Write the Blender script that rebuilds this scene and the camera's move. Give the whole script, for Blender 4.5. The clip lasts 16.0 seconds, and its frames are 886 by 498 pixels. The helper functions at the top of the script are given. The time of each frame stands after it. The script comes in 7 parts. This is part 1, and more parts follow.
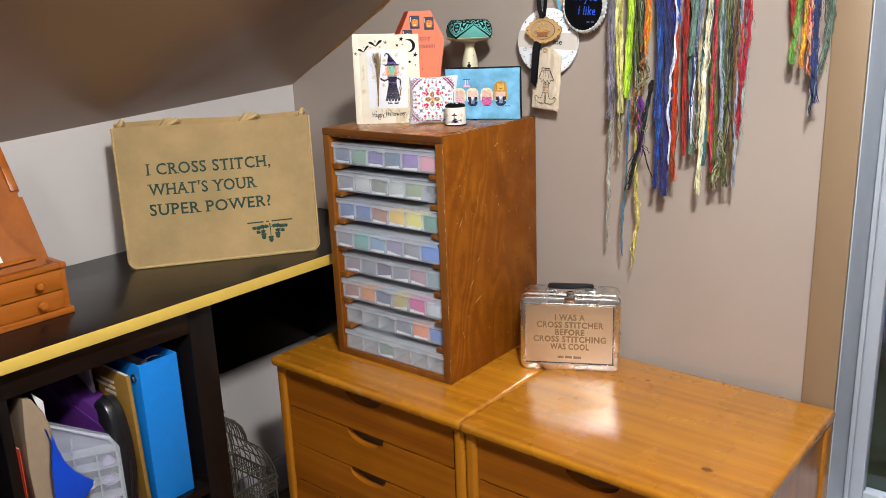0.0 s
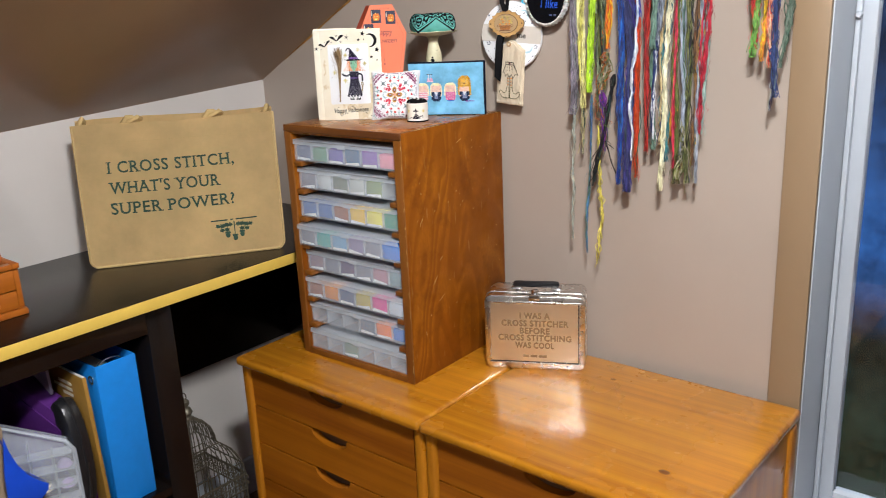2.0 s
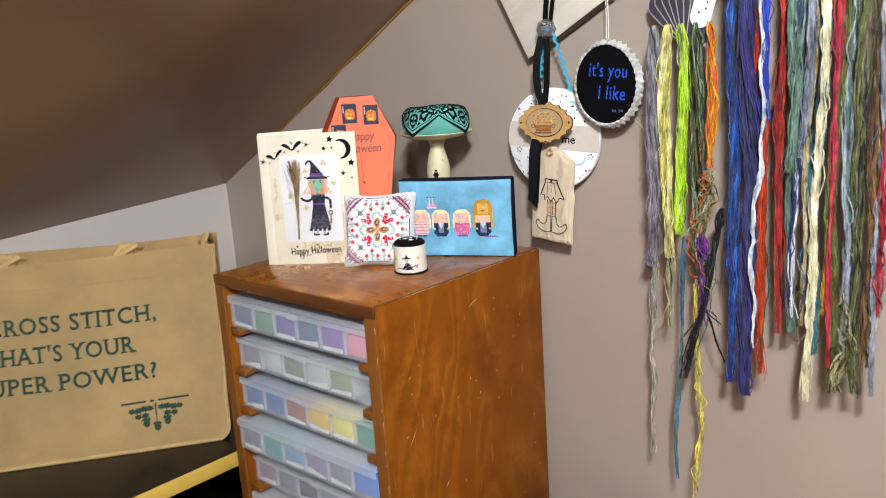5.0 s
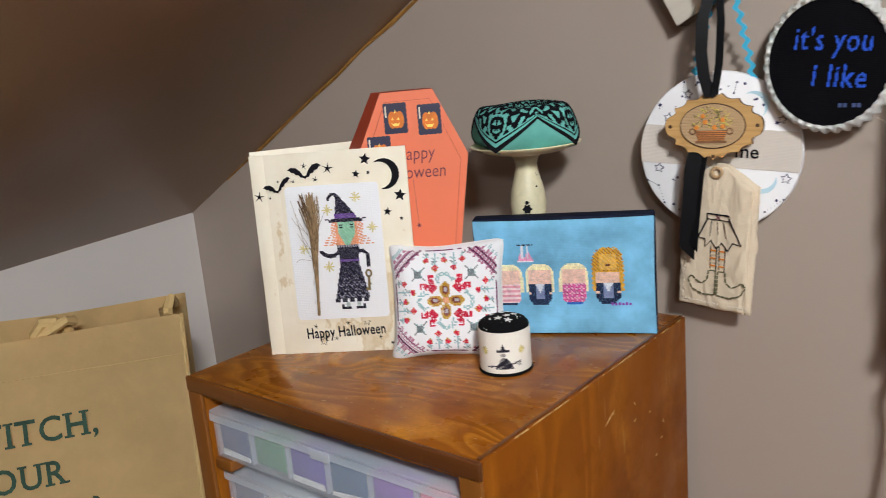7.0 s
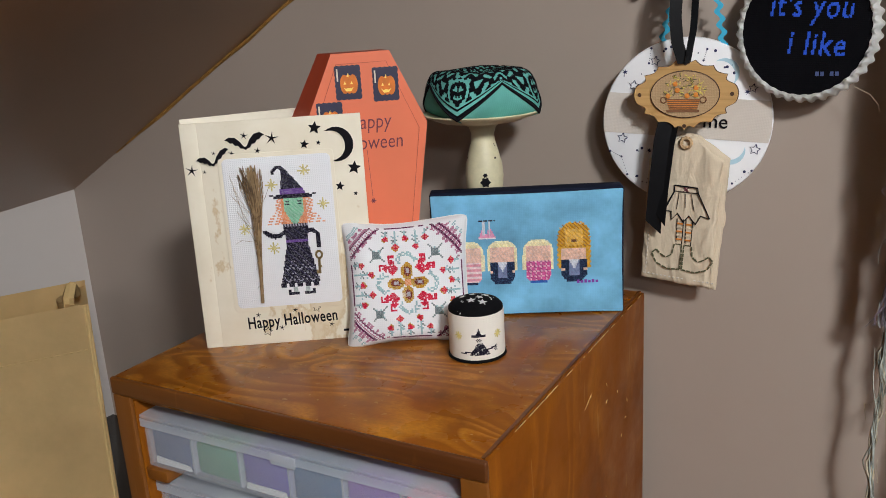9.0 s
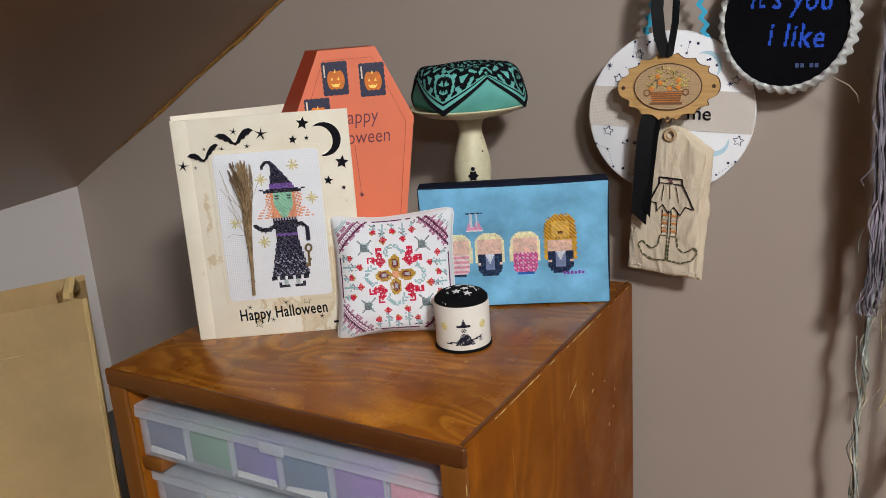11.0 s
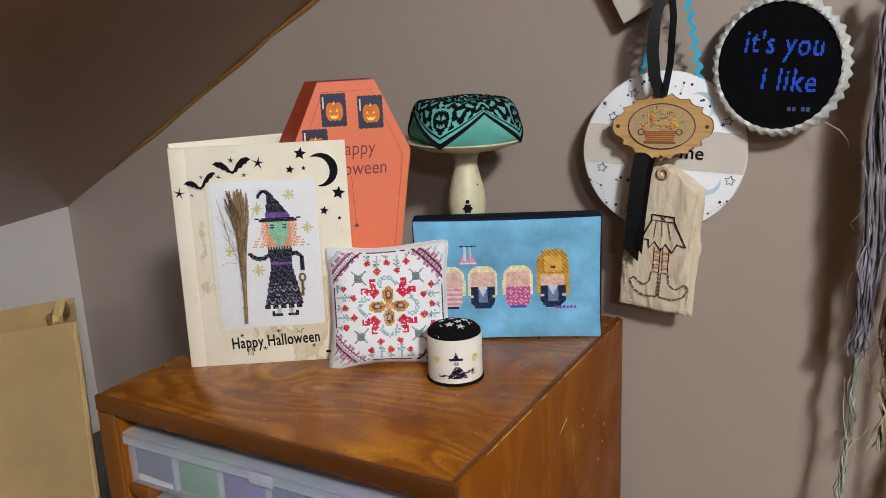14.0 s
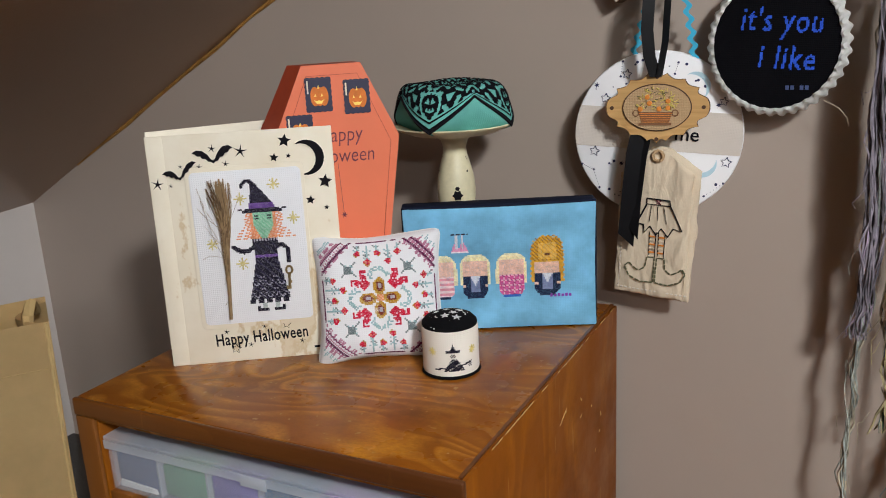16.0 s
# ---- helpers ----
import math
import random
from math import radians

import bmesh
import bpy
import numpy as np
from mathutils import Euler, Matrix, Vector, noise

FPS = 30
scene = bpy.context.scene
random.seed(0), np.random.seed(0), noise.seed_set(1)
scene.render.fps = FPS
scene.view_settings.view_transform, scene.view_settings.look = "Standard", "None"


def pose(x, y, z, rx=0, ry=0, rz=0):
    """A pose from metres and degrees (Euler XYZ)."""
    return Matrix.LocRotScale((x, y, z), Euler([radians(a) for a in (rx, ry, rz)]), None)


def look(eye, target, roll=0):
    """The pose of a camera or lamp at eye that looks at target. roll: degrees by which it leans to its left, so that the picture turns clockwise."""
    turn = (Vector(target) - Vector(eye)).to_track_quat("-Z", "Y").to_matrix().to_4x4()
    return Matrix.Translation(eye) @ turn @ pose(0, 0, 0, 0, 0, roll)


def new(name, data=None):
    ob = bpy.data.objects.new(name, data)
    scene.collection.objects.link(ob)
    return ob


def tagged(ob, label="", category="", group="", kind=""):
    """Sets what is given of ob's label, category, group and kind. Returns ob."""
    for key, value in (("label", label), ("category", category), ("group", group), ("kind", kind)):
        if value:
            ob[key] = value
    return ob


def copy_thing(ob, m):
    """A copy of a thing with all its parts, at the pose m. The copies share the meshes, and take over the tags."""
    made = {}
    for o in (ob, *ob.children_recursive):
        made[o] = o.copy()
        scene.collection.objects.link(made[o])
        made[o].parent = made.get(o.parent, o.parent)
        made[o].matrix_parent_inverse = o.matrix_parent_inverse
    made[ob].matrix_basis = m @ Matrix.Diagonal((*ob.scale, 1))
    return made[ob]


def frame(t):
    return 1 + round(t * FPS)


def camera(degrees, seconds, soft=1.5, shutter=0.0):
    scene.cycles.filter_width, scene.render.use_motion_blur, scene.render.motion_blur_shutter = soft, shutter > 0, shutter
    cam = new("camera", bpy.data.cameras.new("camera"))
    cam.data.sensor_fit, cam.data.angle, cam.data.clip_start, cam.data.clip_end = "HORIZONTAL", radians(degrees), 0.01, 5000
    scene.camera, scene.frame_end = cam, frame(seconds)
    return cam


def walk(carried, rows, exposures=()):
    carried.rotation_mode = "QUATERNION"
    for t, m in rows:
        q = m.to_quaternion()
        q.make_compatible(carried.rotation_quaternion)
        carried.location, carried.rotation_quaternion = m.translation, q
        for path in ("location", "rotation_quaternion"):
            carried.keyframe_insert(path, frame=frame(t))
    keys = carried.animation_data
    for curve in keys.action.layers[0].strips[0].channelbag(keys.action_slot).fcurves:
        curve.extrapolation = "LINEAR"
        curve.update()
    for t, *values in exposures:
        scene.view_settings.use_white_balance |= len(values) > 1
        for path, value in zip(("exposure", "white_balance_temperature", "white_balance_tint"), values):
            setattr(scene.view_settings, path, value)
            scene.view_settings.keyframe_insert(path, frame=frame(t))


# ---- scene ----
cam = camera(55.2, 16.0, soft=0.9, shutter=0.4)
PATH = [
    (0, (0.022, 0.034, 1.346), (-1.215, 1.507, 0.798), -2.3),
    (0.5, (0.021, 0.036, 1.364), (-1.21, 1.505, 0.793), -2.5),
    (1, (0.025, 0.041, 1.366), (-1.206, 1.504, 0.78), -2.7),
    (1.5, (0.037, 0.061, 1.356), (-1.197, 1.525, 0.778), -2.5),
    (2, (0.069, 0.11, 1.348), (-1.173, 1.571, 0.781), -2.7),
    (2.5, (0.119, 0.176, 1.334), (-1.166, 1.611, 0.796), -1.8),
    (3, (0.145, 0.23, 1.341), (-1.186, 1.619, 0.793), -1.7),
    (3.5, (0.061, 0.287, 1.356), (-1.288, 1.653, 0.796), -1.8),
    (4, (-0.111, 0.393, 1.369), (-1.481, 1.752, 0.842), -2.5),
    (4.5, (-0.203, 0.519, 1.394), (-1.568, 1.904, 0.927), -3.2),
    (7, (-0.669, 0.86, 1.377), (-1.941, 2.331, 0.909), -4.9),
    (7.5, (-0.724, 0.862, 1.376), (-1.965, 2.347, 0.872), -5.1),
    (8, (-0.761, 0.853, 1.371), (-1.866, 2.436, 0.847), -4.4),
    (8.5, (-0.775, 0.852, 1.371), (-1.787, 2.492, 0.837), -3.6),
    (9, (-0.774, 0.856, 1.371), (-1.762, 2.506, 0.822), -3.4),
    (11.5, (-0.748, 0.857, 1.371), (-1.764, 2.487, 0.812), -4.1),
    (12, (-0.751, 0.862, 1.377), (-1.765, 2.493, 0.819), -4.0),
    (12.5, (-0.756, 0.866, 1.381), (-1.759, 2.504, 0.822), -3.1),
    (13, (-0.755, 0.864, 1.381), (-1.754, 2.509, 0.837), -2.7),
    (13.5, (-0.755, 0.858, 1.382), (-1.751, 2.515, 0.873), -2.5),
    (14, (-0.755, 0.852, 1.38), (-1.743, 2.514, 0.871), -2.5),
    (14.5, (-0.761, 0.846, 1.379), (-1.744, 2.51, 0.861), -2.7),
    (15, (-0.769, 0.847, 1.376), (-1.741, 2.516, 0.856), -3.4),
    (15.5, (-0.777, 0.854, 1.371), (-1.734, 2.526, 0.836), -3.5),
    (16, (-0.784, 0.861, 1.372), (-1.701, 2.557, 0.842), -3.0),
]
walk(cam, [(t, look(eye, target, roll)) for t, eye, target, roll in PATH], exposures=[(0.0, 0.40), (3.4, 0.38), (4.2, 0.34), (7.0, -0.03), (7.5, -0.27), (8.5, -0.28), (16.0, -0.25)])


# world: blue dusk outside the glass door
world = bpy.data.worlds.new("dusk")
scene.world = world
world.use_nodes = True
wn = world.node_tree
sky = wn.nodes.new("ShaderNodeTexSky")
sky.sky_type, sky.sun_disc = "NISHITA", False
sky.sun_elevation, sky.sun_rotation = radians(1.0), radians(200)
wn.nodes["Background"].inputs["Strength"].default_value = 0.05
wn.links.new(sky.outputs["Color"], wn.nodes["Background"].inputs["Color"])


def lamp(name, place, target, size, watts, colour):
    data = bpy.data.lights.new(name, "AREA")
    data.shape, data.size, data.energy, data.color = "DISK", size, watts, colour
    ob = new(name, data)
    ob.matrix_world = look(place, target)
    return ob


# two ceiling lamps out of view, placed from the shadows they cast
lamp("unseen_light", (-0.03, 0.40, 2.03), (-0.88, 1.05, 0.95), 0.20, 44.5, (0.940, 0.962, 0.976))
lamp("unseen_light", (0.03, 1.18, 2.0), (-0.5, 1.25, 0.6), 0.22, 2.0, (0.940, 0.962, 0.976))
# added fill lamp without a known source, brightens slope and knee wall
lamp("unseen_light", (0.7, -1.2, 2.25), (0.2, -0.6, 0.0), 0.3, 20, (0.940, 0.962, 0.976))


# ---- building tools ----
def bm_box(bm, x0, x1, y0, y1, z0, z1, bevel=0.0, segments=2):
    got = bmesh.ops.create_cube(bm, size=1.0)
    m = Matrix.Translation(((x0 + x1) / 2, (y0 + y1) / 2, (z0 + z1) / 2)) @ Matrix.Diagonal((x1 - x0, y1 - y0, z1 - z0, 1))
    bmesh.ops.transform(bm, matrix=m, verts=got["verts"])
    if bevel:
        edges = list({e for v in got["verts"] for e in v.link_edges})
        bmesh.ops.bevel(bm, geom=edges, offset=bevel, segments=segments, profile=0.5, affect="EDGES")
    return bm


def box(x0, x1, y0, y1, z0, z1, bevel=0.0, segments=2):
    return bm_box(bmesh.new(), x0, x1, y0, y1, z0, z1, bevel, segments)


def prism(points, depth, bevel=0.0, axis="y"):
    """A flat outline (u, v) made solid; it lies in x and z and is depth thick towards +y (axis y), or in x and y and rises (axis z)."""
    bm = bmesh.new()
    if axis == "y":
        verts = [bm.verts.new((u, 0, v)) for u, v in points]
    elif axis == "x":
        verts = [bm.verts.new((0, u, v)) for u, v in points]
    else:
        verts = [bm.verts.new((u, v, 0)) for u, v in points]
    face = bm.faces.new(verts)
    got = bmesh.ops.extrude_face_region(bm, geom=[face])
    step = {"y": (0, depth, 0), "x": (depth, 0, 0), "z": (0, 0, depth)}[axis]
    bmesh.ops.translate(bm, vec=step, verts=[g for g in got["geom"] if isinstance(g, bmesh.types.BMVert)])
    bmesh.ops.recalc_face_normals(bm, faces=bm.faces)
    if bevel:
        bmesh.ops.bevel(bm, geom=list(bm.edges), offset=bevel, segments=2, profile=0.5, affect="EDGES")
    return bm


def lathe(profile, steps=32, bm=None):
    """Turns a profile (radius, height) about z."""
    bm = bm or bmesh.new()
    rings = []
    for r, z in profile:
        if r < 1e-6:
            rings.append([bm.verts.new((0, 0, z))])
        else:
            rings.append([bm.verts.new((r * math.cos(a), r * math.sin(a), z)) for a in (2 * math.pi * k / steps for k in range(steps))])
    for a, b in zip(rings, rings[1:]):
        for k in range(steps):
            q = (k + 1) % steps
            if len(a) == 1 and len(b) == 1:
                continue
            if len(a) == 1:
                bm.faces.new((a[0], b[q], b[k]))
            elif len(b) == 1:
                bm.faces.new((a[k], a[q], b[0]))
            else:
                bm.faces.new((a[k], a[q], b[q], b[k]))
    bmesh.ops.recalc_face_normals(bm, faces=bm.faces)
    return bm


def tube(points, radius, sides=6, bm=None, taper=None):
    """A round cord along points; taper(u) scales its radius."""
    bm = bm or bmesh.new()
    points = [Vector(p) for p in points]
    rings, side = [], None
    for k, p in enumerate(points):
        way = (points[min(k + 1, len(points) - 1)] - points[max(k - 1, 0)]).normalized()
        if side is None:
            side = way.orthogonal().normalized()
        side = (side - way * side.dot(way)).normalized()
        up = way.cross(side)
        r = radius * (taper(k / (len(points) - 1)) if taper else 1)
        rings.append([bm.verts.new(p + side * (r * math.cos(a)) + up * (r * math.sin(a))) for a in (2 * math.pi * s / sides for s in range(sides))])
    for a, b in zip(rings, rings[1:]):
        for s in range(sides):
            q = (s + 1) % sides
            bm.faces.new((a[s], a[q], b[q], b[s]))
    bm.faces.new(rings[0][::-1])
    bm.faces.new(rings[-1])
    return bm


def ribbon(points, width_way, width, thick, bm=None):
    """A flat band along points, width wide along width_way."""
    bm = bm or bmesh.new()
    points = [Vector(p) for p in points]
    w = Vector(width_way).normalized() * (width / 2)
    rings = []
    for k, p in enumerate(points):
        way = (points[min(k + 1, len(points) - 1)] - points[max(k - 1, 0)]).normalized()
        n = way.cross(w).normalized() * (thick / 2)
        rings.append([bm.verts.new(q) for q in (p - w - n, p + w - n, p + w + n, p - w + n)])
    for a, b in zip(rings, rings[1:]):
        for s in range(4):
            q = (s + 1) % 4
            bm.faces.new((a[s], a[q], b[q], b[s]))
    bm.faces.new(rings[0][::-1])
    bm.faces.new(rings[-1])
    bmesh.ops.recalc_face_normals(bm, faces=bm.faces)
    return bm


def moved(bm, m):
    bmesh.ops.transform(bm, matrix=m, verts=bm.verts)
    return bm


def joined(*bms):
    out = bmesh.new()
    for b in bms:
        tmp = bpy.data.meshes.new("tmp")
        b.to_mesh(tmp)
        b.free()
        out.from_mesh(tmp)
        bpy.data.meshes.remove(tmp)
    return out


def finish(bm, name, material, angle=35):
    data = bpy.data.meshes.new(name)
    bm.to_mesh(data)
    bm.free()
    data.materials.append(material)
    data.polygons.foreach_set("use_smooth", [True] * len(data.polygons))
    data.set_sharp_from_angle(angle=radians(angle))
    return data


def part(name, bm, material, parent=None, label="", angle=35, kind=""):
    """Links a bmesh as one mesh object under a thing or a part."""
    ob = new(name, finish(bm, name, material, angle))
    ob.parent = parent
    return tagged(ob, label, kind=kind)


def thing(name, m, label, category, group="", kind=""):
    ob = new(name)
    ob.empty_display_size = 0.05
    ob.matrix_basis = m
    return tagged(ob, label, category, group, kind)


def structure(name, bm, material, label="", category=""):
    return tagged(part(name, bm, material), label, category or name.split("_")[0], kind="structure")


def words(text, size, depth=0.0004, align="CENTER", spacing=1.0, bold=0.0, shear=0.0, width=None):
    """Letters as a solid in x and z, facing -y, standing on the origin's line; width squeezes them to that width."""
    curve = bpy.data.curves.new("words", "FONT")
    curve.body, curve.size, curve.extrude, curve.align_x = text, size, depth, align
    curve.space_character, curve.offset, curve.shear, curve.resolution_u = spacing, bold, shear, 3
    ob = bpy.data.objects.new("words", curve)
    scene.collection.objects.link(ob)
    bpy.context.view_layer.update()
    data = bpy.data.meshes.new_from_object(ob.evaluated_get(bpy.context.evaluated_depsgraph_get()))
    bpy.data.objects.remove(ob)
    bm = bmesh.new()
    bm.from_mesh(data)
    bpy.data.meshes.remove(data)
    if width:
        xs = [v.co.x for v in bm.verts]
        k = width / (max(xs) - min(xs))
        bmesh.ops.transform(bm, matrix=Matrix.Diagonal((k, 1, 1, 1)), verts=bm.verts)
    return moved(bm, pose(0, 0, 0, 90, 0, 0))


def plate(x0, x1, z0, z1, y=0.0, depth=0.0006):
    """A thin flat bar facing -y, its face at y - depth."""
    return box(x0, x1, y - depth, y, z0, z1)


def facing(x, y, z, yaw, lean=0.0):
    """The pose of a thing whose front looks to -y turned by yaw, and which leans back by lean degrees."""
    return pose(x, y, z, 0, 0, yaw) @ pose(0, 0, 0, -lean, 0, 0)


def star(cx, cz, r, points=5, inner=0.42, turn=90.0):
    return [(cx + (r if k % 2 == 0 else r * inner) * math.cos(radians(turn + 180 * k / points)), cz + (r if k % 2 == 0 else r * inner) * math.sin(radians(turn + 180 * k / points))) for k in range(2 * points)]


def flat(points, y, depth=0.0004):
    """A thin flat shape facing -y, its face at y - depth."""
    return moved(prism(points, depth), pose(0, y - depth, 0))


def oval(cx, cz, rx, rz, n=24):
    return [(cx + rx * math.cos(2 * math.pi * k / n), cz + rz * math.sin(2 * math.pi * k / n)) for k in range(n)]


# ---- materials ----
def shader(name, colour, rough=0.6, metal=0.0, spec=0.5):
    mat = bpy.data.materials.new(name)
    mat.use_nodes = True
    bsdf = mat.node_tree.nodes["Principled BSDF"]
    bsdf.inputs["Base Color"].default_value = (*colour, 1)
    bsdf.inputs["Roughness"].default_value = rough
    bsdf.inputs["Metallic"].default_value = metal
    bsdf.inputs["Specular IOR Level"].default_value = spec
    return mat, mat.node_tree, bsdf


def coords(tree, scale=(1, 1, 1), rot=(0, 0, 0)):
    tc = tree.nodes.new("ShaderNodeTexCoord")
    mp = tree.nodes.new("ShaderNodeMapping")
    mp.inputs["Scale"].default_value = scale
    mp.inputs["Rotation"].default_value = [radians(a) for a in rot]
    tree.links.new(tc.outputs["Object"], mp.inputs["Vector"])
    return mp.outputs["Vector"]


def noise_tex(tree, vec, scale, detail=4, rough=0.55, distort=0.0):
    n = tree.nodes.new("ShaderNodeTexNoise")
    n.inputs["Scale"].default_value, n.inputs["Detail"].default_value = scale, detail
    n.inputs["Roughness"].default_value, n.inputs["Distortion"].default_value = rough, distort
    tree.links.new(vec, n.inputs["Vector"])
    return n.outputs["Fac"]


def ramp(tree, fac, stops):
    r = tree.nodes.new("ShaderNodeValToRGB")
    while len(r.color_ramp.elements) < len(stops):
        r.color_ramp.elements.new(0.5)
    for e, (p, c) in zip(r.color_ramp.elements, stops):
        e.position, e.color = p, (*c, 1)
    tree.links.new(fac, r.inputs["Fac"])
    return r.outputs["Color"]


def mix(tree, fac, a, b, how="MIX"):
    m = tree.nodes.new("ShaderNodeMix")
    m.data_type, m.blend_type = "RGBA", how
    for socket, value in ((m.inputs["Factor"], fac), (m.inputs["A"], a), (m.inputs["B"], b)):
        if isinstance(value, (int, float)):
            socket.default_value = value
        elif isinstance(value, tuple):
            socket.default_value = (*value, 1)
        else:
            tree.links.new(value, socket)
    return m.outputs["Result"]


def bump(tree, bsdf, height, strength=0.2, distance=0.002):
    b = tree.nodes.new("ShaderNodeBump")
    b.inputs["Strength"].default_value, b.inputs["Distance"].default_value = strength, distance
    tree.links.new(height, b.inputs["Height"])
    tree.links.new(b.outputs["Normal"], bsdf.inputs["Normal"])


def scaled(colour, k):
    return tuple(min(1.0, c * k) for c in colour)


def paint(name, colour, rough=0.5, spots=0.06, grain=60, relief=0.1, spec=0.5):
    """Painted wall: faint blotches, roller grain."""
    mat, t, b = shader(name, colour, rough, spec=spec)
    v = coords(t)
    big = noise_tex(t, v, 2.2, 5)
    t.links.new(ramp(t, big, [(0.3, scaled(colour, 1 - spots)), (0.7, scaled(colour, 1 + spots))]), b.inputs["Base Color"])
    bump(t, b, noise_tex(t, v, grain * 4, 3), relief, 0.001)
    return mat


def plain(name, colour, rough=0.5, metal=0.0, wear=0.12, scale=30, relief=0.05, spec=0.5):
    mat, t, b = shader(name, colour, rough, metal, spec)
    v = coords(t)
    n = noise_tex(t, v, scale, 5, 0.65)
    t.links.new(ramp(t, n, [(0.3, scaled(colour, 1 - wear)), (0.7, scaled(colour, 1 + wear))]), b.inputs["Base Color"])
    if relief:
        bump(t, b, noise_tex(t, v, scale * 8, 3), relief, 0.001)
    return mat


def wood(name, dark, light, along="x", scale=1.0, rough=0.35, ring=7.0, figure=0.5, coat=0.0, scratches=0.0, streak=0.5):
    """Sawn wood: growth lines as contours of a stretched noise, soft streaks, fine pores, optional pale scratches."""
    mat, t, b = shader(name, light, rough)
    long = 0.10 if figure < 1 else 0.30
    stretch = {"x": (long, 1, 1), "y": (1, long, 1), "z": (1, 1, long)}[along]
    v = coords(t, tuple(s * scale for s in stretch))
    field = noise_tex(t, v, 3.6 if figure < 1 else 11.0, 3, 0.45, 0.3 * figure)
    mul = t.nodes.new("ShaderNodeMath")
    mul.operation, mul.inputs[1].default_value = "MULTIPLY", ring
    t.links.new(field, mul.inputs[0])
    saw = t.nodes.new("ShaderNodeMath")
    saw.operation = "FRACT"
    t.links.new(mul.outputs[0], saw.inputs[0])
    middle = tuple(0.45 * a + 0.55 * c for a, c in zip(dark, light))
    lines = ramp(t, saw.outputs[0], [(0.0, light), (0.25, light), (0.80, middle), (0.90, dark), (1.0, middle)])
    grain = {"x": (0.02, 1, 1), "y": (1, 0.02, 1), "z": (1, 1, 0.02)}[along]
    soft = noise_tex(t, coords(t, tuple(s * scale for s in grain)), 44, 5, 0.65)
    streaks = ramp(t, soft, [(0.30, dark), (0.48, middle), (0.62, light)])
    col = mix(t, streak, lines, streaks)
    blot = noise_tex(t, coords(t), 7, 4, 0.6)
    col = mix(t, 0.35, col, mix(t, 1.0, col, ramp(t, blot, [(0.3, (0.62, 0.58, 0.52)), (0.7, (1.18, 1.15, 1.1))]), "MULTIPLY"))
    fine = noise_tex(t, coords(t, tuple(s * scale * 8 for s in grain)), 60, 3, 0.6)
    if scratches:
        pale = tuple(min(1.0, c * k) for c, k in zip(light, (1.7, 2.3, 4.5)))
        for turn, seed_scale in (((0, 55, 10), 1.0), ((30, -35, 50), 1.3), ((5, 80, 0), 0.8)):
            sv = coords(t, (130 * seed_scale, 130 * seed_scale, 9), turn)
            cut = ramp(t, noise_tex(t, sv, 1.0, 1, 0.3), [(0.0, (0, 0, 0)), (0.735, (0, 0, 0)), (0.765, (scratches,) * 3)])
            where = ramp(t, noise_tex(t, coords(t, (1, 1, 1), turn), 9, 2), [(0.47, (0, 0, 0)), (0.6, (1, 1, 1))])
            col = mix(t, mix(t, 1.0, cut, where, "MULTIPLY"), col, pale)
    t.links.new(col, b.inputs["Base Color"])
    t.links.new(ramp(t, blot, [(0.3, (rough * 0.8,) * 3), (0.7, (min(1, rough * 1.3),) * 3)]), b.inputs["Roughness"])
    b.inputs["Coat Weight"].default_value, b.inputs["Coat Roughness"].default_value = coat, 0.15
    bump(t, b, fine, 0.06, 0.001)
    return mat


def cloth(name, colour, thread=900.0, rough=0.9, wear=0.1, relief=0.35, blotch=6.0, weave_mix=0.14):
    """Woven cloth or paper-backed weave: two crossed waves and blotches."""
    mat, t, b = shader(name, colour, rough, spec=0.06)
    v = coords(t)
    waves = []
    for way in ("X", "Z"):
        w = t.nodes.new("ShaderNodeTexWave")
        w.bands_direction = way
        w.inputs["Scale"].default_value = thread / 20
        w.inputs["Distortion"].default_value = 1.4
        t.links.new(v, w.inputs["Vector"])
        waves.append(w.outputs["Fac"])
    weave = mix(t, 1.0, waves[0], waves[1], "MULTIPLY")
    blot = ramp(t, noise_tex(t, v, blotch, 5, 0.6), [(0.3, scaled(colour, 1 - wear)), (0.7, scaled(colour, 1 + wear))])
    t.links.new(mix(t, weave_mix, blot, mix(t, weave, scaled(colour, 0.66), scaled(colour, 1.15))), b.inputs["Base Color"])
    bump(t, b, weave, relief, 0.0006)
    return mat


wall_paint = paint("taupe_wall_paint", (0.40, 0.33, 0.28), 0.42)
knee_paint = paint("pale_knee_wall_paint", (0.60, 0.55, 0.52), 0.5)
slope_paint = paint("brown_ceiling_paint", (0.35, 0.222, 0.138), 0.34, 0.10)
floor_wood = wood("dark_floor_wood", (0.06, 0.03, 0.015), (0.16, 0.085, 0.045), "y", 1.0, 0.4)
casing_paint = paint("tan_casing_paint", (0.27, 0.18, 0.105), 0.45)
white_paint = paint("white_frame_paint", (0.44, 0.47, 0.52), 0.4, 0.04)
black_wood = plain("black_brown_veneer", (0.007, 0.005, 0.0045), 0.27, wear=0.25, scale=12, spec=0.4)
yellow_edge = plain("yellow_edge_band", (0.70, 0.47, 0.09), 0.45, wear=0.05, scale=25)
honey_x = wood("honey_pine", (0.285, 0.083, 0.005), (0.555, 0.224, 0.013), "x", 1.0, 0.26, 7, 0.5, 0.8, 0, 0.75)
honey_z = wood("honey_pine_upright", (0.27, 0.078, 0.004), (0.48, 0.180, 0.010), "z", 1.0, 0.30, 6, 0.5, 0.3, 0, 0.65)


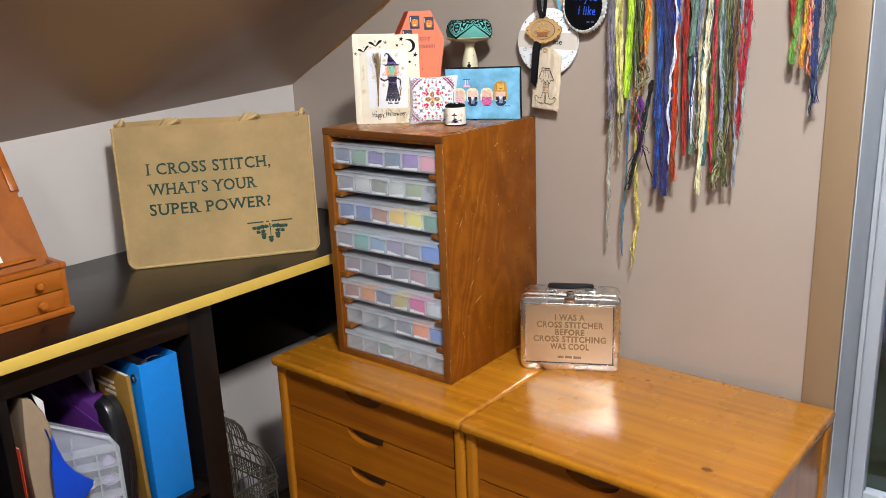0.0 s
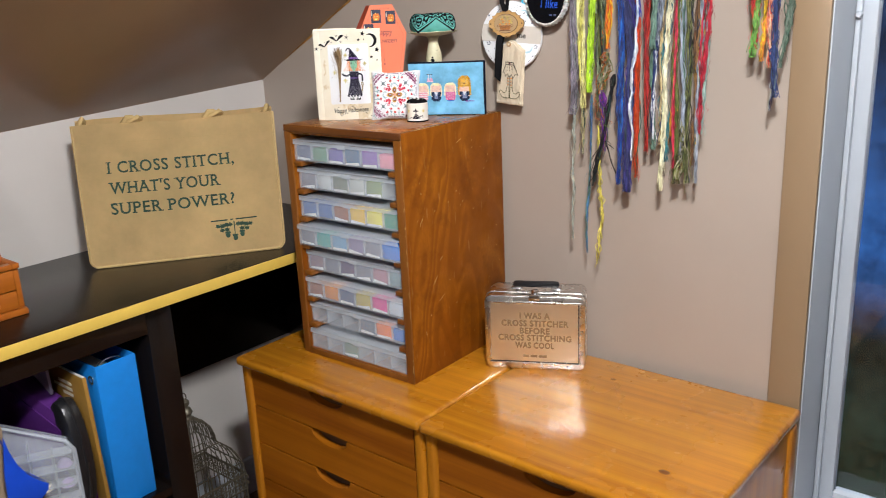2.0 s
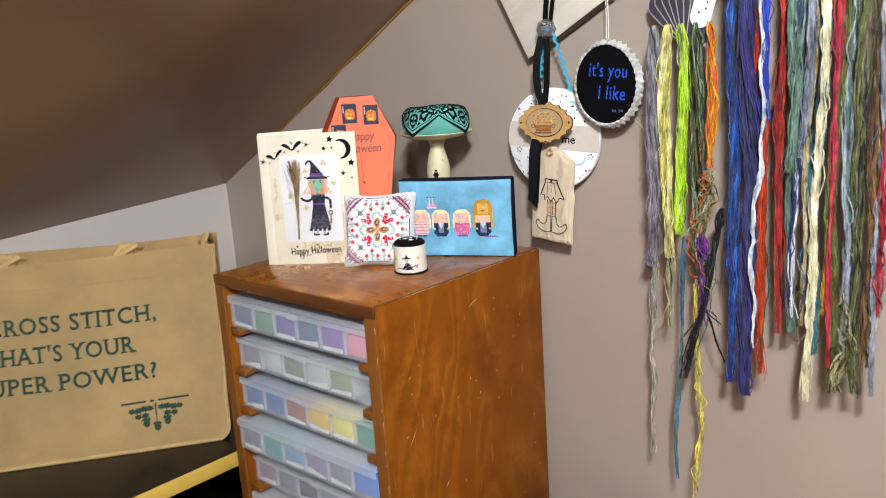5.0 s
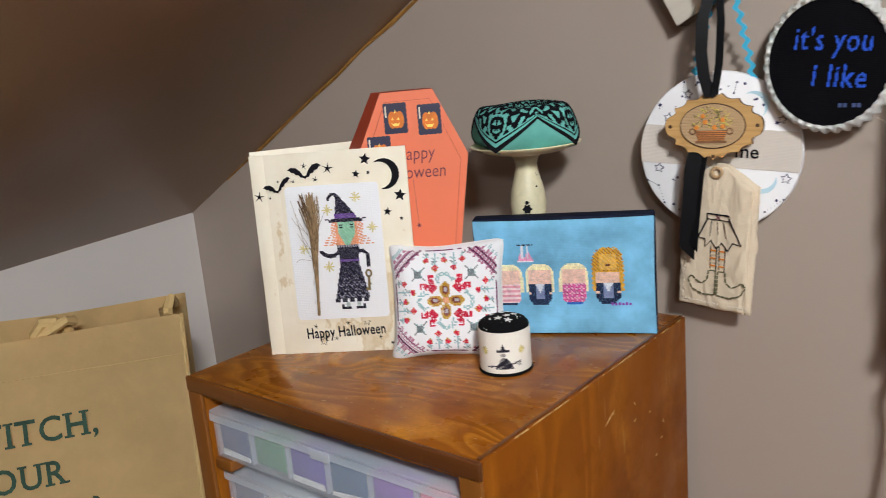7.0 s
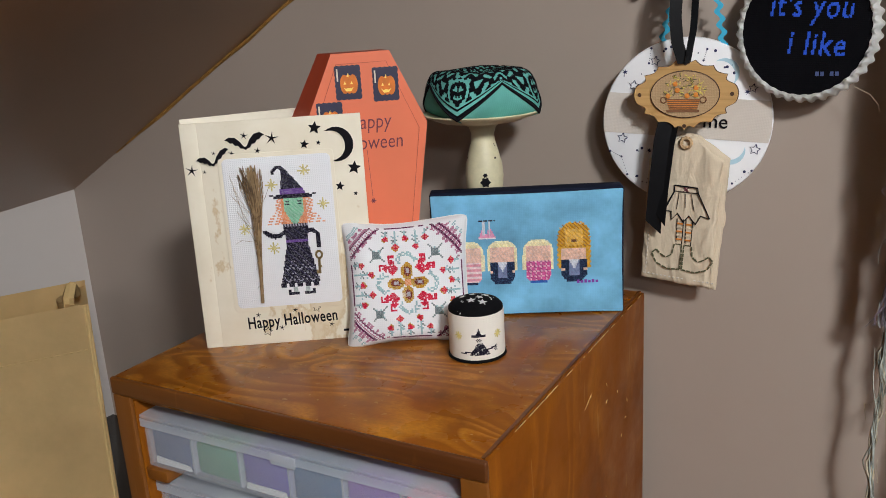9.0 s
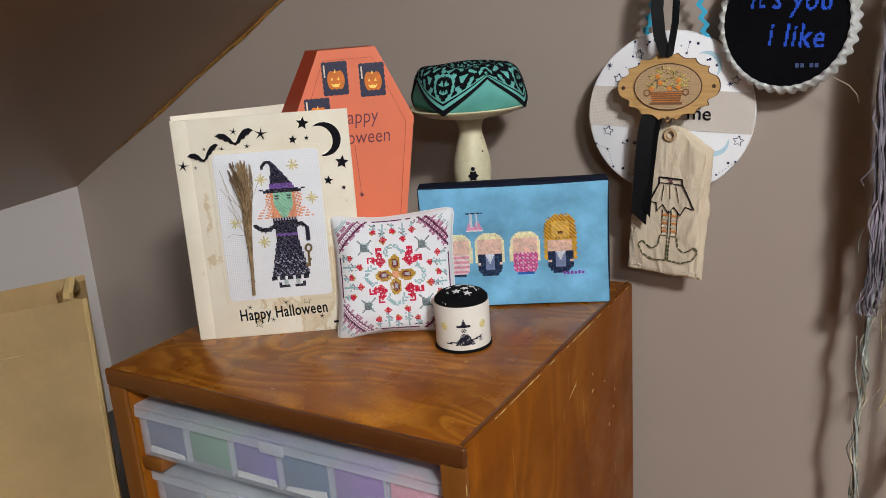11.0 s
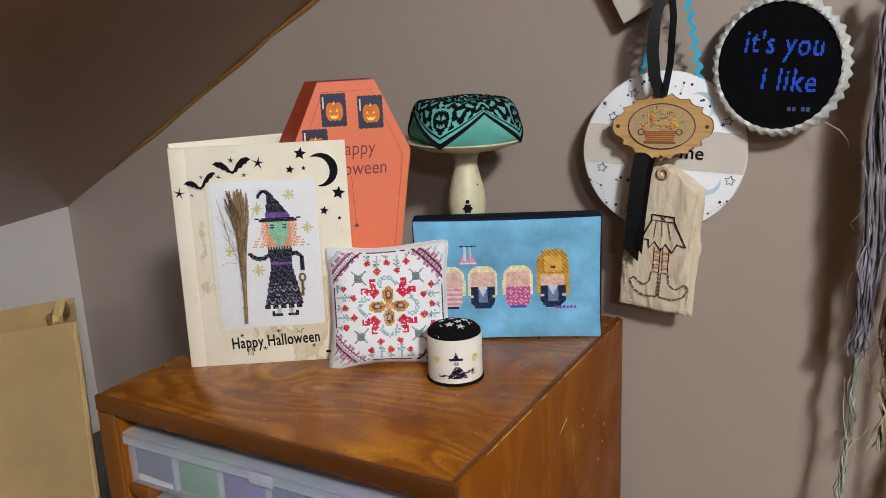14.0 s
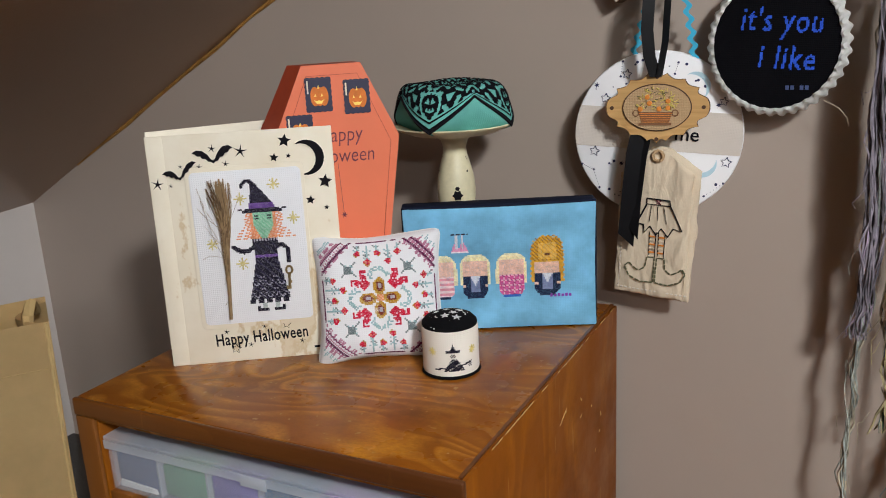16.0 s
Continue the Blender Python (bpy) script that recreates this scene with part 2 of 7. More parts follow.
def fir_figure(name, base, gold, worn, stretch, scale, rings, rough=0.36, marks=0.5):
    """Rotary-cut fir: swirling pale bands from contours of a warped noise, fine flecks, rubbed blotches, pale nicks."""
    mat, t, b = shader(name, base, rough)
    v = coords(t, stretch)
    field = noise_tex(t, v, scale, 2, 0.4, 0.9)
    mul = t.nodes.new("ShaderNodeMath")
    mul.operation, mul.inputs[1].default_value = "MULTIPLY", rings
    t.links.new(field, mul.inputs[0])
    saw = t.nodes.new("ShaderNodeMath")
    saw.operation = "FRACT"
    t.links.new(mul.outputs[0], saw.inputs[0])
    bands = ramp(t, saw.outputs[0], [(0.0, (0.10,) * 3), (0.35, (0.25,) * 3), (0.74, (1.0,) * 3), (0.88, (0.75,) * 3), (1.0, (0.10,) * 3)])
    where = ramp(t, noise_tex(t, coords(t), 6.0, 3, 0.6), [(0.36, (0.22,) * 3), (0.62, (1.0,) * 3)])
    fleck = ramp(t, noise_tex(t, coords(t, tuple(k * 5 for k in stretch)), scale * 9, 4, 0.7), [(0.32, (0.45,) * 3), (0.65, (1.0,) * 3)])
    col = mix(t, mix(t, 1.0, mix(t, 1.0, bands, where, "MULTIPLY"), fleck, "MULTIPLY"), base, gold)
    rub = ramp(t, noise_tex(t, coords(t), 13, 5, 0.7), [(0.50, (0, 0, 0)), (0.68, (0.75,) * 3)])
    col = mix(t, rub, col, worn)
    for turn, k in (((0, 20, 40), 1.0), ((15, 70, 100), 1.4)):
        nick = ramp(t, noise_tex(t, coords(t, (150 * k, 150 * k, 22), turn), 1.0, 1, 0.3), [(0.74, (0, 0, 0)), (0.78, (marks,) * 3)])
        col = mix(t, nick, col, (0.48, 0.30, 0.12))
    t.links.new(col, b.inputs["Base Color"])
    gloss = noise_tex(t, coords(t), 18, 4, 0.6)
    t.links.new(ramp(t, gloss, [(0.3, (rough * 0.75,) * 3), (0.7, (min(1, rough * 1.4),) * 3)]), b.inputs["Roughness"])
    b.inputs["Coat Weight"].default_value, b.inputs["Coat Roughness"].default_value = 0.18, 0.2
    bump(t, b, noise_tex(t, coords(t), 120, 4), 0.08, 0.001)
    return mat


# same plywood twice: brighter lit top, darker shaded sides, put into the colours
ply_top = fir_figure("lit_varnished_fir_top", (0.222, 0.060, 0.0035), (0.65, 0.268, 0.028), (0.118, 0.029, 0.003), (0.50, 1, 1), 10.0, 14.0, 0.28)
ply_side = fir_figure("shaded_scratched_fir", (0.198, 0.053, 0.0030), (0.345, 0.116, 0.007), (0.140, 0.035, 0.0025), (1, 1, 0.36), 6.0, 12.0, 0.46, 0.2)
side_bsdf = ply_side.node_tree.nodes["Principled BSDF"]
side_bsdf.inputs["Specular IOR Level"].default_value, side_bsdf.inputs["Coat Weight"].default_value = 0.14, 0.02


# ---- the room ----
WALL_Y, KNEE_X, ROOM_E, ROOM_S, CEIL = 1.582, -1.79, 2.0, -2.4, 2.4


def knee_top(y):
    return 1.160 - 0.058 * min(1.4, WALL_Y - y)


def wall_north():
    """The gable wall with the window opening, as butted solid pieces."""
    y0, y1 = WALL_Y, WALL_Y + 0.18
    wx0, wx1, wz0, wz1 = -0.355, 0.75, 0.30, 2.02
    bm = box(KNEE_X - 0.14, wx0, y0, y1, -0.1, 2.6)
    bm_box(bm, wx1, ROOM_E + 0.1, y0, y1, -0.1, 2.6)
    bm_box(bm, wx0, wx1, y0, y1, -0.1, wz0)
    bm_box(bm, wx0, wx1, y0, y1, wz1, 2.6)
    structure("wall_north", bm, wall_paint, "taupe painted gable wall with scuffs", "wall")


wall_north()


def wall_knee():
    bm = bmesh.new()
    n = 30
    rows = []
    for k in range(n + 1):
        y = ROOM_S + (WALL_Y - ROOM_S) * k / n
        rows.append([bm.verts.new(c) for c in ((KNEE_X, y, -0.1), (KNEE_X, y, knee_top(y)), (KNEE_X - 0.14, y, knee_top(y)), (KNEE_X - 0.14, y, -0.1))])
    for a, b in zip(rows, rows[1:]):
        for s in range(4):
            q = (s + 1) % 4
            bm.faces.new((a[s], a[q], b[q], b[s]))
    bm.faces.new(rows[0])
    bm.faces.new(rows[-1][::-1])
    bmesh.ops.recalc_face_normals(bm, faces=bm.faces)
    structure("wall_west", bm, knee_paint, "pale grey painted knee wall under the roof slope", "wall")


wall_knee()


def slope():
    """The sloped ceiling: a slab whose lower face sags and puckers a little along the crease."""
    bm = bmesh.new()
    nx, ny = 60, 110
    y_end = WALL_Y + 0.002
    low, high = [], []
    for i in range(nx + 1):
        u = (i / nx) ** 1.6
        x = KNEE_X + u * 2.35
        lo, hi = [], []
        for j in range(ny + 1):
            y = ROOM_S + (y_end - ROOM_S) * (1 - (1 - j / ny) ** 1.5)
            d = x - KNEE_X
            z = knee_top(y) + 0.545 * d
            ang = math.atan2(y - 1.03, d + 0.004)
            z += 0.030 * min(d, 0.16) * (math.exp(-((ang + 0.62) / 0.30) ** 2) + 0.8 * math.exp(-((ang - 0.75) / 0.30) ** 2))
            z += 0.006 * noise.noise((x * 3, y * 3, 0)) * min(1, d * 6) * min(1, (y_end - y) * 6)
            lo.append(bm.verts.new((x, y, z)))
            hi.append(bm.verts.new((x, y, z + 0.12)))
        low.append(lo)
        high.append(hi)
    for i in range(nx):
        for j in range(ny):
            bm.faces.new((low[i][j], low[i][j + 1], low[i + 1][j + 1], low[i + 1][j]))
            bm.faces.new((high[i][j], high[i + 1][j], high[i + 1][j + 1], high[i][j + 1]))
    for i in range(nx):
        for j in (0, ny):
            bm.faces.new((low[i][j], low[i + 1][j], high[i + 1][j], high[i][j]))
    for j in range(ny):
        for i in (0, nx):
            bm.faces.new((low[i][j], low[i][j + 1], high[i][j + 1], high[i][j]))
    bmesh.ops.recalc_face_normals(bm, faces=bm.faces)
    structure("ceiling_slope", bm, slope_paint, "brown glossy painted sloped attic ceiling, puckered at the crease", "ceiling")


slope()
# worn paint along the slope's edge at the gable
worn_edge = plain("worn_orange_paint_edge", (0.34, 0.17, 0.045), 0.5, wear=0.5, scale=30)
structure("trim_slope", tube([(KNEE_X + 0.10 + k * 0.05, WALL_Y - 0.001, knee_top(WALL_Y) + 0.545 * (0.10 + k * 0.05) + 0.0015 * math.sin(k * 2.3)) for k in range(34)], 0.0030, 5, taper=lambda u: 0.5 + 0.5 * abs(math.sin(u * 23 + math.sin(u * 61)))), worn_edge, "worn paint bead where slope meets wall", "trim")
# unseen ceiling closes the room; its brown is chosen to weaken bounced light
structure("ceiling", box(0.3, ROOM_E + 0.1, ROOM_S - 0.1, WALL_Y + 0.1, CEIL, CEIL + 0.1), slope_paint, "unseen flat ceiling, brown to cut bounced light", "ceiling")
structure("floor", box(KNEE_X - 0.1, ROOM_E + 0.1, ROOM_S - 0.1, WALL_Y + 0.1, -0.1, 0.0), floor_wood, "dark wooden floor", "floor")
structure("wall_east", box(ROOM_E, ROOM_E + 0.1, ROOM_S, WALL_Y, 0, CEIL), wall_paint, "taupe painted wall", "wall")
structure("wall_south", box(KNEE_X, ROOM_E, ROOM_S - 0.1, ROOM_S, 0, CEIL), wall_paint, "taupe painted wall", "wall")
structure("baseboard", box(KNEE_X, KNEE_X + 0.014, ROOM_S, WALL_Y - 0.016, 0, 0.11, 0.003), white_paint, "white painted baseboard along the knee wall", "baseboard")
structure("baseboard", box(KNEE_X, -0.404, WALL_Y - 0.014, WALL_Y, 0, 0.11, 0.003), white_paint, "white painted baseboard along the gable wall", "baseboard")
structure("trim", box(-0.403, -0.345, WALL_Y - 0.012, WALL_Y, 0, 2.08, 0.002), casing_paint, "tan painted wooden window casing", "trim")


def window():
    """White sash window set back in the gable wall."""
    w = thing("window_1", pose(0, 0, 0), "white painted window with dusk behind its glass", "window", kind="structure")
    y = WALL_Y
    part("jamb", box(-0.3545, -0.3435, y + 0.0005, y + 0.16, 0.30, 2.0, 0.0015), white_paint, w)
    part("jamb", box(0.738, 0.7495, y + 0.0005, y + 0.16, 0.30, 2.0, 0.0015), white_paint, w)
    part("head", box(-0.343, 0.7375, y + 0.0005, y + 0.16, 1.985, 2.0), white_paint, w)
    part("window_sill", box(-0.343, 0.7375, y + 0.0005, y + 0.16, 0.305, 0.330, 0.003), white_paint, w)
    part("stop_bead", box(-0.343, -0.334, y + 0.120, y + 0.134, 0.331, 1.984, 0.0015), white_paint, w)
    sash = part("sash", joined(box(-0.343, -0.311, y + 0.1345, y + 0.165, 0.331, 1.984, 0.003), box(0.706, 0.737, y + 0.1345, y + 0.165, 0.331, 1.984, 0.003),
                        box(-0.311, 0.706, y + 0.1345, y + 0.165, 0.331, 0.372, 0.003), box(-0.311, 0.706, y + 0.1345, y + 0.165, 1.944, 1.984, 0.003)), white_paint, w)
    part("sash_latch", moved(lathe([(0, 0), (0.006, 0), (0.006, 0.006), (0.004, 0.010), (0, 0.010)], 12), pose(-0.336, y + 0.119, 1.29, 90, 0, 0)), white_paint, w)
    pane = part("pane", box(-0.311, 0.706, y + 0.148, y + 0.152, 0.372, 1.944), window_glass, w)
    pane.visible_shadow = False


window_glass, wg_tree, wg_bsdf = shader("window_glass", (0.9, 0.95, 1.0), 0.0)
wg_bsdf.inputs["Transmission Weight"].default_value = 1.0
window()

# the dark garden beyond the glass
backdrop_mat, bt, bb = shader("dusk_garden", (0.02, 0.03, 0.05), 1.0)
bz = bt.nodes.new("ShaderNodeSeparateXYZ")
btc = bt.nodes.new("ShaderNodeTexCoord")
bt.links.new(btc.outputs["Object"], bz.inputs["Vector"])
bmap = bt.nodes.new("ShaderNodeMapRange")
bmap.inputs["From Min"].default_value, bmap.inputs["From Max"].default_value = -6.0, 3.0
bt.links.new(bz.outputs["Z"], bmap.inputs["Value"])
bcol = ramp(bt, bmap.outputs["Result"], [(0.0, (0.006, 0.012, 0.004)), (0.42, (0.008, 0.012, 0.010)), (0.52, (0.012, 0.045, 0.14)), (0.72, (0.01, 0.02, 0.05)), (1.0, (0.015, 0.02, 0.045))])
bn = noise_tex(bt, coords(bt, (1, 1, 1)), 1.5, 5, 0.7)
bcol = mix(bt, 0.8, bcol, ramp(bt, bn, [(0.35, (0.2, 0.2, 0.2)), (0.65, (1.6, 1.6, 1.6))]), "MULTIPLY")
bt.links.new(bcol, bb.inputs["Base Color"])
bt.links.new(bcol, bb.inputs["Emission Color"])
bb.inputs["Emission Strength"].default_value = 2.0
structure("backdrop", box(-12, 12, 9.0, 9.02, -6, 6), backdrop_mat, "dark dusk garden seen through the window", "backdrop")


# ---- desk and shelf unit ----
def desk():
    d = thing("desk", pose(0, 0, 0), "black-brown wall desk top with a yellow edge band", "desk")
    part("desktop", box(KNEE_X + 0.002, -1.3495, -0.9, WALL_Y - 0.004, 0.800, 0.824, 0.0015), black_wood, d)
    part("edge_band", box(-1.3490, -1.3455, -0.9, WALL_Y - 0.004, 0.801, 0.824, 0.001), yellow_edge, d, "worn yellow edge band")
    part("back_board", box(KNEE_X + 0.002, KNEE_X + 0.016, 0.970, WALL_Y - 0.004, 0.435, 0.7995, 0.001), black_wood, d)
    part("end_board", box(KNEE_X + 0.0165, -1.40, WALL_Y - 0.018, WALL_Y - 0.004, 0.435, 0.7995, 0.001), black_wood, d)


desk()


def cube_shelf():
    """Open cube shelf under the desk: thick outer frame, thin dividers."""
    s = thing("cube_shelf", pose(0, 0, 0), "black-brown open cube shelf under the desk, filled with craft things", "shelf")
    x0, x1 = KNEE_X + 0.02, -1.378
    part("side_panel", box(x0, x1, 0.912, 0.968, 0.0, 0.799, 0.0015), black_wood, s)
    part("side_panel", box(x0, x1, -0.52, -0.464, 0.0, 0.799, 0.0015), black_wood, s)
    part("top_panel", box(x0, x1, -0.464, 0.912, 0.745, 0.799, 0.0015), black_wood, s)
    part("bottom_panel", box(x0, x1, -0.464, 0.912, 0.0, 0.05, 0.0015), black_wood, s)
    part("shelf_board", box(x0, x1, -0.464, 0.912, 0.388, 0.406, 0.001), black_wood, s)
    for y in (0.545, 0.19, -0.16):
        part("divider", box(x0, x1, y - 0.009, y + 0.009, 0.406, 0.745, 0.001), black_wood, s)
        part("divider", box(x0, x1, y - 0.009, y + 0.009, 0.05, 0.388, 0.001), black_wood, s)


cube_shelf()


# ---- pine drawer chests ----
def drawer_chest():
    """Six-drawer pine chest, 0.536 wide, front to -y, base at the origin's corner."""
    c = thing("drawer_chest", pose(0, 0, 0), "honey pine chest of drawers with half-moon finger pulls", "chest of drawers", "pine drawer chests")
    w, d, h = 0.536, 0.44, 0.611
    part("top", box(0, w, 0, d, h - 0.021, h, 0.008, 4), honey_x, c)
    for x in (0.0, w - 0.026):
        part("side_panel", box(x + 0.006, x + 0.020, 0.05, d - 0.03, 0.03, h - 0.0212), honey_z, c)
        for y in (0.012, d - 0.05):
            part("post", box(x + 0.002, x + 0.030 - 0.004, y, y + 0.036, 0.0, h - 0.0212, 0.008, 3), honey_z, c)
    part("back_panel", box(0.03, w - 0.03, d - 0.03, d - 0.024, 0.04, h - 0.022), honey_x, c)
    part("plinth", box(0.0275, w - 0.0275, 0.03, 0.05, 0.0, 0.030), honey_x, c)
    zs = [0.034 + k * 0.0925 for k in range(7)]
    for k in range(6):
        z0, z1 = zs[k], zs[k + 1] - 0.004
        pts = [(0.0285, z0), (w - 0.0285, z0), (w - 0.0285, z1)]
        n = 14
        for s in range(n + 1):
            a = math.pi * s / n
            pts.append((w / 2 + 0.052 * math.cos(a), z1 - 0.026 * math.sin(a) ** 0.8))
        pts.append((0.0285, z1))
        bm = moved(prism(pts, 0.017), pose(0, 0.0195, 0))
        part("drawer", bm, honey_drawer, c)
    part("drawer_dark_box", box(0.04, w - 0.04, 0.045, d - 0.04, 0.035, h - 0.03), drawer_inside, c)
    return c


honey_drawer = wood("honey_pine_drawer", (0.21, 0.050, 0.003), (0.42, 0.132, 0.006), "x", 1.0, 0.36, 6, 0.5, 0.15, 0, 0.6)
drawer_inside = plain("drawer_box_wood", (0.12, 0.05, 0.02), 0.7)
knot_wood = plain("pine_knot", (0.16, 0.05, 0.008), 0.35, wear=0.4, scale=150)
chest = drawer_chest()
chest.matrix_basis = pose(-1.412, 1.125, 0)
other = copy_thing(chest, pose(-0.874, 1.125, 0))
for x, y, r in ((0.43, 0.105, 0.0065), (0.20, 0.36, 0.004)):
    part("knot", moved(lathe([(0, 0), (r, 0), (r * 0.9, 0.0003), (0, 0.0003)], 14), pose(x, y, 0.611) @ Matrix.Diagonal((1.5, 1, 1, 1))), knot_wood, other)


# ---- floss cabinet ----
CABINET = pose(-1.3046, 1.2365, 0.611, 0, 0, 1.05)


def floss_cabinet():
    c = thing("floss_cabinet", CABINET, "scratched fir plywood cabinet holding eight clear floss boxes", "cabinet")
    w, d, h, t = 0.3196, 0.3242, 0.503, 0.018
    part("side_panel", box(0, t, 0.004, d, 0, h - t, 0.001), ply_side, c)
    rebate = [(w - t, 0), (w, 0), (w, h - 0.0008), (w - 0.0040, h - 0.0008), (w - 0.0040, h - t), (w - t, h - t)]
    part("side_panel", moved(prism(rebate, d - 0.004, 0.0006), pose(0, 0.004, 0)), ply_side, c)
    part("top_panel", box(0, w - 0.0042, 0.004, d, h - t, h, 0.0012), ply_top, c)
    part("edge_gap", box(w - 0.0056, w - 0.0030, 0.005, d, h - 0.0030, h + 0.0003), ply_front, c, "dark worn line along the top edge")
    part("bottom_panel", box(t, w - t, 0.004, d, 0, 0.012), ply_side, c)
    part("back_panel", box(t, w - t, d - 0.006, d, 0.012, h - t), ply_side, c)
    part("edge_strip", box(0, t, 0, 0.0038, 0, h - 0.0138, 0.001), ply_edge, c)
    part("edge_strip", box(w - t, w, 0, 0.0038, 0, h - 0.0138, 0.001), ply_edge, c)
    part("edge_strip", box(-0.0004, w + 0.0004, -0.0006, 0.0038, h - 0.0135, h + 0.0003, 0.0016, 3), ply_front, c, "dark rubbed front edge")
    part("edge_strip", box(t, w - t, 0, 0.0038, 0, 0.0125, 0.001), ply_edge, c)
    for k in range(1, 8):
        z = 0.0125 + k * 0.0594
        part("runner", box(t, t + 0.022, 0.0045, d - 0.01, z - 0.0105, z - 0.0005, 0.0015), ply_edge, c)
        part("runner", box(w - t - 0.022, w - t, 0.0045, d - 0.01, z - 0.0105, z - 0.0005, 0.0015), ply_edge, c)
    # bare chips along the worn corners
    random.seed(14)

    def chip(place, way, size):
        """A sliver of bare wood that lies along way."""
        along = Vector(way).normalized()
        bm = lathe([(0, -1), (0.35, -0.5), (0.5, 0.05), (0.3, 0.6), (0, 1)], 5)
        m = Matrix.Translation(place) @ along.to_track_quat("Z", "Y").to_matrix().to_4x4() @ Matrix.Diagonal((0.0009, 0.0009, size, 1))
        part("worn_chip", moved(bm, m), worn_wood, c)

    for k in range(26):
        chip((w - 0.0003, random.uniform(0.02, d - 0.01), h - 0.0003), (0, 1, 0), random.uniform(0.0015, 0.009))
    for k in range(22):
        chip((w - 0.0003, 0.0004, random.uniform(0.02, h)), (0, 0, 1), random.uniform(0.0015, 0.008))
    for k in range(18):
        chip((random.uniform(0, w), 0.0004, h - 0.0004), (1, 0, 0), random.uniform(0.0015, 0.007))
    for k in range(10):
        chip((0.0004, 0.0004, random.uniform(0.02, h)), (0, 0, 1), random.uniform(0.0015, 0.007))
    # long pale scratches on the side
    for k in range(46):
        y, z = random.uniform(0.03, d - 0.02), random.uniform(0.03, h - 0.03)
        a = random.choice((35, 50, 62, 110, 20)) + random.uniform(-10, 10)
        chip((w + 0.0006, y, z), (0, math.cos(radians(a)), math.sin(radians(a))), random.uniform(0.0008, 0.0028) if k % 9 else random.uniform(0.006, 0.018))


worn_wood = plain("bare_worn_wood", (0.56, 0.37, 0.14), 0.8, wear=0.3, scale=200)
ply_front = wood("rubbed_cabinet_edge", (0.075, 0.020, 0.003), (0.19, 0.060, 0.007), "x", 1.0, 0.45, 6, 0.5, 0.1, 0.3)
ply_edge = wood("cabinet_edge_wood", (0.13, 0.037, 0.004), (0.25, 0.085, 0.009), "z", 1.0, 0.45, 6, 0.5, 0.1, 0.4)
floss_cabinet()


def floss_box(m, contents, lid_label):
    """Clear organiser box with a hinged lid, six cells across the front, floss bobbins in them."""
    b = thing("floss_box", m, "clear plastic floss box " + lid_label, "storage box", "floss boxes in the cabinet")
    w, d, h = 0.2775, 0.17, 0.045
    th = 0.0016
    base = bm_box(bmesh.new(), 0, w, 0, d, 0, h - 0.011)
    bmesh.ops.delete(base, geom=[f for f in base.faces if f.normal.z > 0.9], context="FACES")
    bmesh.ops.solidify(base, geom=list(base.faces), thickness=th)
    part("tray", base, thin_plastic, b)
    cell = w / 6
    for k in range(1, 6):
        part("divider", box(k * cell - 0.0008, k * cell + 0.0008, th, 0.055, th, h - 0.013), frosted, b)
    part("lid", joined(box(-0.002, w + 0.002, -0.002, d, h - 0.004, h - 0.001, 0.001), box(-0.002, w + 0.002, -0.002, -0.0004, h - 0.011, h - 0.0045)), frosted, b)
    part("latch", box(w / 2 - 0.011, w / 2 + 0.011, -0.0034, -0.0022, h - 0.013, h - 0.004, 0.0005), frosted, b)
    for k, colour in enumerate(contents):
        if colour is None:
            continue
        x0 = k * cell + 0.0014
        full = random.uniform(0.026, 0.0315)
        part("floss_bundle", moved(box(0, cell - 0.0028, 0, 0.045, 0, full, 0.003, 2), pose(x0, 0.0042, 0.002)), floss_stuff(colour), b, "wound floss on white bobbins")
        tilt = random.uniform(-0.003, 0.003)
        slip = [(x0 + 0.003, 0.002), (x0 + cell - 0.006, 0.002), (x0 + cell - 0.007, 0.0065 + tilt), (x0 + 0.004, 0.0065 - tilt)]
        if k % 4 != 1:
            part("bobbin_edge", moved(prism(slip, 0.0012), pose(0, 0.0024, 0)), bobbin_white, b, "white bobbin card")


thin_plastic, tp_t, tp_b = shader("thin_clear_plastic", (0.84, 0.89, 0.97), 0.22)
tp_b.inputs["Alpha"].default_value = 0.17
frosted, fr_t, fr_b = shader("frosted_clear_plastic", (0.84, 0.89, 0.97), 0.28)
fr_b.inputs["Alpha"].default_value = 0.28
bobbin_white = plain("bobbin_card", (0.75, 0.75, 0.74), 0.7)
FLOSS = {}


def floss_stuff(colour):
    if colour not in FLOSS:
        FLOSS[colour] = cloth("wound_floss", tuple(max(0.0, 1.35 * c - 0.35 * sum(colour) / 3) for c in colour), 3000, 0.8, 0.2)
    return FLOSS[colour]


SLATE, GREEN, VIOLET, NAVY, PLUM, PINK = (0.10, 0.12, 0.20), (0.14, 0.28, 0.18), (0.14, 0.11, 0.32), (0.05, 0.11, 0.20), (0.22, 0.12, 0.36), (0.66, 0.30, 0.36)
BLUE, RUST, GOLD, LEMON, PINE, TEAL = (0.08, 0.15, 0.36), (0.30, 0.12, 0.07), (0.72, 0.50, 0.10), (0.78, 0.70, 0.22), (0.04, 0.22, 0.13), (0.10, 0.34, 0.32)
SAGE, OLIVE, SKY, ROSE, ORANGE, MAGENTA, GREY, STRONG = (0.24, 0.30, 0.16), (0.18, 0.20, 0.15), (0.22, 0.36, 0.50), (0.42, 0.22, 0.22), (0.70, 0.30, 0.08), (0.58, 0.10, 0.28), (0.22, 0.22, 0.26), (0.07, 0.19, 0.52)
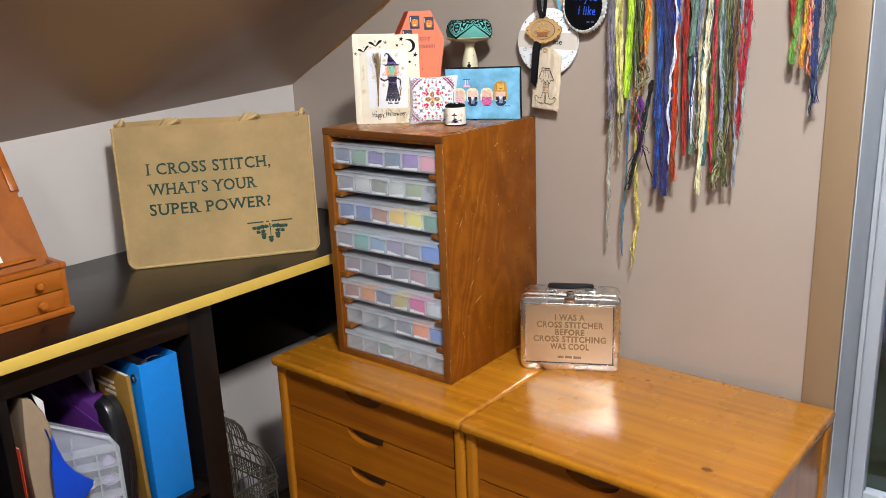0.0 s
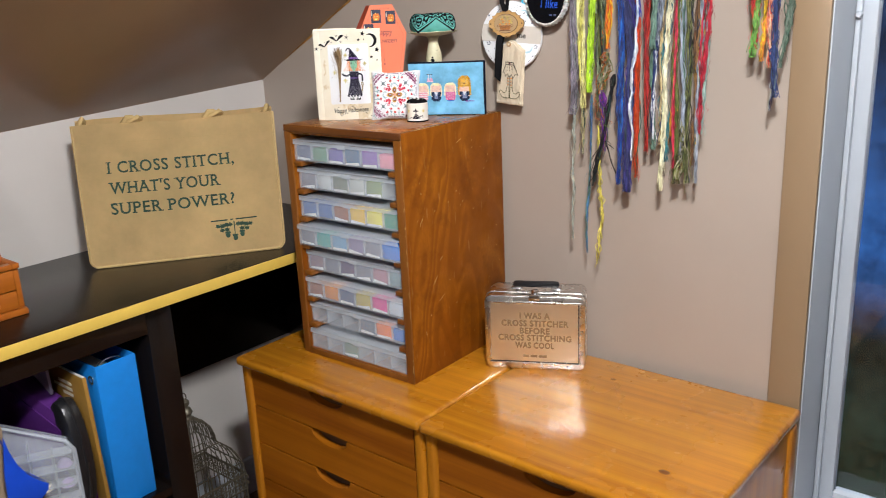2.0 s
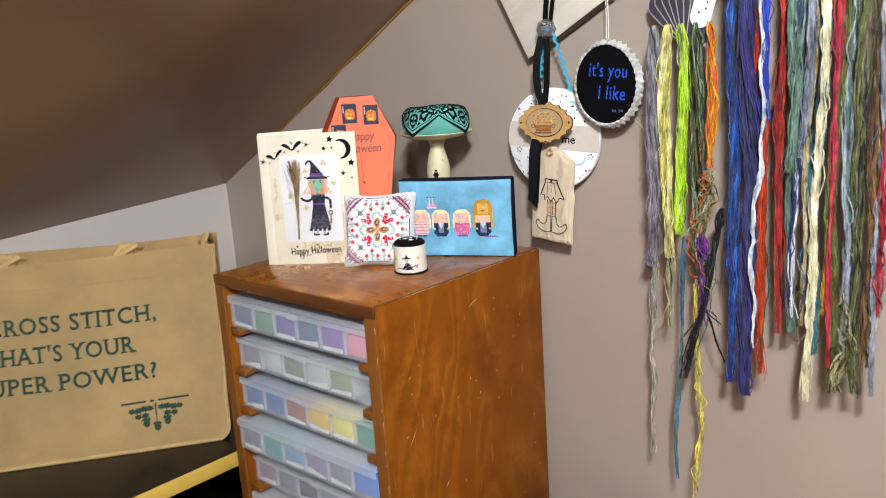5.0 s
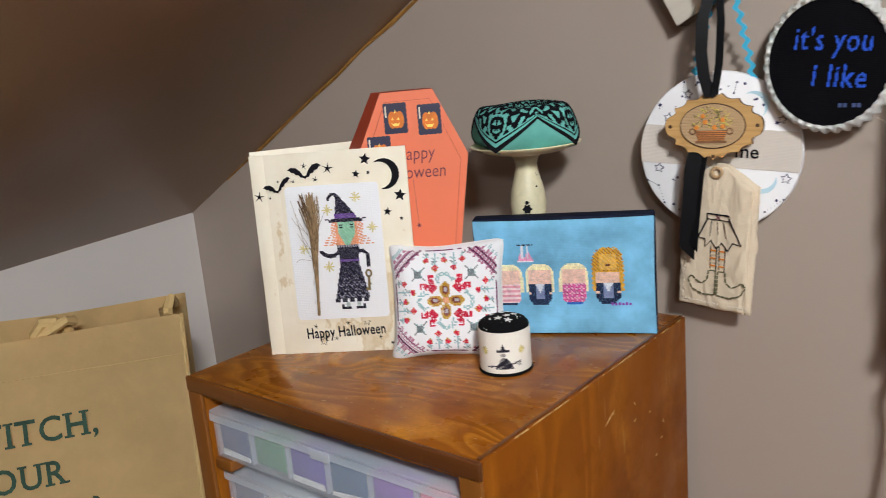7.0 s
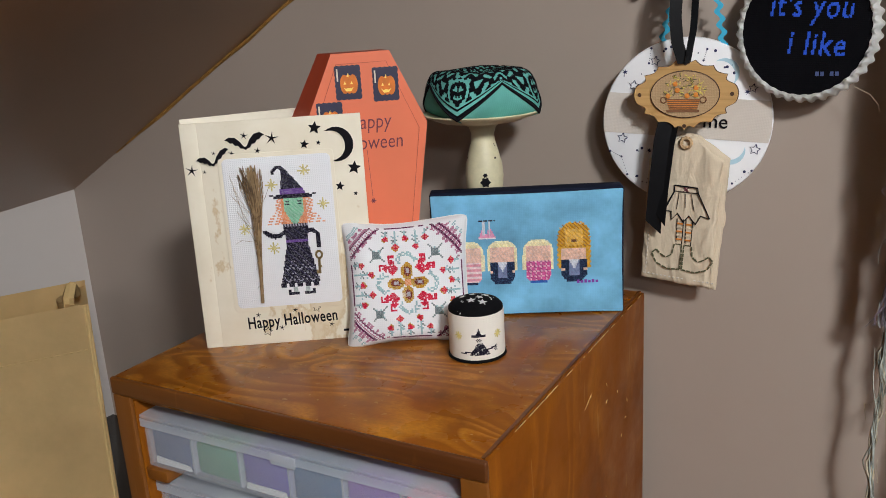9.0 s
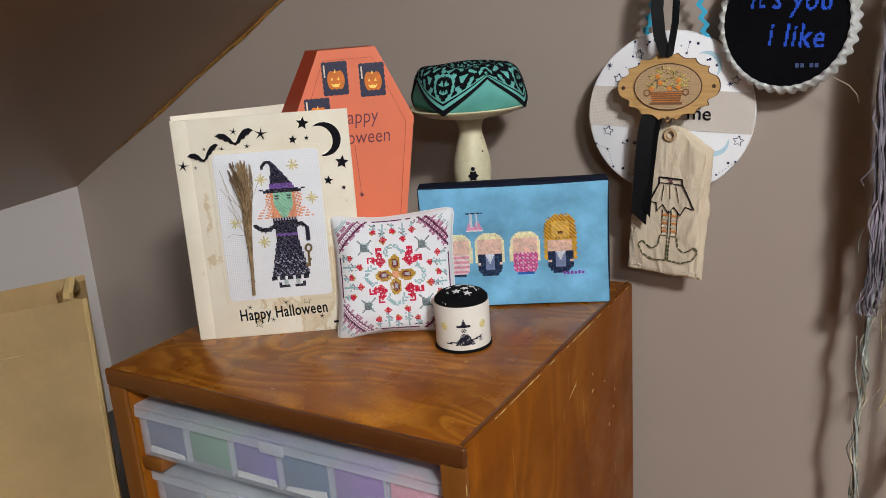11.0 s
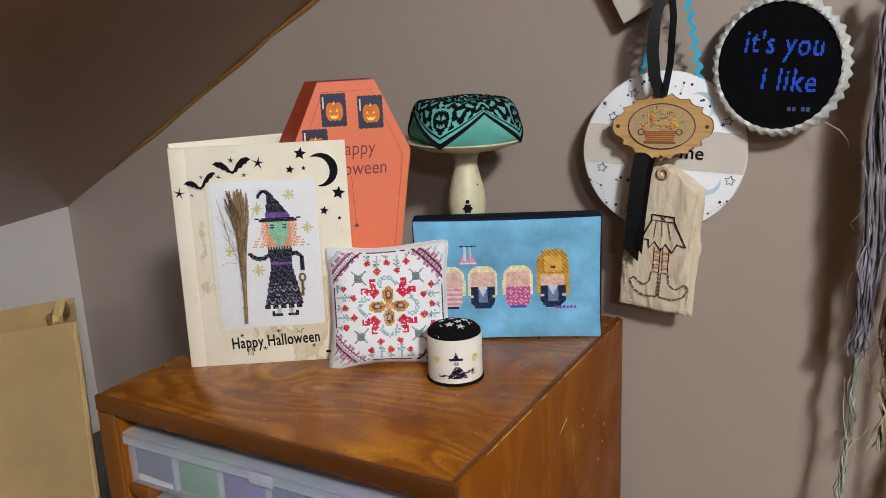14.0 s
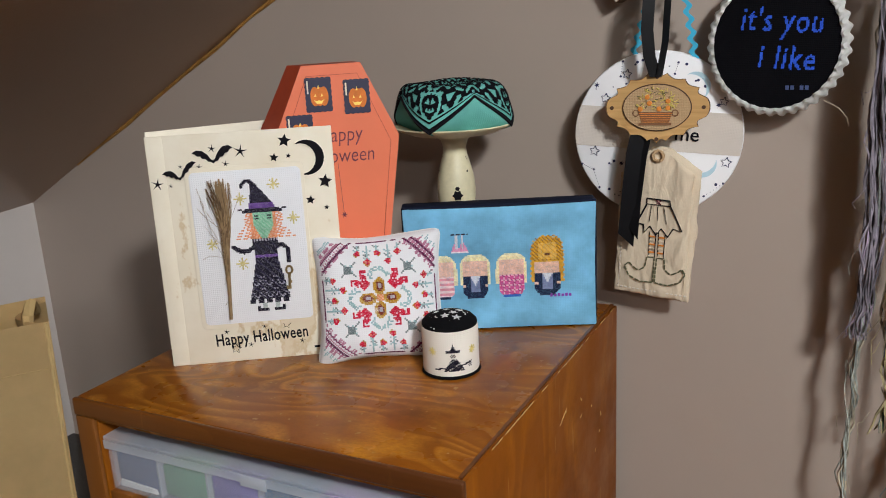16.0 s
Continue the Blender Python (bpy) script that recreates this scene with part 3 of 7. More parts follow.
BOX_ROWS = [
    ([None, None, (0.20, 0.28, 0.24), None, None, None], "empty but for a little floss"),
    ([None, None, None, (0.16, 0.18, 0.22), (0.75, 0.26, 0.12), STRONG], "mostly empty, orange and blue floss"),
    ([RUST, ORANGE, SLATE, (0.46, 0.38, 0.12), MAGENTA, (0.55, 0.58, 0.62)], "with rust, orange, plum and magenta floss"),
    ([(0.26, 0.18, 0.22), GREY, (0.09, 0.05, 0.12), GREY, (0.38, 0.22, 0.26), (0.24, 0.32, 0.34)], "with mauve and grey floss"),
    ([GREY, TEAL, SKY, (0.26, 0.22, 0.34), GREY, STRONG], "with teal, lilac and blue floss"),
    ([BLUE, BLUE, RUST, GOLD, LEMON, PINE], "with blue, yellow and green floss"),
    ([GREY, (0.6, 0.62, 0.62), OLIVE, (0.5, 0.52, 0.50), SAGE, None], "with grey and sage floss"),
    ([SLATE, GREEN, VIOLET, NAVY, PLUM, PINK], "with blue, violet and pink floss"),
]
for level, (row, words_of_it) in enumerate(BOX_ROWS):
    push = (0.004, 0.010, 0.003, 0.012, -0.006, 0.006, 0.010, 0.004)[level]
    floss_box(CABINET @ pose(0.0210 + (0.0, -0.0006, 0.0005, 0.0006, 0.0, 0.0004, -0.0006, 0.0)[level], 0.003 + push, 0.0135 + level * 0.0594, 0, 0, (0, 0.4, 0, -0.5, 0.3, 0, 0.4, 0)[level]), row, words_of_it)


# ---- things on the desk ----
kraft = plain("tan_jute_cloth", (0.69, 0.495, 0.235), 0.75, wear=0.16, scale=7, relief=0.35, spec=0.3)
kraft_seam = plain("tan_jute_tape", (0.54, 0.375, 0.165), 0.8, wear=0.10, scale=40, relief=0.3, spec=0.25)
green_ink = plain("dark_green_print", (0.032, 0.066, 0.046), 0.8, wear=0.35, scale=90, spec=0.15)
thread_tan = plain("tan_stitch_thread", (0.62, 0.44, 0.185), 0.8)


def serifed(bm, stop=9.9):
    """Adds small slab serifs to the flat feet and heads of the letters' strokes."""
    ends = set()
    for e in bm.edges:
        a, b = (v.co for v in e.verts)
        if abs(a.z - b.z) < 1e-4 and abs(a.y - b.y) < 1e-5 and 0.0018 < abs(a.x - b.x) < 0.0095:
            ends.add((round(min(a.x, b.x), 5), round(max(a.x, b.x), 5), round(a.z, 5)))
    heads = max((z for _, _, z in ends), default=0.02)
    for x0, x1, z in ends:
        if x0 > stop:
            continue
        if abs(z) < 0.0012:
            bm_box(bm, x0 - 0.0028, x1 + 0.0028, -0.00035, 0.00035, z, z + 0.0020)
        elif z > heads - 0.0015:
            bm_box(bm, x0 - 0.0028, x1 + 0.0028, -0.00035, 0.00035, z - 0.0020, z)
    return bm


def tote_bag():
    b = thing("tote_bag", facing(-1.635, 0.9457, 0.824, 54.4, 0), "tan jute tote bag with green printing, standing open on the desk", "bag")
    w, h, d = 0.416, 0.297, 0.118
    tilt = math.tan(radians(14))

    def skin(front):
        """One wall of the bag, bulging softly, leaning back with the bag."""
        bm = bmesh.new()
        nx, nz = 26, 20
        grid = []
        for j in range(nz + 1):
            v = (j / nz) ** 1.7
            row = []
            for i in range(nx + 1):
                u = i / nx
                spread = 0.006 * v
                spread -= 0.014 * max(0.0, 1 - v / 0.055) ** 2
                x = -spread + (w + 2 * spread) * u
                bulge = 0.008 * math.sin(math.pi * u) * math.sin(math.pi * min(1, v * 1.1)) + 0.003 * noise.noise((u * 3 + 5 * front, v * 2.4, 1.7)) + 0.0024 * noise.noise((u * 9 + v * 4, v * 5 - u * 3, 4.7)) * (1 if u > 0.8 or v > 0.85 or v < 0.3 else 0.15)
                y = v * h * 0.98 * tilt - bulge if front else d * (1 - 0.10 * v) + v * h * 0.98 * tilt * 0.55 + bulge * 0.4
                z = v * h + 0.002 * math.sin(u * 7 + front) * v
                row.append(bm.verts.new((x, y, z + (0.0 if front else 0.004 * v))))
            grid.append(row)
        for j in range(nz):
            for i in range(nx):
                bm.faces.new((grid[j][i], grid[j][i + 1], grid[j + 1][i + 1], grid[j + 1][i]))
        bmesh.ops.solidify(bm, geom=list(bm.faces), thickness=0.0016 if front else -0.0016)
        bmesh.ops.recalc_face_normals(bm, faces=bm.faces)
        return bm

    part("front_wall", skin(True), kraft, b, angle=60)
    part("back_wall", skin(False), kraft, b, angle=60)
    for side in (0, 1):
        bm = bmesh.new()
        nz, ny = 18, 8
        grid = []
        for j in range(nz + 1):
            v = (j / nz) ** 1.7
            row = []
            for i in range(ny + 1):
                s = i / ny
                y0, y1 = v * h * 0.98 * tilt, d * (1 - 0.10 * v) + v * h * 0.98 * tilt * 0.55
                fold = 0.028 * v ** 1.5 * math.sin(math.pi * s)
                fold += 0.016 * max(0.0, 1 - v / 0.055) ** 2
                x = (-0.006 * v + fold) if side == 0 else (w + 0.006 * v - fold)
                row.append(bm.verts.new((x, y0 + (y1 - y0) * s, v * h)))
            grid.append(row)
        for j in range(nz):
            for i in range(ny):
                bm.faces.new((grid[j][i], grid[j][i + 1], grid[j + 1][i + 1], grid[j + 1][i]))
        bmesh.ops.solidify(bm, geom=list(bm.faces), thickness=0.0014)
        part("gusset", bm, kraft, b, angle=60)
    part("bottom", box(0.014, w - 0.014, 0.002, d, 0.0, 0.003, 0.001), kraft, b)
    for x in (0.0005, w - 0.0055):
        side = -1 if x < 0.1 else 1
        pts = [(x + 0.0025 + side * (0.006 * v - 0.014 * max(0.0, 1 - v / 0.055) ** 2), v * h * 0.98 * tilt - 0.0006 - 0.008 * math.sin(math.pi * 0.02) * math.sin(math.pi * min(1, v * 1.1)), v * h + 0.001) for v in ((k / 24) ** 1.7 for k in range(25))]
        part("seam_tape", tube(pts, 0.0019, 6), kraft_seam, b)
    part("seam_tape", tube([(0.014 + (w - 0.028) * k / 16, -0.001, 0.003) for k in range(17)], 0.0030, 6), kraft_seam, b)
    # hem stitching along the top
    bm = bmesh.new()
    for k in range(70):
        u = (k + 0.5) / 70
        y = 0.87 * h * 0.98 * tilt - 0.008 * math.sin(math.pi * u) * math.sin(math.pi * min(1, 0.87 * 1.1)) - 0.0034
        bm_box(bm, u * w - 0.0016, u * w + 0.0016, y + 0.0012, y + 0.003, 0.868 * h, 0.868 * h + 0.0007)
    part("stitching", bm, thread_tan, b)
    # handles: fallen inside, only their roots curl over the rim
    for x in (0.118, 0.290):
        y = h * tilt
        pts = [(x - 0.020, y + 0.016, h - 0.03), (x - 0.017, y + 0.014, h - 0.002), (x - 0.008, y + 0.010, h + 0.010), (x + 0.002, y + 0.012, h + 0.009), (x + 0.010, y + 0.022, h + 0.001), (x + 0.014, y + 0.034, h - 0.03), (x + 0.016, y + 0.05, h - 0.06)]
        part("handle_fold", tube([(x - 0.012, y + 0.010, h - 0.004), (x + 0.000, y + 0.006, h + 0.003), (x + 0.014, y + 0.010, h + 0.010), (x + 0.020, y + 0.022, h + 0.004)], 0.0052, 7), kraft_seam, b)
        part("handle", tube(pts, 0.0072, 8, taper=lambda u: 1.1 - 0.2 * math.sin(math.pi * u)), kraft_seam, b, "rolled jute handle")
    for x in (0.008, w - 0.014):
        part("rim_tab", tube([(x, 0.020 + h * tilt, h - 0.03), (x + 0.003, 0.022 + h * tilt, h + 0.004), (x + 0.008, 0.030 + h * tilt, h + 0.012), (x + 0.010, 0.042 + h * tilt, h + 0.002)], 0.0055, 6), kraft_seam, b)

    def printed(bm, v):
        """Lays flat letters onto the leaning, bulging front."""
        for q in bm.verts:
            u, t = q.co.x / w, q.co.z / h
            bulge = 0.008 * math.sin(math.pi * u) * math.sin(math.pi * min(1, t * 1.1)) + 0.003 * noise.noise((u * 3 + 5, t * 2.4, 1.7))
            q.co.y = t * h * 0.98 * tilt - bulge - 0.0022 + q.co.y * 0.3
        return bm

    for text, z, x1 in (("I CROSS STITCH,", 0.1957, 0.3235), ("WHAT'S YOUR", 0.1529, 0.2905), ("SUPER POWER?", 0.1103, 0.3162)):
        bm = words(text, 0.0338, 0.0003, "LEFT", 1.10, 0.0004)
        serifed(bm, max(q.co.x for q in bm.verts) - 0.026 if text.endswith("?") else 9.9)
        xs = [q.co.x for q in bm.verts]
        k = (x1 - 0.0572) / (max(xs) - min(xs))
        moved(bm, Matrix.Translation((0.0572 - min(xs) * k, 0, z)) @ Matrix.Diagonal((k, 1, 1, 1)))
        bmesh.ops.subdivide_edges(bm, edges=[e for e in bm.edges if e.calc_length() > 0.012], cuts=2)
        bmesh.ops.triangulate(bm, faces=bm.faces)
        part("lettering", printed(bm, z), green_ink, b, "dark green printed capitals")
    # maker's line as plain bars, and an oak-leaf mark as plain shapes
    x = 0.2590
    for wide in (0.036, 0.006, 0.046):
        part("printed_bar", printed(box(x, x + wide, 0, 0.0004, 0.0742, 0.0770), 0), green_ink, b)
        x += wide + 0.006

    def inked(name, points):
        """A flat printed shape of the mark, grown about its middle."""
        part(name, printed(prism([(0.3085 + (x - 0.3070) * 1.30, 0.0545 + (z - 0.0490) * 1.22) for x, z in points], 0.0004), 0), green_ink, b)

    for side in (-1, 1):
        for px, pz, r, turn in ((0.0065, 0.0575, 0.0042, 20), (0.0130, 0.0575, 0.0046, 10), (0.0200, 0.0560, 0.0046, 0), (0.0268, 0.0560, 0.0040, -10), (0.0125, 0.0490, 0.0042, 40), (0.0205, 0.0485, 0.0040, 20)):
            inked("printed_leaf", [(0.3070 + side * (px + (qx - px) * 1.25), qz) for qx, qz in star(px, pz, r, 6, 0.62, turn)][::side])
    inked("printed_stem", [(0.3060, 0.0620), (0.3070, 0.0640), (0.3080, 0.0620), (0.3076, 0.0400), (0.3064, 0.0400)][::-1])
    for px, pz in ((0.2950, 0.0395), (0.3070, 0.0335), (0.3190, 0.0395)):
        inked("printed_acorn", [(px + 0.0040 * math.cos(k * 0.7854), pz + 0.0052 * math.sin(k * 0.7854)) for k in range(8)])
        inked("printed_cup", [(px - 0.0052, pz + 0.0030), (px + 0.0052, pz + 0.0030), (px + 0.0040, pz + 0.0062), (px - 0.0040, pz + 0.0062)])


tote_bag()

cherry_y = wood("cherry_stained_wood", (0.25, 0.058, 0.005), (0.45, 0.128, 0.012), "y", 1.0, 0.32, 14, 0.5, 0.25)
cherry_z = wood("cherry_stained_board", (0.26, 0.070, 0.012), (0.40, 0.120, 0.024), "z", 1.0, 0.38, 6, 0.5, 0.15)
paper_white = plain("white_paper", (0.78, 0.78, 0.76), 0.8, wear=0.03)


def easel_box():
    """Small two-drawer desk box whose lid stands up as a reading board."""
    e = thing("easel_box", pose(-1.48, 0.738, 0.824), "cherry-stained wooden easel box, two small drawers, lid board raised", "craft box")
    d, w, h = 0.26, 0.36, 0.098
    part("body", joined(box(-d, -0.006, -0.010, 0, 0.012, h - 0.010, 0.001), box(-d, -0.006, -w, -w + 0.010, 0.012, h - 0.010, 0.001),
                        box(-d, -d + 0.01, -w + 0.010, -0.010, 0.012, h - 0.010)), cherry_y, e)
    part("base_board", box(-d - 0.002, 0.003, -w - 0.002, 0.002, 0, 0.012, 0.002), cherry_y, e)
    part("top_rim", joined(box(-d, 0.001, -0.012, 0.001, h - 0.010, h, 0.002), box(-0.016, 0.001, -w, -0.0122, h - 0.010, h, 0.002), box(-d, 0.001, -w - 0.001, -w, h - 0.010, h)), cherry_y, e)
    part("inner_floor", box(-d + 0.01, -0.016, -w, -0.012, h - 0.022, h - 0.018), cherry_y, e)
    for z0, z1 in ((0.0135, 0.047), (0.049, 0.086)):
        dr = part("drawer", box(-0.014, -0.001, -w + 0.012, -0.012, z0, z1, 0.0012), cherry_y, e)
        for y in (-0.057, -0.30):
            knob = lathe([(0, 0.0), (0.004, 0.0), (0.0035, 0.004), (0.0075, 0.008), (0.0082, 0.012), (0.006, 0.0155), (0, 0.0168)], 16)
            part("knob", moved(knob, pose(-0.001, y, (z0 + z1) / 2, 0, 90, 0)), cherry_y, dr, "turned wooden knob")
    # the raised board with a notched edge
    pts = [(-w + 0.02, 0.0), (-0.004, 0.0), (-0.004, 0.140), (-0.010, 0.140), (-0.010, 0.148), (-0.004, 0.152), (-0.004, 0.250), (-w + 0.02, 0.250)]
    board = part("lid_board", moved(prism(pts, 0.009, 0.001, "x"), pose(-0.056, 0, h - 0.014, 0, -31, 0)), cherry_z, e)
    part("ledge", moved(box(0.0, 0.010, -w + 0.03, -0.03, 0.012, 0.020, 0.001), pose(-0.056, 0, h - 0.014, 0, -31, 0) @ pose(0.0092, 0, 0)), cherry_y, board)
    part("edge_rail", moved(box(0, 0.006, -0.022, -0.007, 0.152, 0.246, 0.001), pose(-0.056, 0, h - 0.014, 0, -31, 0) @ pose(0.0092, 0, 0)), cherry_y, board)
    part("paper_sheet", moved(box(0, 0.0006, -0.30, -0.082, 0.021, 0.12), pose(-0.056, 0, h - 0.014, 0, -31, 0) @ pose(0.0098, 0, 0, 0, 0, 0) @ pose(0, 0, 0, 5, 0, 0)), paper_white, e, "white sheet of paper")


easel_box()


# ---- things in the cube shelf ----
binder_blue = plain("blue_vinyl", (0.008, 0.21, 0.66), 0.33, wear=0.05, scale=40)
navy_cloth = plain("navy_plastic", (0.012, 0.022, 0.07), 0.35, wear=0.2)
gold_card = plain("gold_cover", (0.31, 0.165, 0.032), 0.4, wear=0.15, scale=15)
kraft_paper = plain("brown_envelope_paper", (0.33, 0.235, 0.15), 0.75, wear=0.08)
violet_plastic = plain("violet_plastic", (0.09, 0.022, 0.16), 0.25, wear=0.12)
black_plastic = plain("black_plastic", (0.012, 0.012, 0.014), 0.3, wear=0.2)
scoop_blue = plain("bright_blue_plastic", (0.006, 0.07, 0.62), 0.35, wear=0.05)
lilac_paper = plain("lilac_paper", (0.33, 0.27, 0.42), 0.7)
chrome = plain("nickel_metal", (0.62, 0.62, 0.64), 0.22, 1.0, wear=0.1)
clear_plastic, cp_t, cp_b = shader("clear_styrene", (0.82, 0.87, 0.95), 0.18)
cp_b.inputs["Alpha"].default_value = 0.15
red_paper = plain("red_card", (0.62, 0.05, 0.02), 0.6)
ivory_print = plain("ivory_print", (0.72, 0.66, 0.52), 0.7)


def ring_binder():
    b = thing("ring_binder", pose(-1.392, 0.802, 0.4065, 0, 0, 0), "bright blue vinyl ring binder standing in the shelf", "binder")
    part("spine", box(-0.004, 0, 0.0, 0.084, 0, 0.305, 0.0015), binder_blue, b)
    part("cover", box(-0.29, -0.0045, 0.0, 0.003, 0, 0.305, 0.001), binder_blue, b)
    part("cover", box(-0.29, -0.0045, 0.081, 0.084, 0, 0.305, 0.001), binder_blue, b)
    part("paper_block", box(-0.285, -0.03, 0.006, 0.05, 0.012, 0.285), paper_white, b)
    hole = lathe([(0.006, 0), (0.009, 0), (0.009, 0.002), (0.006, 0.002), (0.006, 0)], 16)
    part("finger_ring", moved(hole, pose(-0.02, 0.0, 0.275, 90, 0, 0)), chrome, b)
    part("ring_bar", moved(tube([(-0.02, 0.01 + 0.025 * math.cos(a), 0.296 + 0.010 * math.sin(a)) for a in (k * 0.3 for k in range(11))], 0.0015, 6), pose(0, 0.03, 0)), chrome, b)


ring_binder()


def flat_leaf(name, label, category, y, x0, x1, z1, thick, material, lean=0.0, turn=0.0, extra=None):
    t = thing(name, pose(x1, y, 0.4066, lean, 0, turn), label, category)
    part("cover", box(-(x1 - x0), 0, 0, thick, 0, z1, 0.0008), material, t)
    part("paper_block", box(-(x1 - x0) + 0.002, -0.003, thick * 0.2, thick * 0.8, z1, z1 + 0.0012), paper_white, t)
    if extra:
        extra(t)
    return t


def magazine_title(t):
    # small illegible title lines as plain bars
    for k, (wide, z) in enumerate(((0.050, 0.262), (0.072, 0.250), (0.040, 0.238))):
        part("title_bar", box(-0.050 - wide, -0.050, -0.0006, 0, z, z + 0.006), ivory_print, t)


flat_leaf("magazine", "gold covered craft magazine standing beside the blue binder", "magazine", 0.785, -1.63, -1.398, 0.290, 0.008, gold_card, 1.5, 0, magazine_title)
def envelope():
    e = thing("envelope", pose(-1.392, 0.590, 0.4066), "creased brown paper envelope sagging in the shelf", "envelope")
    left = [(-0.006, 0.0), (-0.013, 0.134), (-0.016, 0.190), (-0.014, 0.270), (-0.008, 0.326)]
    right = [(0.034, 0.0), (0.029, 0.112), (0.022, 0.178), (0.030, 0.258), (0.021, 0.292), (0.004, 0.321)]
    bm = bmesh.new()
    rows = []
    for depth, squeeze, dip in ((0.002, 0.80, 0.0), (0.0, 1.0, 0.0), (-0.014, 1.0, 0.0), (-0.10, 0.85, 0.004), (-0.20, 0.7, 0.012)):
        rows.append([bm.verts.new((depth - 0.006 * math.sin(z * 16), 0.008 + (y - 0.008) * squeeze, z * (1 - dip))) for y, z in right + left[::-1]])
    n = len(rows[0])
    for a, c in zip(rows, rows[1:]):
        for k in range(n):
            q = (k + 1) % n
            bm.faces.new((a[k], a[q], c[q], c[k]))
    bm.faces.new(rows[0])
    bm.faces.new(rows[-1][::-1])
    bmesh.ops.recalc_face_normals(bm, faces=bm.faces)
    part("outer_sheet", bm, kraft_paper, e, angle=25)
    part("inner_sheet", moved(prism([(0.0225, 0.296), (0.033, 0.262), (0.034, 0.30), (0.016, 0.322)], 0.0008, 0, "x"), pose(-0.016, 0, 0)), paper_white, e, "white paper showing at the fold")


envelope()
flat_leaf("red_folder", "thin red card folder in the shelf", "folder", 0.560, -1.66, -1.394, 0.235, 0.002, red_paper, -1, 2)
flat_leaf("notebook", "lilac paper notebook behind the folders", "notebook", 0.765, -1.74, -1.495, 0.300, 0.006, lilac_paper, 2, 0)


def violet_case():
    v = thing("document_case", pose(-1.425, 0.745, 0.4066, 0, 0, 14), "violet plastic document case with a flap lid", "case")
    pts = [(-0.24, 0.0), (0.0, 0.0), (0.0, 0.195), (-0.012, 0.215), (-0.20, 0.300), (-0.24, 0.300)]
    part("shell", prism(pts, 0.042, 0.003), violet_plastic, v)
    part("flap", moved(prism([(-0.22, 0.16), (-0.012, 0.08), (-0.012, 0.185), (-0.20, 0.275)], 0.002), pose(0, -0.0025, 0)), violet_plastic, v)


violet_case()


def hoop_case():
    """Black oval zipped case standing on edge."""
    c = thing("oval_case", pose(-1.396, 0.742, 0.4066, 0, 0, 4), "glossy black oval zip case standing on edge", "case")
    ring = [(-0.050 + 0.047 * math.cos(a), 0.122 + 0.122 * math.sin(a)) for a in (2 * math.pi * k / 40 for k in range(40))]
    part("shell", prism(ring, 0.036, 0.008), black_plastic, c)
    part("zip_rim", tube([(x, 0.018, z) for x, z in ring + ring[:1]], 0.0035, 6), black_plastic, c)


hoop_case()


def bead_box():
    b = thing("bead_box", pose(-1.400, 0.740, 0.4066, 0, 0, 62), "clear plastic divided bead box standing on edge", "storage box")
    d, h, t = 0.145, 0.262, 0.034
    pts = [(-d, 0), (-0.012, 0), (0, 0.012), (0, 0.160), (-0.012, 0.181), (-d, 0.247)]
    part("shell", moved(prism(pts, 0.002), pose(0, -t / 2, 0)), clear_plastic, b)
    part("shell_back", moved(prism(pts, 0.002), pose(0, t / 2, 0)), clear_plastic, b)
    part("rim", tube([(x, 0, z) for x, z in pts + pts[:1]], 0.0045, 6), frosted, b)
    for k in range(1, 6):
        part("divider", box(-d + 0.004, -0.004, -t / 2 + 0.002, t / 2 - 0.002, k * 0.032, k * 0.032 + 0.0022), frosted, b)
    for k in range(1, 4):
        part("divider", box(-k * 0.039, -k * 0.039 + 0.0018, -t / 2 + 0.0022, t / 2 - 0.0022, 0.004, h - 0.115 + k * 0.02), frosted, b)
    random.seed(3)
    for k in range(10):
        x, z = -0.02 - 0.039 * (k % 3), 0.006 + 0.042 * (k // 3)
        part("bead_heap", moved(lathe([(0, 0), (0.014, 0.0), (0.011, 0.008), (0.004, 0.014), (0, 0.0145)], 10), pose(x, 0, z)), (lilac_paper, ivory_print, kraft_paper)[k % 3], b)


bead_box()


def scoop():
    s = thing("scoop", pose(-1.384, 0.585, 0.4066), "bright blue curved plastic scoop leaning in the shelf", "tray")
    rim = [(0.024, 0.258), (0.030, 0.228), (0.040, 0.196), (0.056, 0.166), (0.074, 0.145), (0.088, 0.132), (0.086, 0.120), (0.072, 0.108), (0.058, 0.080), (0.046, 0.020), (0.026, 0.006), (0.016, 0.10), (0.016, 0.180)]
    part("tray", moved(prism(rim, 0.004, 0.001, "x"), pose(-0.006, 0, 0, 0, 6, 0)), scoop_blue, s)
    bm = bmesh.new()
    edge = rim[:6]
    rows = [[bm.verts.new((-0.11 * k + 0.004, y - 0.012 * k, z + 0.004 * k)) for k in (0, 0.5, 1.0)] for y, z in edge]
    for a, b in zip(rows, rows[1:]):
        for k in (0, 1):
            bm.faces.new((a[k], a[k + 1], b[k + 1], b[k]))
    bmesh.ops.solidify(bm, geom=list(bm.faces), thickness=0.003)
    part("upper_wall", bm, scoop_blue, s, angle=50)


scoop()


def navy_box():
    b = thing("storage_box", pose(-1.40, 0.205, 0.4066), "dark navy plastic storage box in the next shelf cell", "storage box")
    part("body", box(-0.34, 0, 0, 0.31, 0, 0.25, 0.012, 3), navy_cloth, b)
    part("lid", box(-0.345, 0.004, -0.003, 0.313, 0.251, 0.275, 0.006, 3), navy_cloth, b)


navy_box()


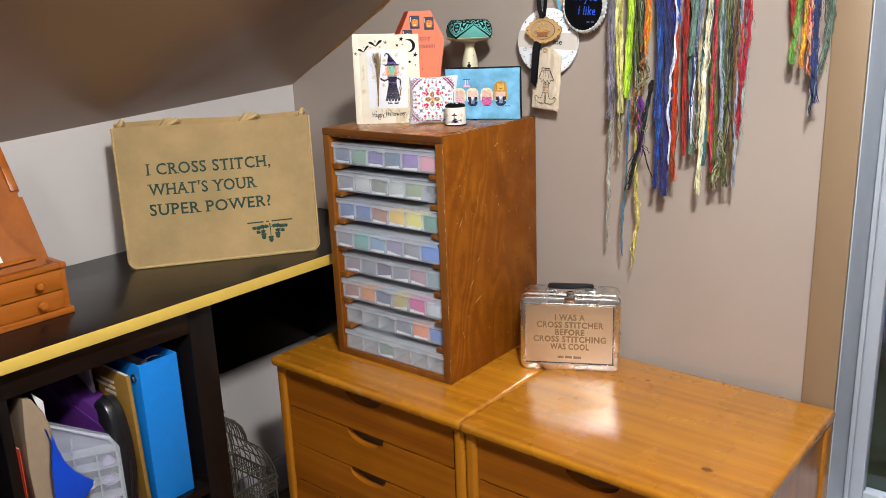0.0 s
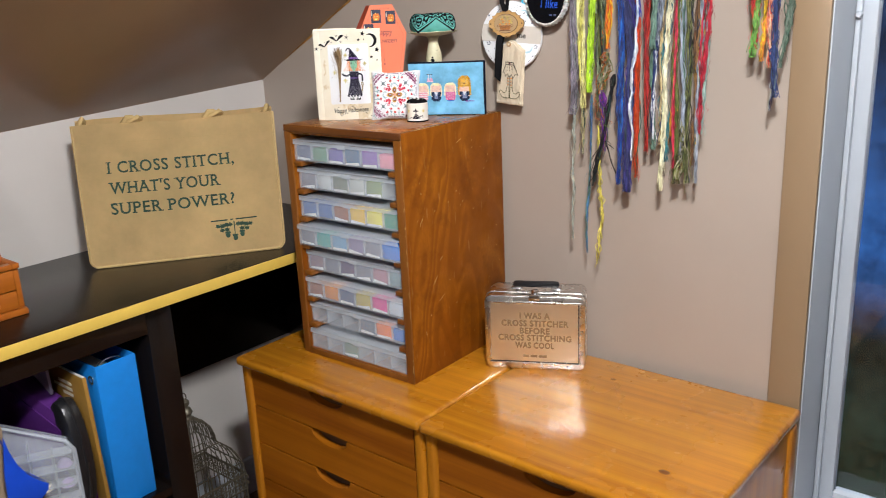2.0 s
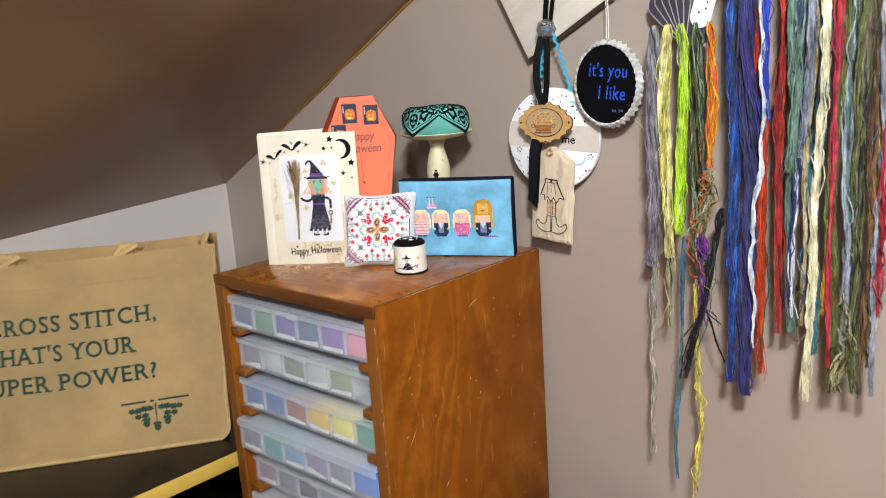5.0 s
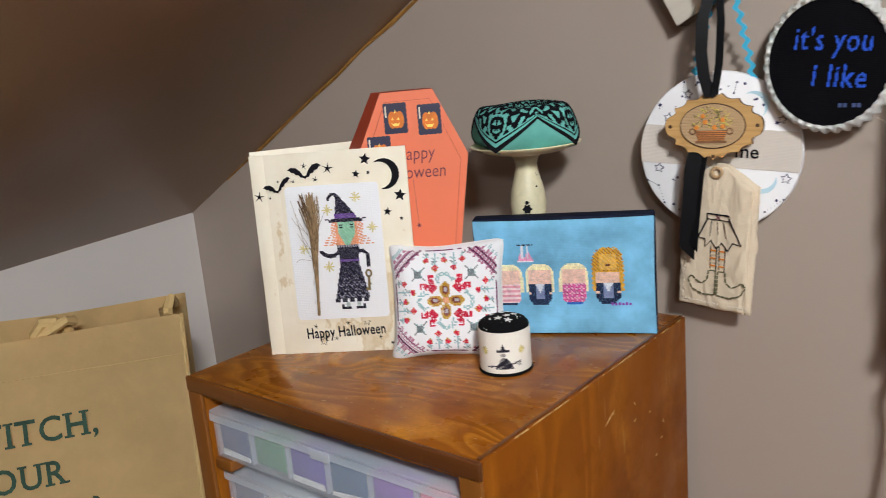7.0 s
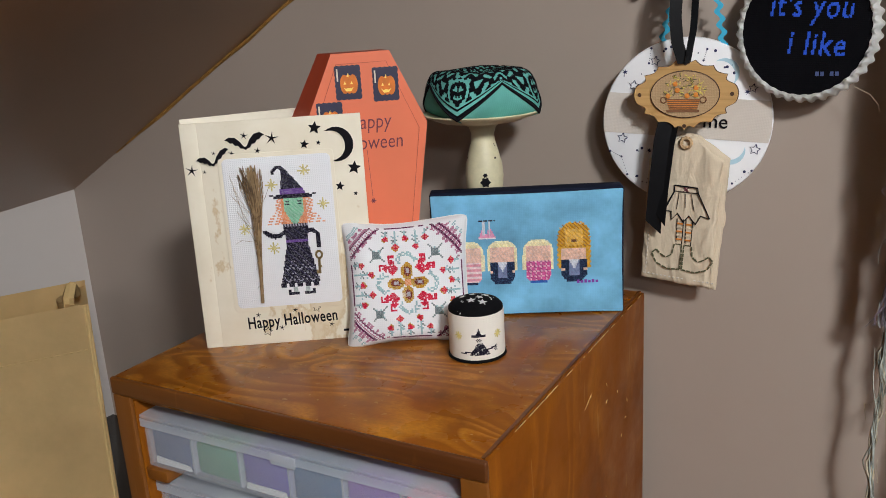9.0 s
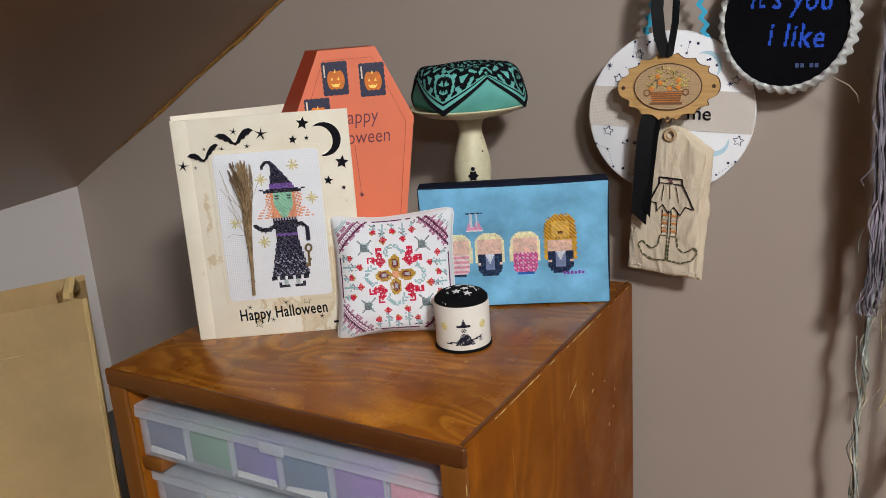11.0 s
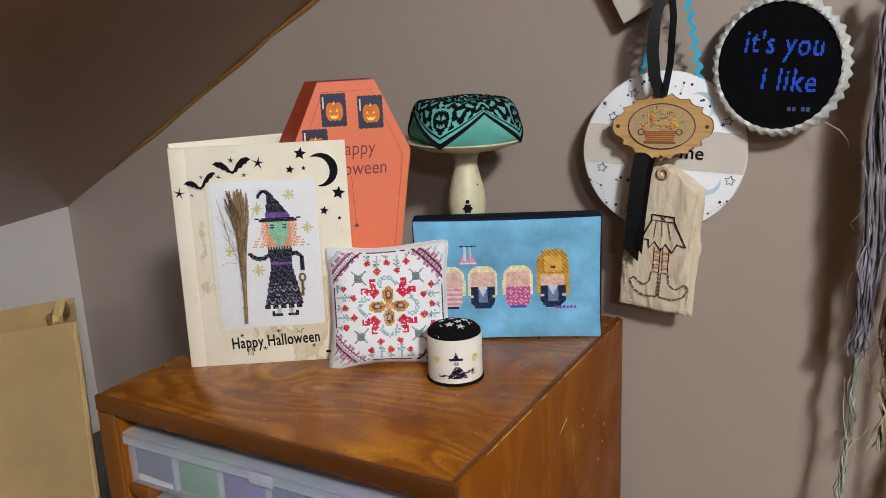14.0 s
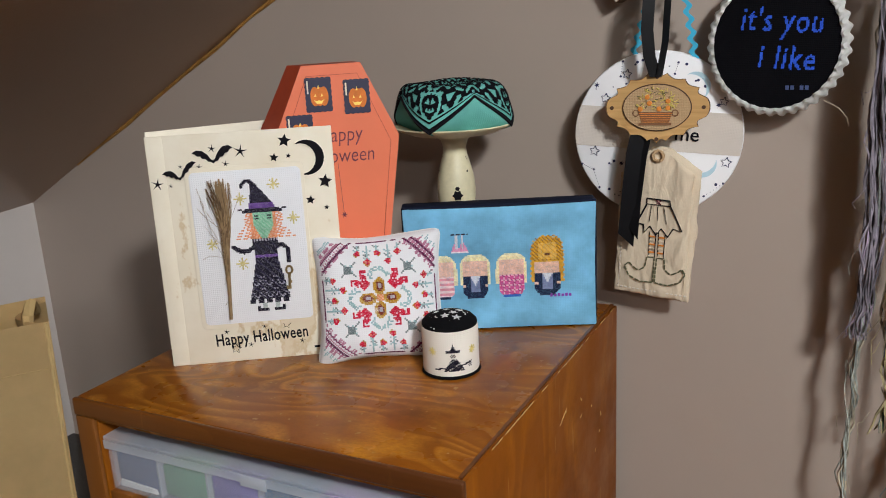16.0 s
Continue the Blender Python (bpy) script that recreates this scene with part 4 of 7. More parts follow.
# ---- wire cages on the floor behind the chest ----
wire = plain("aged_iron_wire", (0.15, 0.125, 0.09), 0.45, 0.6, wear=0.3, scale=60)


def birdcage(m, label):
    """Square wire cage: straight walls, a scrollwork band at the eaves, a flared roof, a small upper dome and a finial."""
    c = thing("birdcage", m, label, "birdcage")
    R, eave = 0.085, 0.250

    def ring_point(side, f, r):
        x, y = ((f, -1), (1, f), (-f, 1), (-1, -f))[side]
        return x * r, y * r

    part("base", box(-R - 0.004, R + 0.004, -R - 0.004, R + 0.004, 0, 0.022, 0.003), wire, c)
    profile = [(1.0, 0.022), (1.0, eave), (0.99, eave + 0.018), (0.92, eave + 0.045), (0.78, eave + 0.070), (0.60, eave + 0.086), (0.50, eave + 0.094), (0.48, eave + 0.112), (0.42, eave + 0.134), (0.28, eave + 0.152), (0.08, eave + 0.163)]
    for side in range(4):
        for k in range(8):
            f = -1 + 2 * (k + 0.5) / 8
            pts = [ring_point(side, f, R * r) + (z,) for r, z in profile]
            part("bar", tube(pts, 0.0013, 5), wire, c)
        part("corner_bar", tube([ring_point(side, 1.0, R * r) + (z,) for r, z in profile], 0.0022, 6), wire, c)
    for r, z, thick in ((1.0, 0.12, 0.0017), (1.01, eave - 0.042, 0.0026), (1.01, eave, 0.0028), (0.55, eave + 0.090, 0.0020), (0.96, eave + 0.030, 0.0016)):
        part("hoop", tube([ring_point(s, f, R * r) + (z,) for s in range(4) for f in (-1, 0)] + [ring_point(0, -1, R * r) + (z,)], thick, 5), wire, c)
    for side in range(4):
        for k in range(12):
            f0 = -1 + 2 * (k + 0.5) / 12
            for up in (0, 1):
                pts = []
                for s in range(12):
                    q = s * 0.62
                    rr = 0.014 * (1 - s / 15)
                    x, y = ring_point(side, f0 + (rr / R) * math.cos(q) * (1 if k % 2 else -1), R * 1.012)
                    pts.append((x, y, eave - 0.012 - 0.018 * up + rr * math.sin(q) * 0.8))
                part("scroll", tube(pts, 0.0014, 4), wire, c)
    top = eave + 0.163
    part("finial", moved(lathe([(0, -0.006), (0.013, -0.004), (0.010, 0.004), (0.015, 0.014), (0.011, 0.024), (0.005, 0.028), (0.010, 0.036), (0.010, 0.042), (0.005, 0.048), (0, 0.050)], 18), pose(0, 0, top)), wire, c, "dark turned finial")
    part("hanging_ring", tube([(0.008 * math.cos(a), 0, top + 0.056 + 0.008 * math.sin(a)) for a in (2 * math.pi * k / 16 for k in range(17))], 0.0015, 5), wire, c)


birdcage(pose(-1.605, 1.104, 0), "aged iron wire birdcage with scrollwork and a finial, on the floor")


# ---- lunch tin on the pine chest ----
tin, tin_t, tin_b = shader("brushed_tin", (0.80, 0.79, 0.78), 0.27, 1.0)
tin_t.links.new(ramp(tin_t, noise_tex(tin_t, coords(tin_t), 25, 4), [(0.3, (0.20, 0.20, 0.20)), (0.7, (0.32, 0.32, 0.32))]), tin_b.inputs["Roughness"])
tin_panel = plain("brassy_tin_panel", (0.95, 0.88, 0.73), 0.36, 1.0, wear=0.05, scale=8)
engraved = plain("engraved_brown", (0.27, 0.175, 0.085), 0.5, 0.3, wear=0.2, scale=200)

groove_shade = plain("groove_shade_strip", (0.05, 0.042, 0.035), 0.5, 0.3)


def round_rect(x0, x1, z0, z1, r, n=6):
    pts = []
    for cx, cz, a0 in ((x1 - r, z0 + r, -90), (x1 - r, z1 - r, 0), (x0 + r, z1 - r, 90), (x0 + r, z0 + r, 180)):
        for k in range(n + 1):
            a = radians(a0 + 90 * k / n)
            pts.append((cx + r * math.cos(a), cz + r * math.sin(a)))
    return pts


def lunch_tin():
    t = thing("lunch_tin", facing(-0.917, 1.390, 0.611, 27.6), "brushed metal lunch tin with engraved capitals and a black handle", "lunch box")
    w, h, d = 0.203, 0.159, 0.088
    part("body", moved(prism(round_rect(0.002, w - 0.002, 0.001, h - 0.001, 0.014), d - 0.026, 0.002), pose(0, 0.026, 0)), tin, t)
    lid = part("lid", moved(prism(round_rect(0, w, 0, h, 0.015), 0.0245, 0.003), pose(0, 0.001, 0)), tin, t)
    part("panel_frame", joined(*[moved(prism(o, 0.002, 0.0006), pose(0, -0.0008, 0)) for o in (round_rect(0.009, w - 0.009, 0.0125, 0.016, 0.0015), round_rect(0.009, w - 0.009, h - 0.016, h - 0.0125, 0.0015), round_rect(0.009, 0.0125, 0.0165, h - 0.0165, 0.0015), round_rect(w - 0.0125, w - 0.009, 0.0165, h - 0.0165, 0.0015))]), tin, lid, "raised tin border")
    # flat dark strips draw a groove's shade along the bottom and right
    part("groove", joined(plate(0.0130, w - 0.0130, 0.0166, 0.0180, 0.0008, 0.0014), plate(w - 0.0144, w - 0.0130, 0.0182, h - 0.0166, 0.0008, 0.0014)), groove_shade, lid, "dark strip painted as groove shade inside the border")
    part("front_panel", plate(0.013, w - 0.0146, 0.0184, h - 0.0166, 0.001, 0.0012), tin_panel, lid, "warm brassy front panel")
    part("seam_rim", moved(prism(round_rect(-0.001, w + 0.001, -0.0, h + 0.001, 0.0155), 0.003, 0.001), pose(0, 0.0245, 0)), tin, t)
    for text, z, wide in (("I WAS A", 0.1115, 0.061), ("CROSS STITCHER", 0.0950, 0.1356), ("BEFORE", 0.0790, 0.060), ("CROSS STITCHING", 0.0638, 0.1477), ("WAS COOL", 0.0475, 0.079)):
        part("engraving", moved(words(text, 0.0178, 0.0002, "CENTER", 1.10, 0.0006, width=wide), pose(w / 2, -0.0006, z)), engraved, lid, "engraved capitals")
    bm = bmesh.new()
    x = w / 2 - 0.024
    for wide in (0.012, 0.014, 0.016):
        bm_box(bm, x, x + wide, -0.0006, 0.0, 0.0275, 0.0325)
        x += wide + 0.003
    part("engraved_bar", bm, engraved, lid)
    part("latch", joined(box(w / 2 - 0.011, w / 2 + 0.011, -0.0015, 0.001, h - 0.009, h + 0.003, 0.0006), moved(lathe([(0, 0), (0.008, 0), (0.008, 0.006), (0.005, 0.008), (0, 0.008)], 14), pose(w / 2, 0.0175, h))), chrome, t)
    for x in (w / 2 - 0.040, w / 2 + 0.040):
        part("handle_mount", joined(box(x - 0.011, x + 0.011, 0.046, 0.064, h - 0.002, h + 0.003, 0.001), tube([(x, 0.055, h), (x, 0.055, h + 0.006)], 0.0022, 8)), chrome, t)
    pts = [(w / 2 - 0.043, 0.052, h + 0.006), (w / 2 - 0.034, 0.046, h + 0.0085), (w / 2 - 0.012, 0.042, h + 0.0095), (w / 2 + 0.012, 0.042, h + 0.0095), (w / 2 + 0.034, 0.046, h + 0.0085), (w / 2 + 0.043, 0.052, h + 0.006)]
    part("handle", tube([(x, y - 0.006, z + 0.004) for x, y, z in pts], 0.0066, 10), black_plastic, t, "black plastic handle")


lunch_tin()


# ---- stitched things on top of the floss cabinet ----
TOP = 1.114


def stitch_mesh(cells, pitch, surf):
    """Raised little crosses of thread, two ridged bars a cell; surf gives the cloth's depth at (u, v), or its whole place."""
    verts, faces = [], []
    q, half, rise = pitch * 0.50, pitch * 0.205, pitch * 0.24

    def at(u, v, lift):
        p = surf(u, v)
        return (p[0], p[1] - lift, p[2]) if isinstance(p, tuple) else (u, p - lift, v)

    for u, v in cells:
        for way, low in ((1, 0.00012), (-1, 0.00020)):
            k = len(verts)
            verts += [at(u - q + half, v - (q + half) * way, low), at(u - q - half, v - (q - half) * way, low), at(u + q - half, v + (q + half) * way, low), at(u + q + half, v + (q - half) * way, low),
                      at(u - q * 0.9, v - q * 0.9 * way, low + rise * 0.6), at(u + q * 0.9, v + q * 0.9 * way, low + rise * 0.6)]
            faces += [(k, k + 3, k + 5, k + 4), (k + 1, k + 4, k + 5, k + 2)]
    bm = bmesh.new()
    data = bpy.data.meshes.new("tmp")
    data.from_pydata(verts, [], faces)
    bm.from_mesh(data)
    bpy.data.meshes.remove(data)
    return bm


THREADS = {}


def yarn(colour):
    if colour not in THREADS:
        THREADS[colour] = plain("stitch_cotton", colour, 0.85, wear=0.25, scale=300, relief=0, spec=0.05)
    return THREADS[colour]


def cross_stitch(parent, rule, u0, u1, v0, v1, pitch, surf=lambda u, v: 0.0, label=""):
    """Fills a cloth with stitches: rule(u, v, i, j) gives a colour or None."""
    cells = {}
    nu, nv = int((u1 - u0) / pitch), int((v1 - v0) / pitch)
    for i in range(nu):
        for j in range(nv):
            u, v = u0 + (i + 0.5) * pitch, v0 + (j + 0.5) * pitch
            c = rule(u, v, i, j)
            if c:
                cells.setdefault(c, []).append((u, v))
    for c, spots in cells.items():
        part("stitching", stitch_mesh(spots, pitch, surf), yarn(c), parent, label, angle=5, kind="stuff")


card_stock, cs_t, cs_b = shader("aged_cream_card", (0.76, 0.67, 0.50), 0.7)
cs_soft = ramp(cs_t, noise_tex(cs_t, coords(cs_t), 20, 4, 0.6), [(0.3, (0.74, 0.66, 0.51)), (0.7, (0.82, 0.76, 0.63))])
cs_spill = ramp(cs_t, noise_tex(cs_t, coords(cs_t, (1, 1, 0.6)), 16, 6, 0.65), [(0.56, (0, 0, 0)), (0.585, (0.70,) * 3), (0.62, (0.40,) * 3)])
cs_t.links.new(mix(cs_t, cs_spill, cs_soft, (0.56, 0.40, 0.20)), cs_b.inputs["Base Color"])
bump(cs_t, cs_b, noise_tex(cs_t, coords(cs_t), 300, 3), 0.05, 0.001)
card_panel = plain("cream_card_panel", (0.84, 0.77, 0.63), 0.7, wear=0.06, scale=20)
aida = cloth("white_aida_cloth", (0.80, 0.80, 0.82), 4000, 0.9, 0.03, 0.4, 12, 0.10)
linen = cloth("cream_linen", (0.80, 0.75, 0.67), 4000, 0.9, 0.05, 0.25, 12, 0.06)
black_ink = plain("black_ink", (0.010, 0.0095, 0.012), 0.8, wear=0.2, scale=100, spec=0.05)
straw = plain("broom_straw", (0.26, 0.17, 0.085), 0.85, wear=0.4, scale=120)
straw_dark = plain("broom_twig", (0.11, 0.062, 0.028), 0.85, wear=0.35, scale=120)
bronze = plain("antique_bronze", (0.30, 0.22, 0.10), 0.4, 0.8, wear=0.2)

white_thread = plain("white_cotton", (0.78, 0.78, 0.76), 0.8)
INK, PLUM_T, GREEN_T, CORAL, GOLD_T = (0.02, 0.018, 0.03), (0.16, 0.08, 0.30), (0.22, 0.50, 0.33), (0.72, 0.26, 0.13), (0.60, 0.52, 0.22)


def figure_rule(u, v, i, j):
    """A tall pointed-hat shape with a long dark gown, in plain stitches."""
    x, z = u - 0.0818, v
    for sx, sz in ((0.0105, 0.1408), (-0.0158, 0.1309), (0.0230, 0.1136), (-0.0402, 0.0969), (-0.0187, 0.0801)):
        d1, d2 = abs(x - sx), abs(z - sz)
        if (d1 < 0.0007 and d2 < 0.0046) or (d2 < 0.0007 and d1 < 0.0046) or (abs(d1 - d2) < 0.0006 and d1 < 0.003):
            return GOLD_T
    if z > 0.1385 and abs(math.hypot(x + 0.0098, z - 0.1400) - 0.0040) < 0.0011 and (z > 0.1400 or x < -0.0098):
        return INK
    if 0.1225 < z < 0.1450:
        k = (z - 0.1225) / 0.0225
        if abs(x + 0.0075 * k ** 1.5) < 0.0095 * (1 - k) ** 1.1 + 0.0010:
            return PLUM_T if k < 0.20 else (DUSK_T if (i * 5 + j * 3) % 7 == 0 else INK)
        return None
    if 0.1195 < z <= 0.1225:
        return INK if abs(x) < (0.0150 if z < 0.1212 else 0.0180) and not (z > 0.1212 and 0.0125 < abs(x) < 0.0150) else None
    if 0.0985 < z <= 0.1195:
        green = 0.0072 if z > 0.1085 else 0.0072 - 0.0050 * (0.1085 - z) / 0.010
        if abs(x) < green:
            return INK if 0.1140 < z < 0.1168 and 0.0030 < abs(x) < 0.0060 and j % 2 else (PALE_GREEN if (i + j) % 3 == 0 else GREEN_T)
        wide = 0.0116 if z > 0.1085 else 0.0116 + 0.0098 * (0.1085 - z) / 0.010
        if abs(x) < wide + 0.003 and (abs(x) < 0.0098 or (i * 3 + j) % 5 in (0, 2, 3) and (abs(x) < 0.0135 or j % 2)):
            return CORAL if (i + 2 * j) % 5 else PEACH
        return None
    if 0.0945 < z <= 0.0985:
        return (PEARL if i % 2 and z > 0.0962 else INK) if abs(x) < 0.0098 else None
    if 0.0500 < z <= 0.0945:
        half = 0.0100 if z > 0.0900 else (0.0082 if z > 0.0825 else 0.0084 + 0.0072 * (0.0825 - z) / 0.0325)
        if abs(x) < half:
            if 0.0835 < z < 0.0862:
                return PLUM_T
            if z < 0.070 and (i * i * 7 + j * 13 + i * j * 3) % 9 == 0:
                return PEARL
            return DUSK_T if (i * 7 + j * 13) % 6 == 0 else INK
        if -0.0262 < x < -0.0085 and abs(z - 0.0893 - 65 * (x + 0.0165) ** 2) < 0.0018:
            return INK
        if 0.0085 < x < 0.0180 and abs(z - 0.0938 + 70 * (x - 0.009) ** 2) < 0.0019:
            return INK
        if 0.0148 < x < 0.0186 and 0.0785 < z < 0.0890:
            return INK
        return None
    if 0.0465 < z <= 0.0500:
        return INK if abs(x) < 0.0164 and (i // 2) % 3 else None
    if 0.0432 < z <= 0.0465 and 0.0035 < abs(x) < 0.0062:
        return (0.45, 0.50, 0.48)
    if 0.0405 < z <= 0.0432 and 0.0022 < abs(x) < 0.0105 or 0.0432 < z < 0.0450 and 0.0088 < abs(x) < 0.0105:
        return INK
    return None


DUSK_T, PEARL, PALE_GREEN, PEACH = (0.07, 0.065, 0.12), (0.42, 0.40, 0.48), (0.34, 0.58, 0.44), (0.74, 0.42, 0.26)


def greeting_card():
    c = thing("greeting_card", facing(-1.2752, 1.3095, TOP, 33.75, 2.6), "cream Halloween card with a stitched panel, standing half open", "greeting card")
    w, h = 0.1395, 0.1820
    front = part("front_leaf", box(0, w, 0, 0.0016, 0, h, 0.0005), card_stock, c)
    part("spine_fold", box(0.0004, 0.0130, -0.0005, 0, 0.0008, h - 0.0008, 0.0003), card_stock, front)
    part("mount", moved(prism(round_rect(0.0262, 0.1162, 0.0285, 0.1565, 0.004), 0.0012, 0.0005), pose(0, -0.0013, 0)), card_stock, front)
    part("aida_panel", moved(prism(round_rect(0.0295, 0.1135, 0.0320, 0.1530, 0.004), 0.0008, 0.0003), pose(0, -0.0021, 0)), aida, front, "white even-weave stitching cloth")
    cross_stitch(front, figure_rule, 0.031, 0.112, 0.033, 0.152, 0.00108, lambda u, v: -0.0021, "small dark cross stitches")
    # back leaf, hinged on the left fold
    part("back_leaf", moved(box(0, w, 0, 0.0014, 0, h, 0.0005), pose(0.0004, 0.0017, 0, 0, 0, 36) @ pose(0, 0, 0.0035, 0.5, 0, 0)), card_panel, c)
    # stamped shapes: solid stars, thin-armed stars, a moon
    for x, z, r in ((0.1034, 0.1728, 0.0053), (0.0945, 0.1605, 0.0036), (0.1055, 0.1611, 0.0020), (0.1316, 0.1399, 0.0056), (0.1193, 0.1259, 0.0038), (0.1312, 0.1193, 0.0020)):
        part("stamped_star", flat(star(x, z, r, 5, 0.46, 80), -0.0001), black_ink, front)
    for x, z, r in ((0.0488, 0.1702, 0.0034), (0.0699, 0.1670, 0.0056), (0.0580, 0.1580, 0.0030), (0.0380, 0.1569, 0.0026), (0.0242, 0.1581, 0.0018), (0.0061, 0.1457, 0.0050), (0.0156, 0.1439, 0.0018),
                    (0.0443, 0.0251, 0.0024), (0.0742, 0.0271, 0.0024), (0.0623, 0.0131, 0.0024), (0.1027, 0.0129, 0.0024)):
        part("stamped_star", flat(star(x, z, r, 5, 0.22, 80), -0.0005 if x < 0.0131 else -0.0001), black_ink, front)
    for x, z, r in ((0.0917, 0.0274, 0.0036), (0.0504, 0.0106, 0.0040)):
        pts = star(x, z, r, 5, 0.46, 80)
        part("stamped_star", tube([(px, -0.0001, pz) for px, pz in pts + pts[:1]], 0.0003, 4), black_ink, front, "outlined ink star")
    moon = [(0.1190 + 0.0135 * math.cos(a), 0.1590 + 0.0135 * math.sin(a)) for a in (radians(128 - k * 14.5) for k in range(17))]
    moon += [(0.1148 + 0.0112 * math.cos(a), 0.1582 + 0.0117 * math.sin(a)) for a in (radians(-98 + k * 14.5) for k in range(14))]
    part("stamped_moon", flat(moon, -0.0001), black_ink, front)
    # bats: a body with two hooked, scalloped wings
    wing = [(0.0, 0.02), (0.10, 0.10), (0.24, 0.42), (0.48, 0.72), (0.78, 0.78), (1.0, 0.60), (0.84, 0.52), (0.74, 0.36), (0.60, 0.36), (0.50, 0.16), (0.34, 0.16), (0.24, -0.06), (0.12, -0.06), (0.0, -0.18)]
    for bx, bz, k, tilt in ((0.0490, 0.1612, 0.0155, 0.06), (0.0233, 0.1500, 0.0130, 0.32)):
        right = [(bx + k * px, bz + k * (pz * 0.86 + tilt * px)) for px, pz in wing]
        left = [(bx - k * px, bz + k * (pz * 0.72 - tilt * px * 0.6)) for px, pz in wing]
        part("stamped_bat", flat((left[::-1] + right[1:-1] + [(bx + 0.0003, bz - k * 0.15)])[::-1], -0.0001 if bz > 0.1565 else -0.0014), black_ink, front)
    part("lettering", moved(words("Happy Halloween", 0.0138, 0.0002, "CENTER", 1.06, 0.0002, width=0.0722), pose(0.0717, -0.0004, 0.0150, 0, -1.8, 0)), black_ink, front, "hand-lettered greeting")
    part("signature_bar", box(0.1120, 0.1180, -0.0004, -0.0001, 0.0060, 0.0078), black_ink, front)
    # a real little broom of twigs, and a key charm
    random.seed(11)
    broom = part("broom_stick", tube([(0.0497, -0.0045, 0.0365), (0.0508, -0.0052, 0.056), (0.0513, -0.0046, 0.075), (0.0528, -0.0054, 0.092), (0.0533, -0.005, 0.109)], 0.0017, 8, taper=lambda u: 0.80 + 0.50 * u + 0.16 * math.sin(u * 17)), straw, front, "twig broom glued on")
    for k in range(130):
        a, b = random.gauss(0, 0.55), random.uniform(0.62, 1.0)
        low = random.uniform(0.074, 0.104)
        tip = 0.108 + 0.040 * b
        lean = -0.0060 if k % 6 == 0 else 0.0
        bend = random.uniform(-0.0016, 0.0016)
        part("bristle", tube([(0.0516 + a * 0.0014 + 0.05 * (low - 0.08), -0.0050 - random.uniform(0, 0.002), low), (0.0531 + a * 0.0028, -0.0068, 0.110), (0.0535 + a * 0.0036 + bend + lean * 0.4, -0.0060 - random.uniform(0, 0.003), 0.5 * (0.110 + tip)), (0.0528 + a * 0.0050 + lean, -0.0050 - random.uniform(0, 0.002), tip)], random.uniform(0.00018, 0.00042), 4), straw if k % 3 else straw_dark, broom)
    for dx, z0, z1 in ((-0.018, 0.112, 0.141), (-0.016, 0.100, 0.132), (-0.019, 0.098, 0.086), (-0.013, 0.090, 0.120), (0.007, 0.112, 0.140), (-0.006, 0.060, 0.048), (-0.019, 0.118, 0.126), (-0.015, 0.104, 0.112), (0.012, 0.120, 0.131), (-0.005, 0.084, 0.064)):
        part("stray_hair", tube([(0.0528, -0.0055, z0 - 0.012), (0.0528 + dx * 0.70, -0.0066, 0.5 * (z0 + z1) - 0.003), (0.0528 + dx, -0.0045, z1)], 0.00016, 4), straw if dx < -0.014 else straw_dark, broom)
    part("key_charm", joined(tube([(0.0974, -0.0032, 0.0585), (0.0980, -0.0032, 0.0705)], 0.0011, 6), tube([(0.0981 + 0.0024 * math.cos(k * 0.6283), -0.0032, 0.0725 + 0.0030 * math.sin(k * 0.6283)) for k in range(11)], 0.0009, 6),
                             box(0.0950, 0.0986, -0.0038, -0.0026, 0.0572, 0.0596), box(0.0974, 0.0996, -0.0038, -0.0026, 0.0620, 0.0638)), bronze, front)


greeting_card()

coral_card = plain("coral_card", (0.76, 0.18, 0.085), 0.55, wear=0.05, scale=10)
coral_dark = plain("red_card_side", (0.42, 0.06, 0.025), 0.5, wear=0.15, scale=20)
plum_ink = plain("plum_ink", (0.16, 0.03, 0.05), 0.6)
stamp_navy = plain("stamp_navy", (0.020, 0.020, 0.055), 0.5, wear=0.1)
pumpkin_mat = plain("pumpkin_orange", (0.66, 0.17, 0.012), 0.5, wear=0.2, scale=120)
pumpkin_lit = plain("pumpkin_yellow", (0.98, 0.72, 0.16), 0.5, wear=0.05)


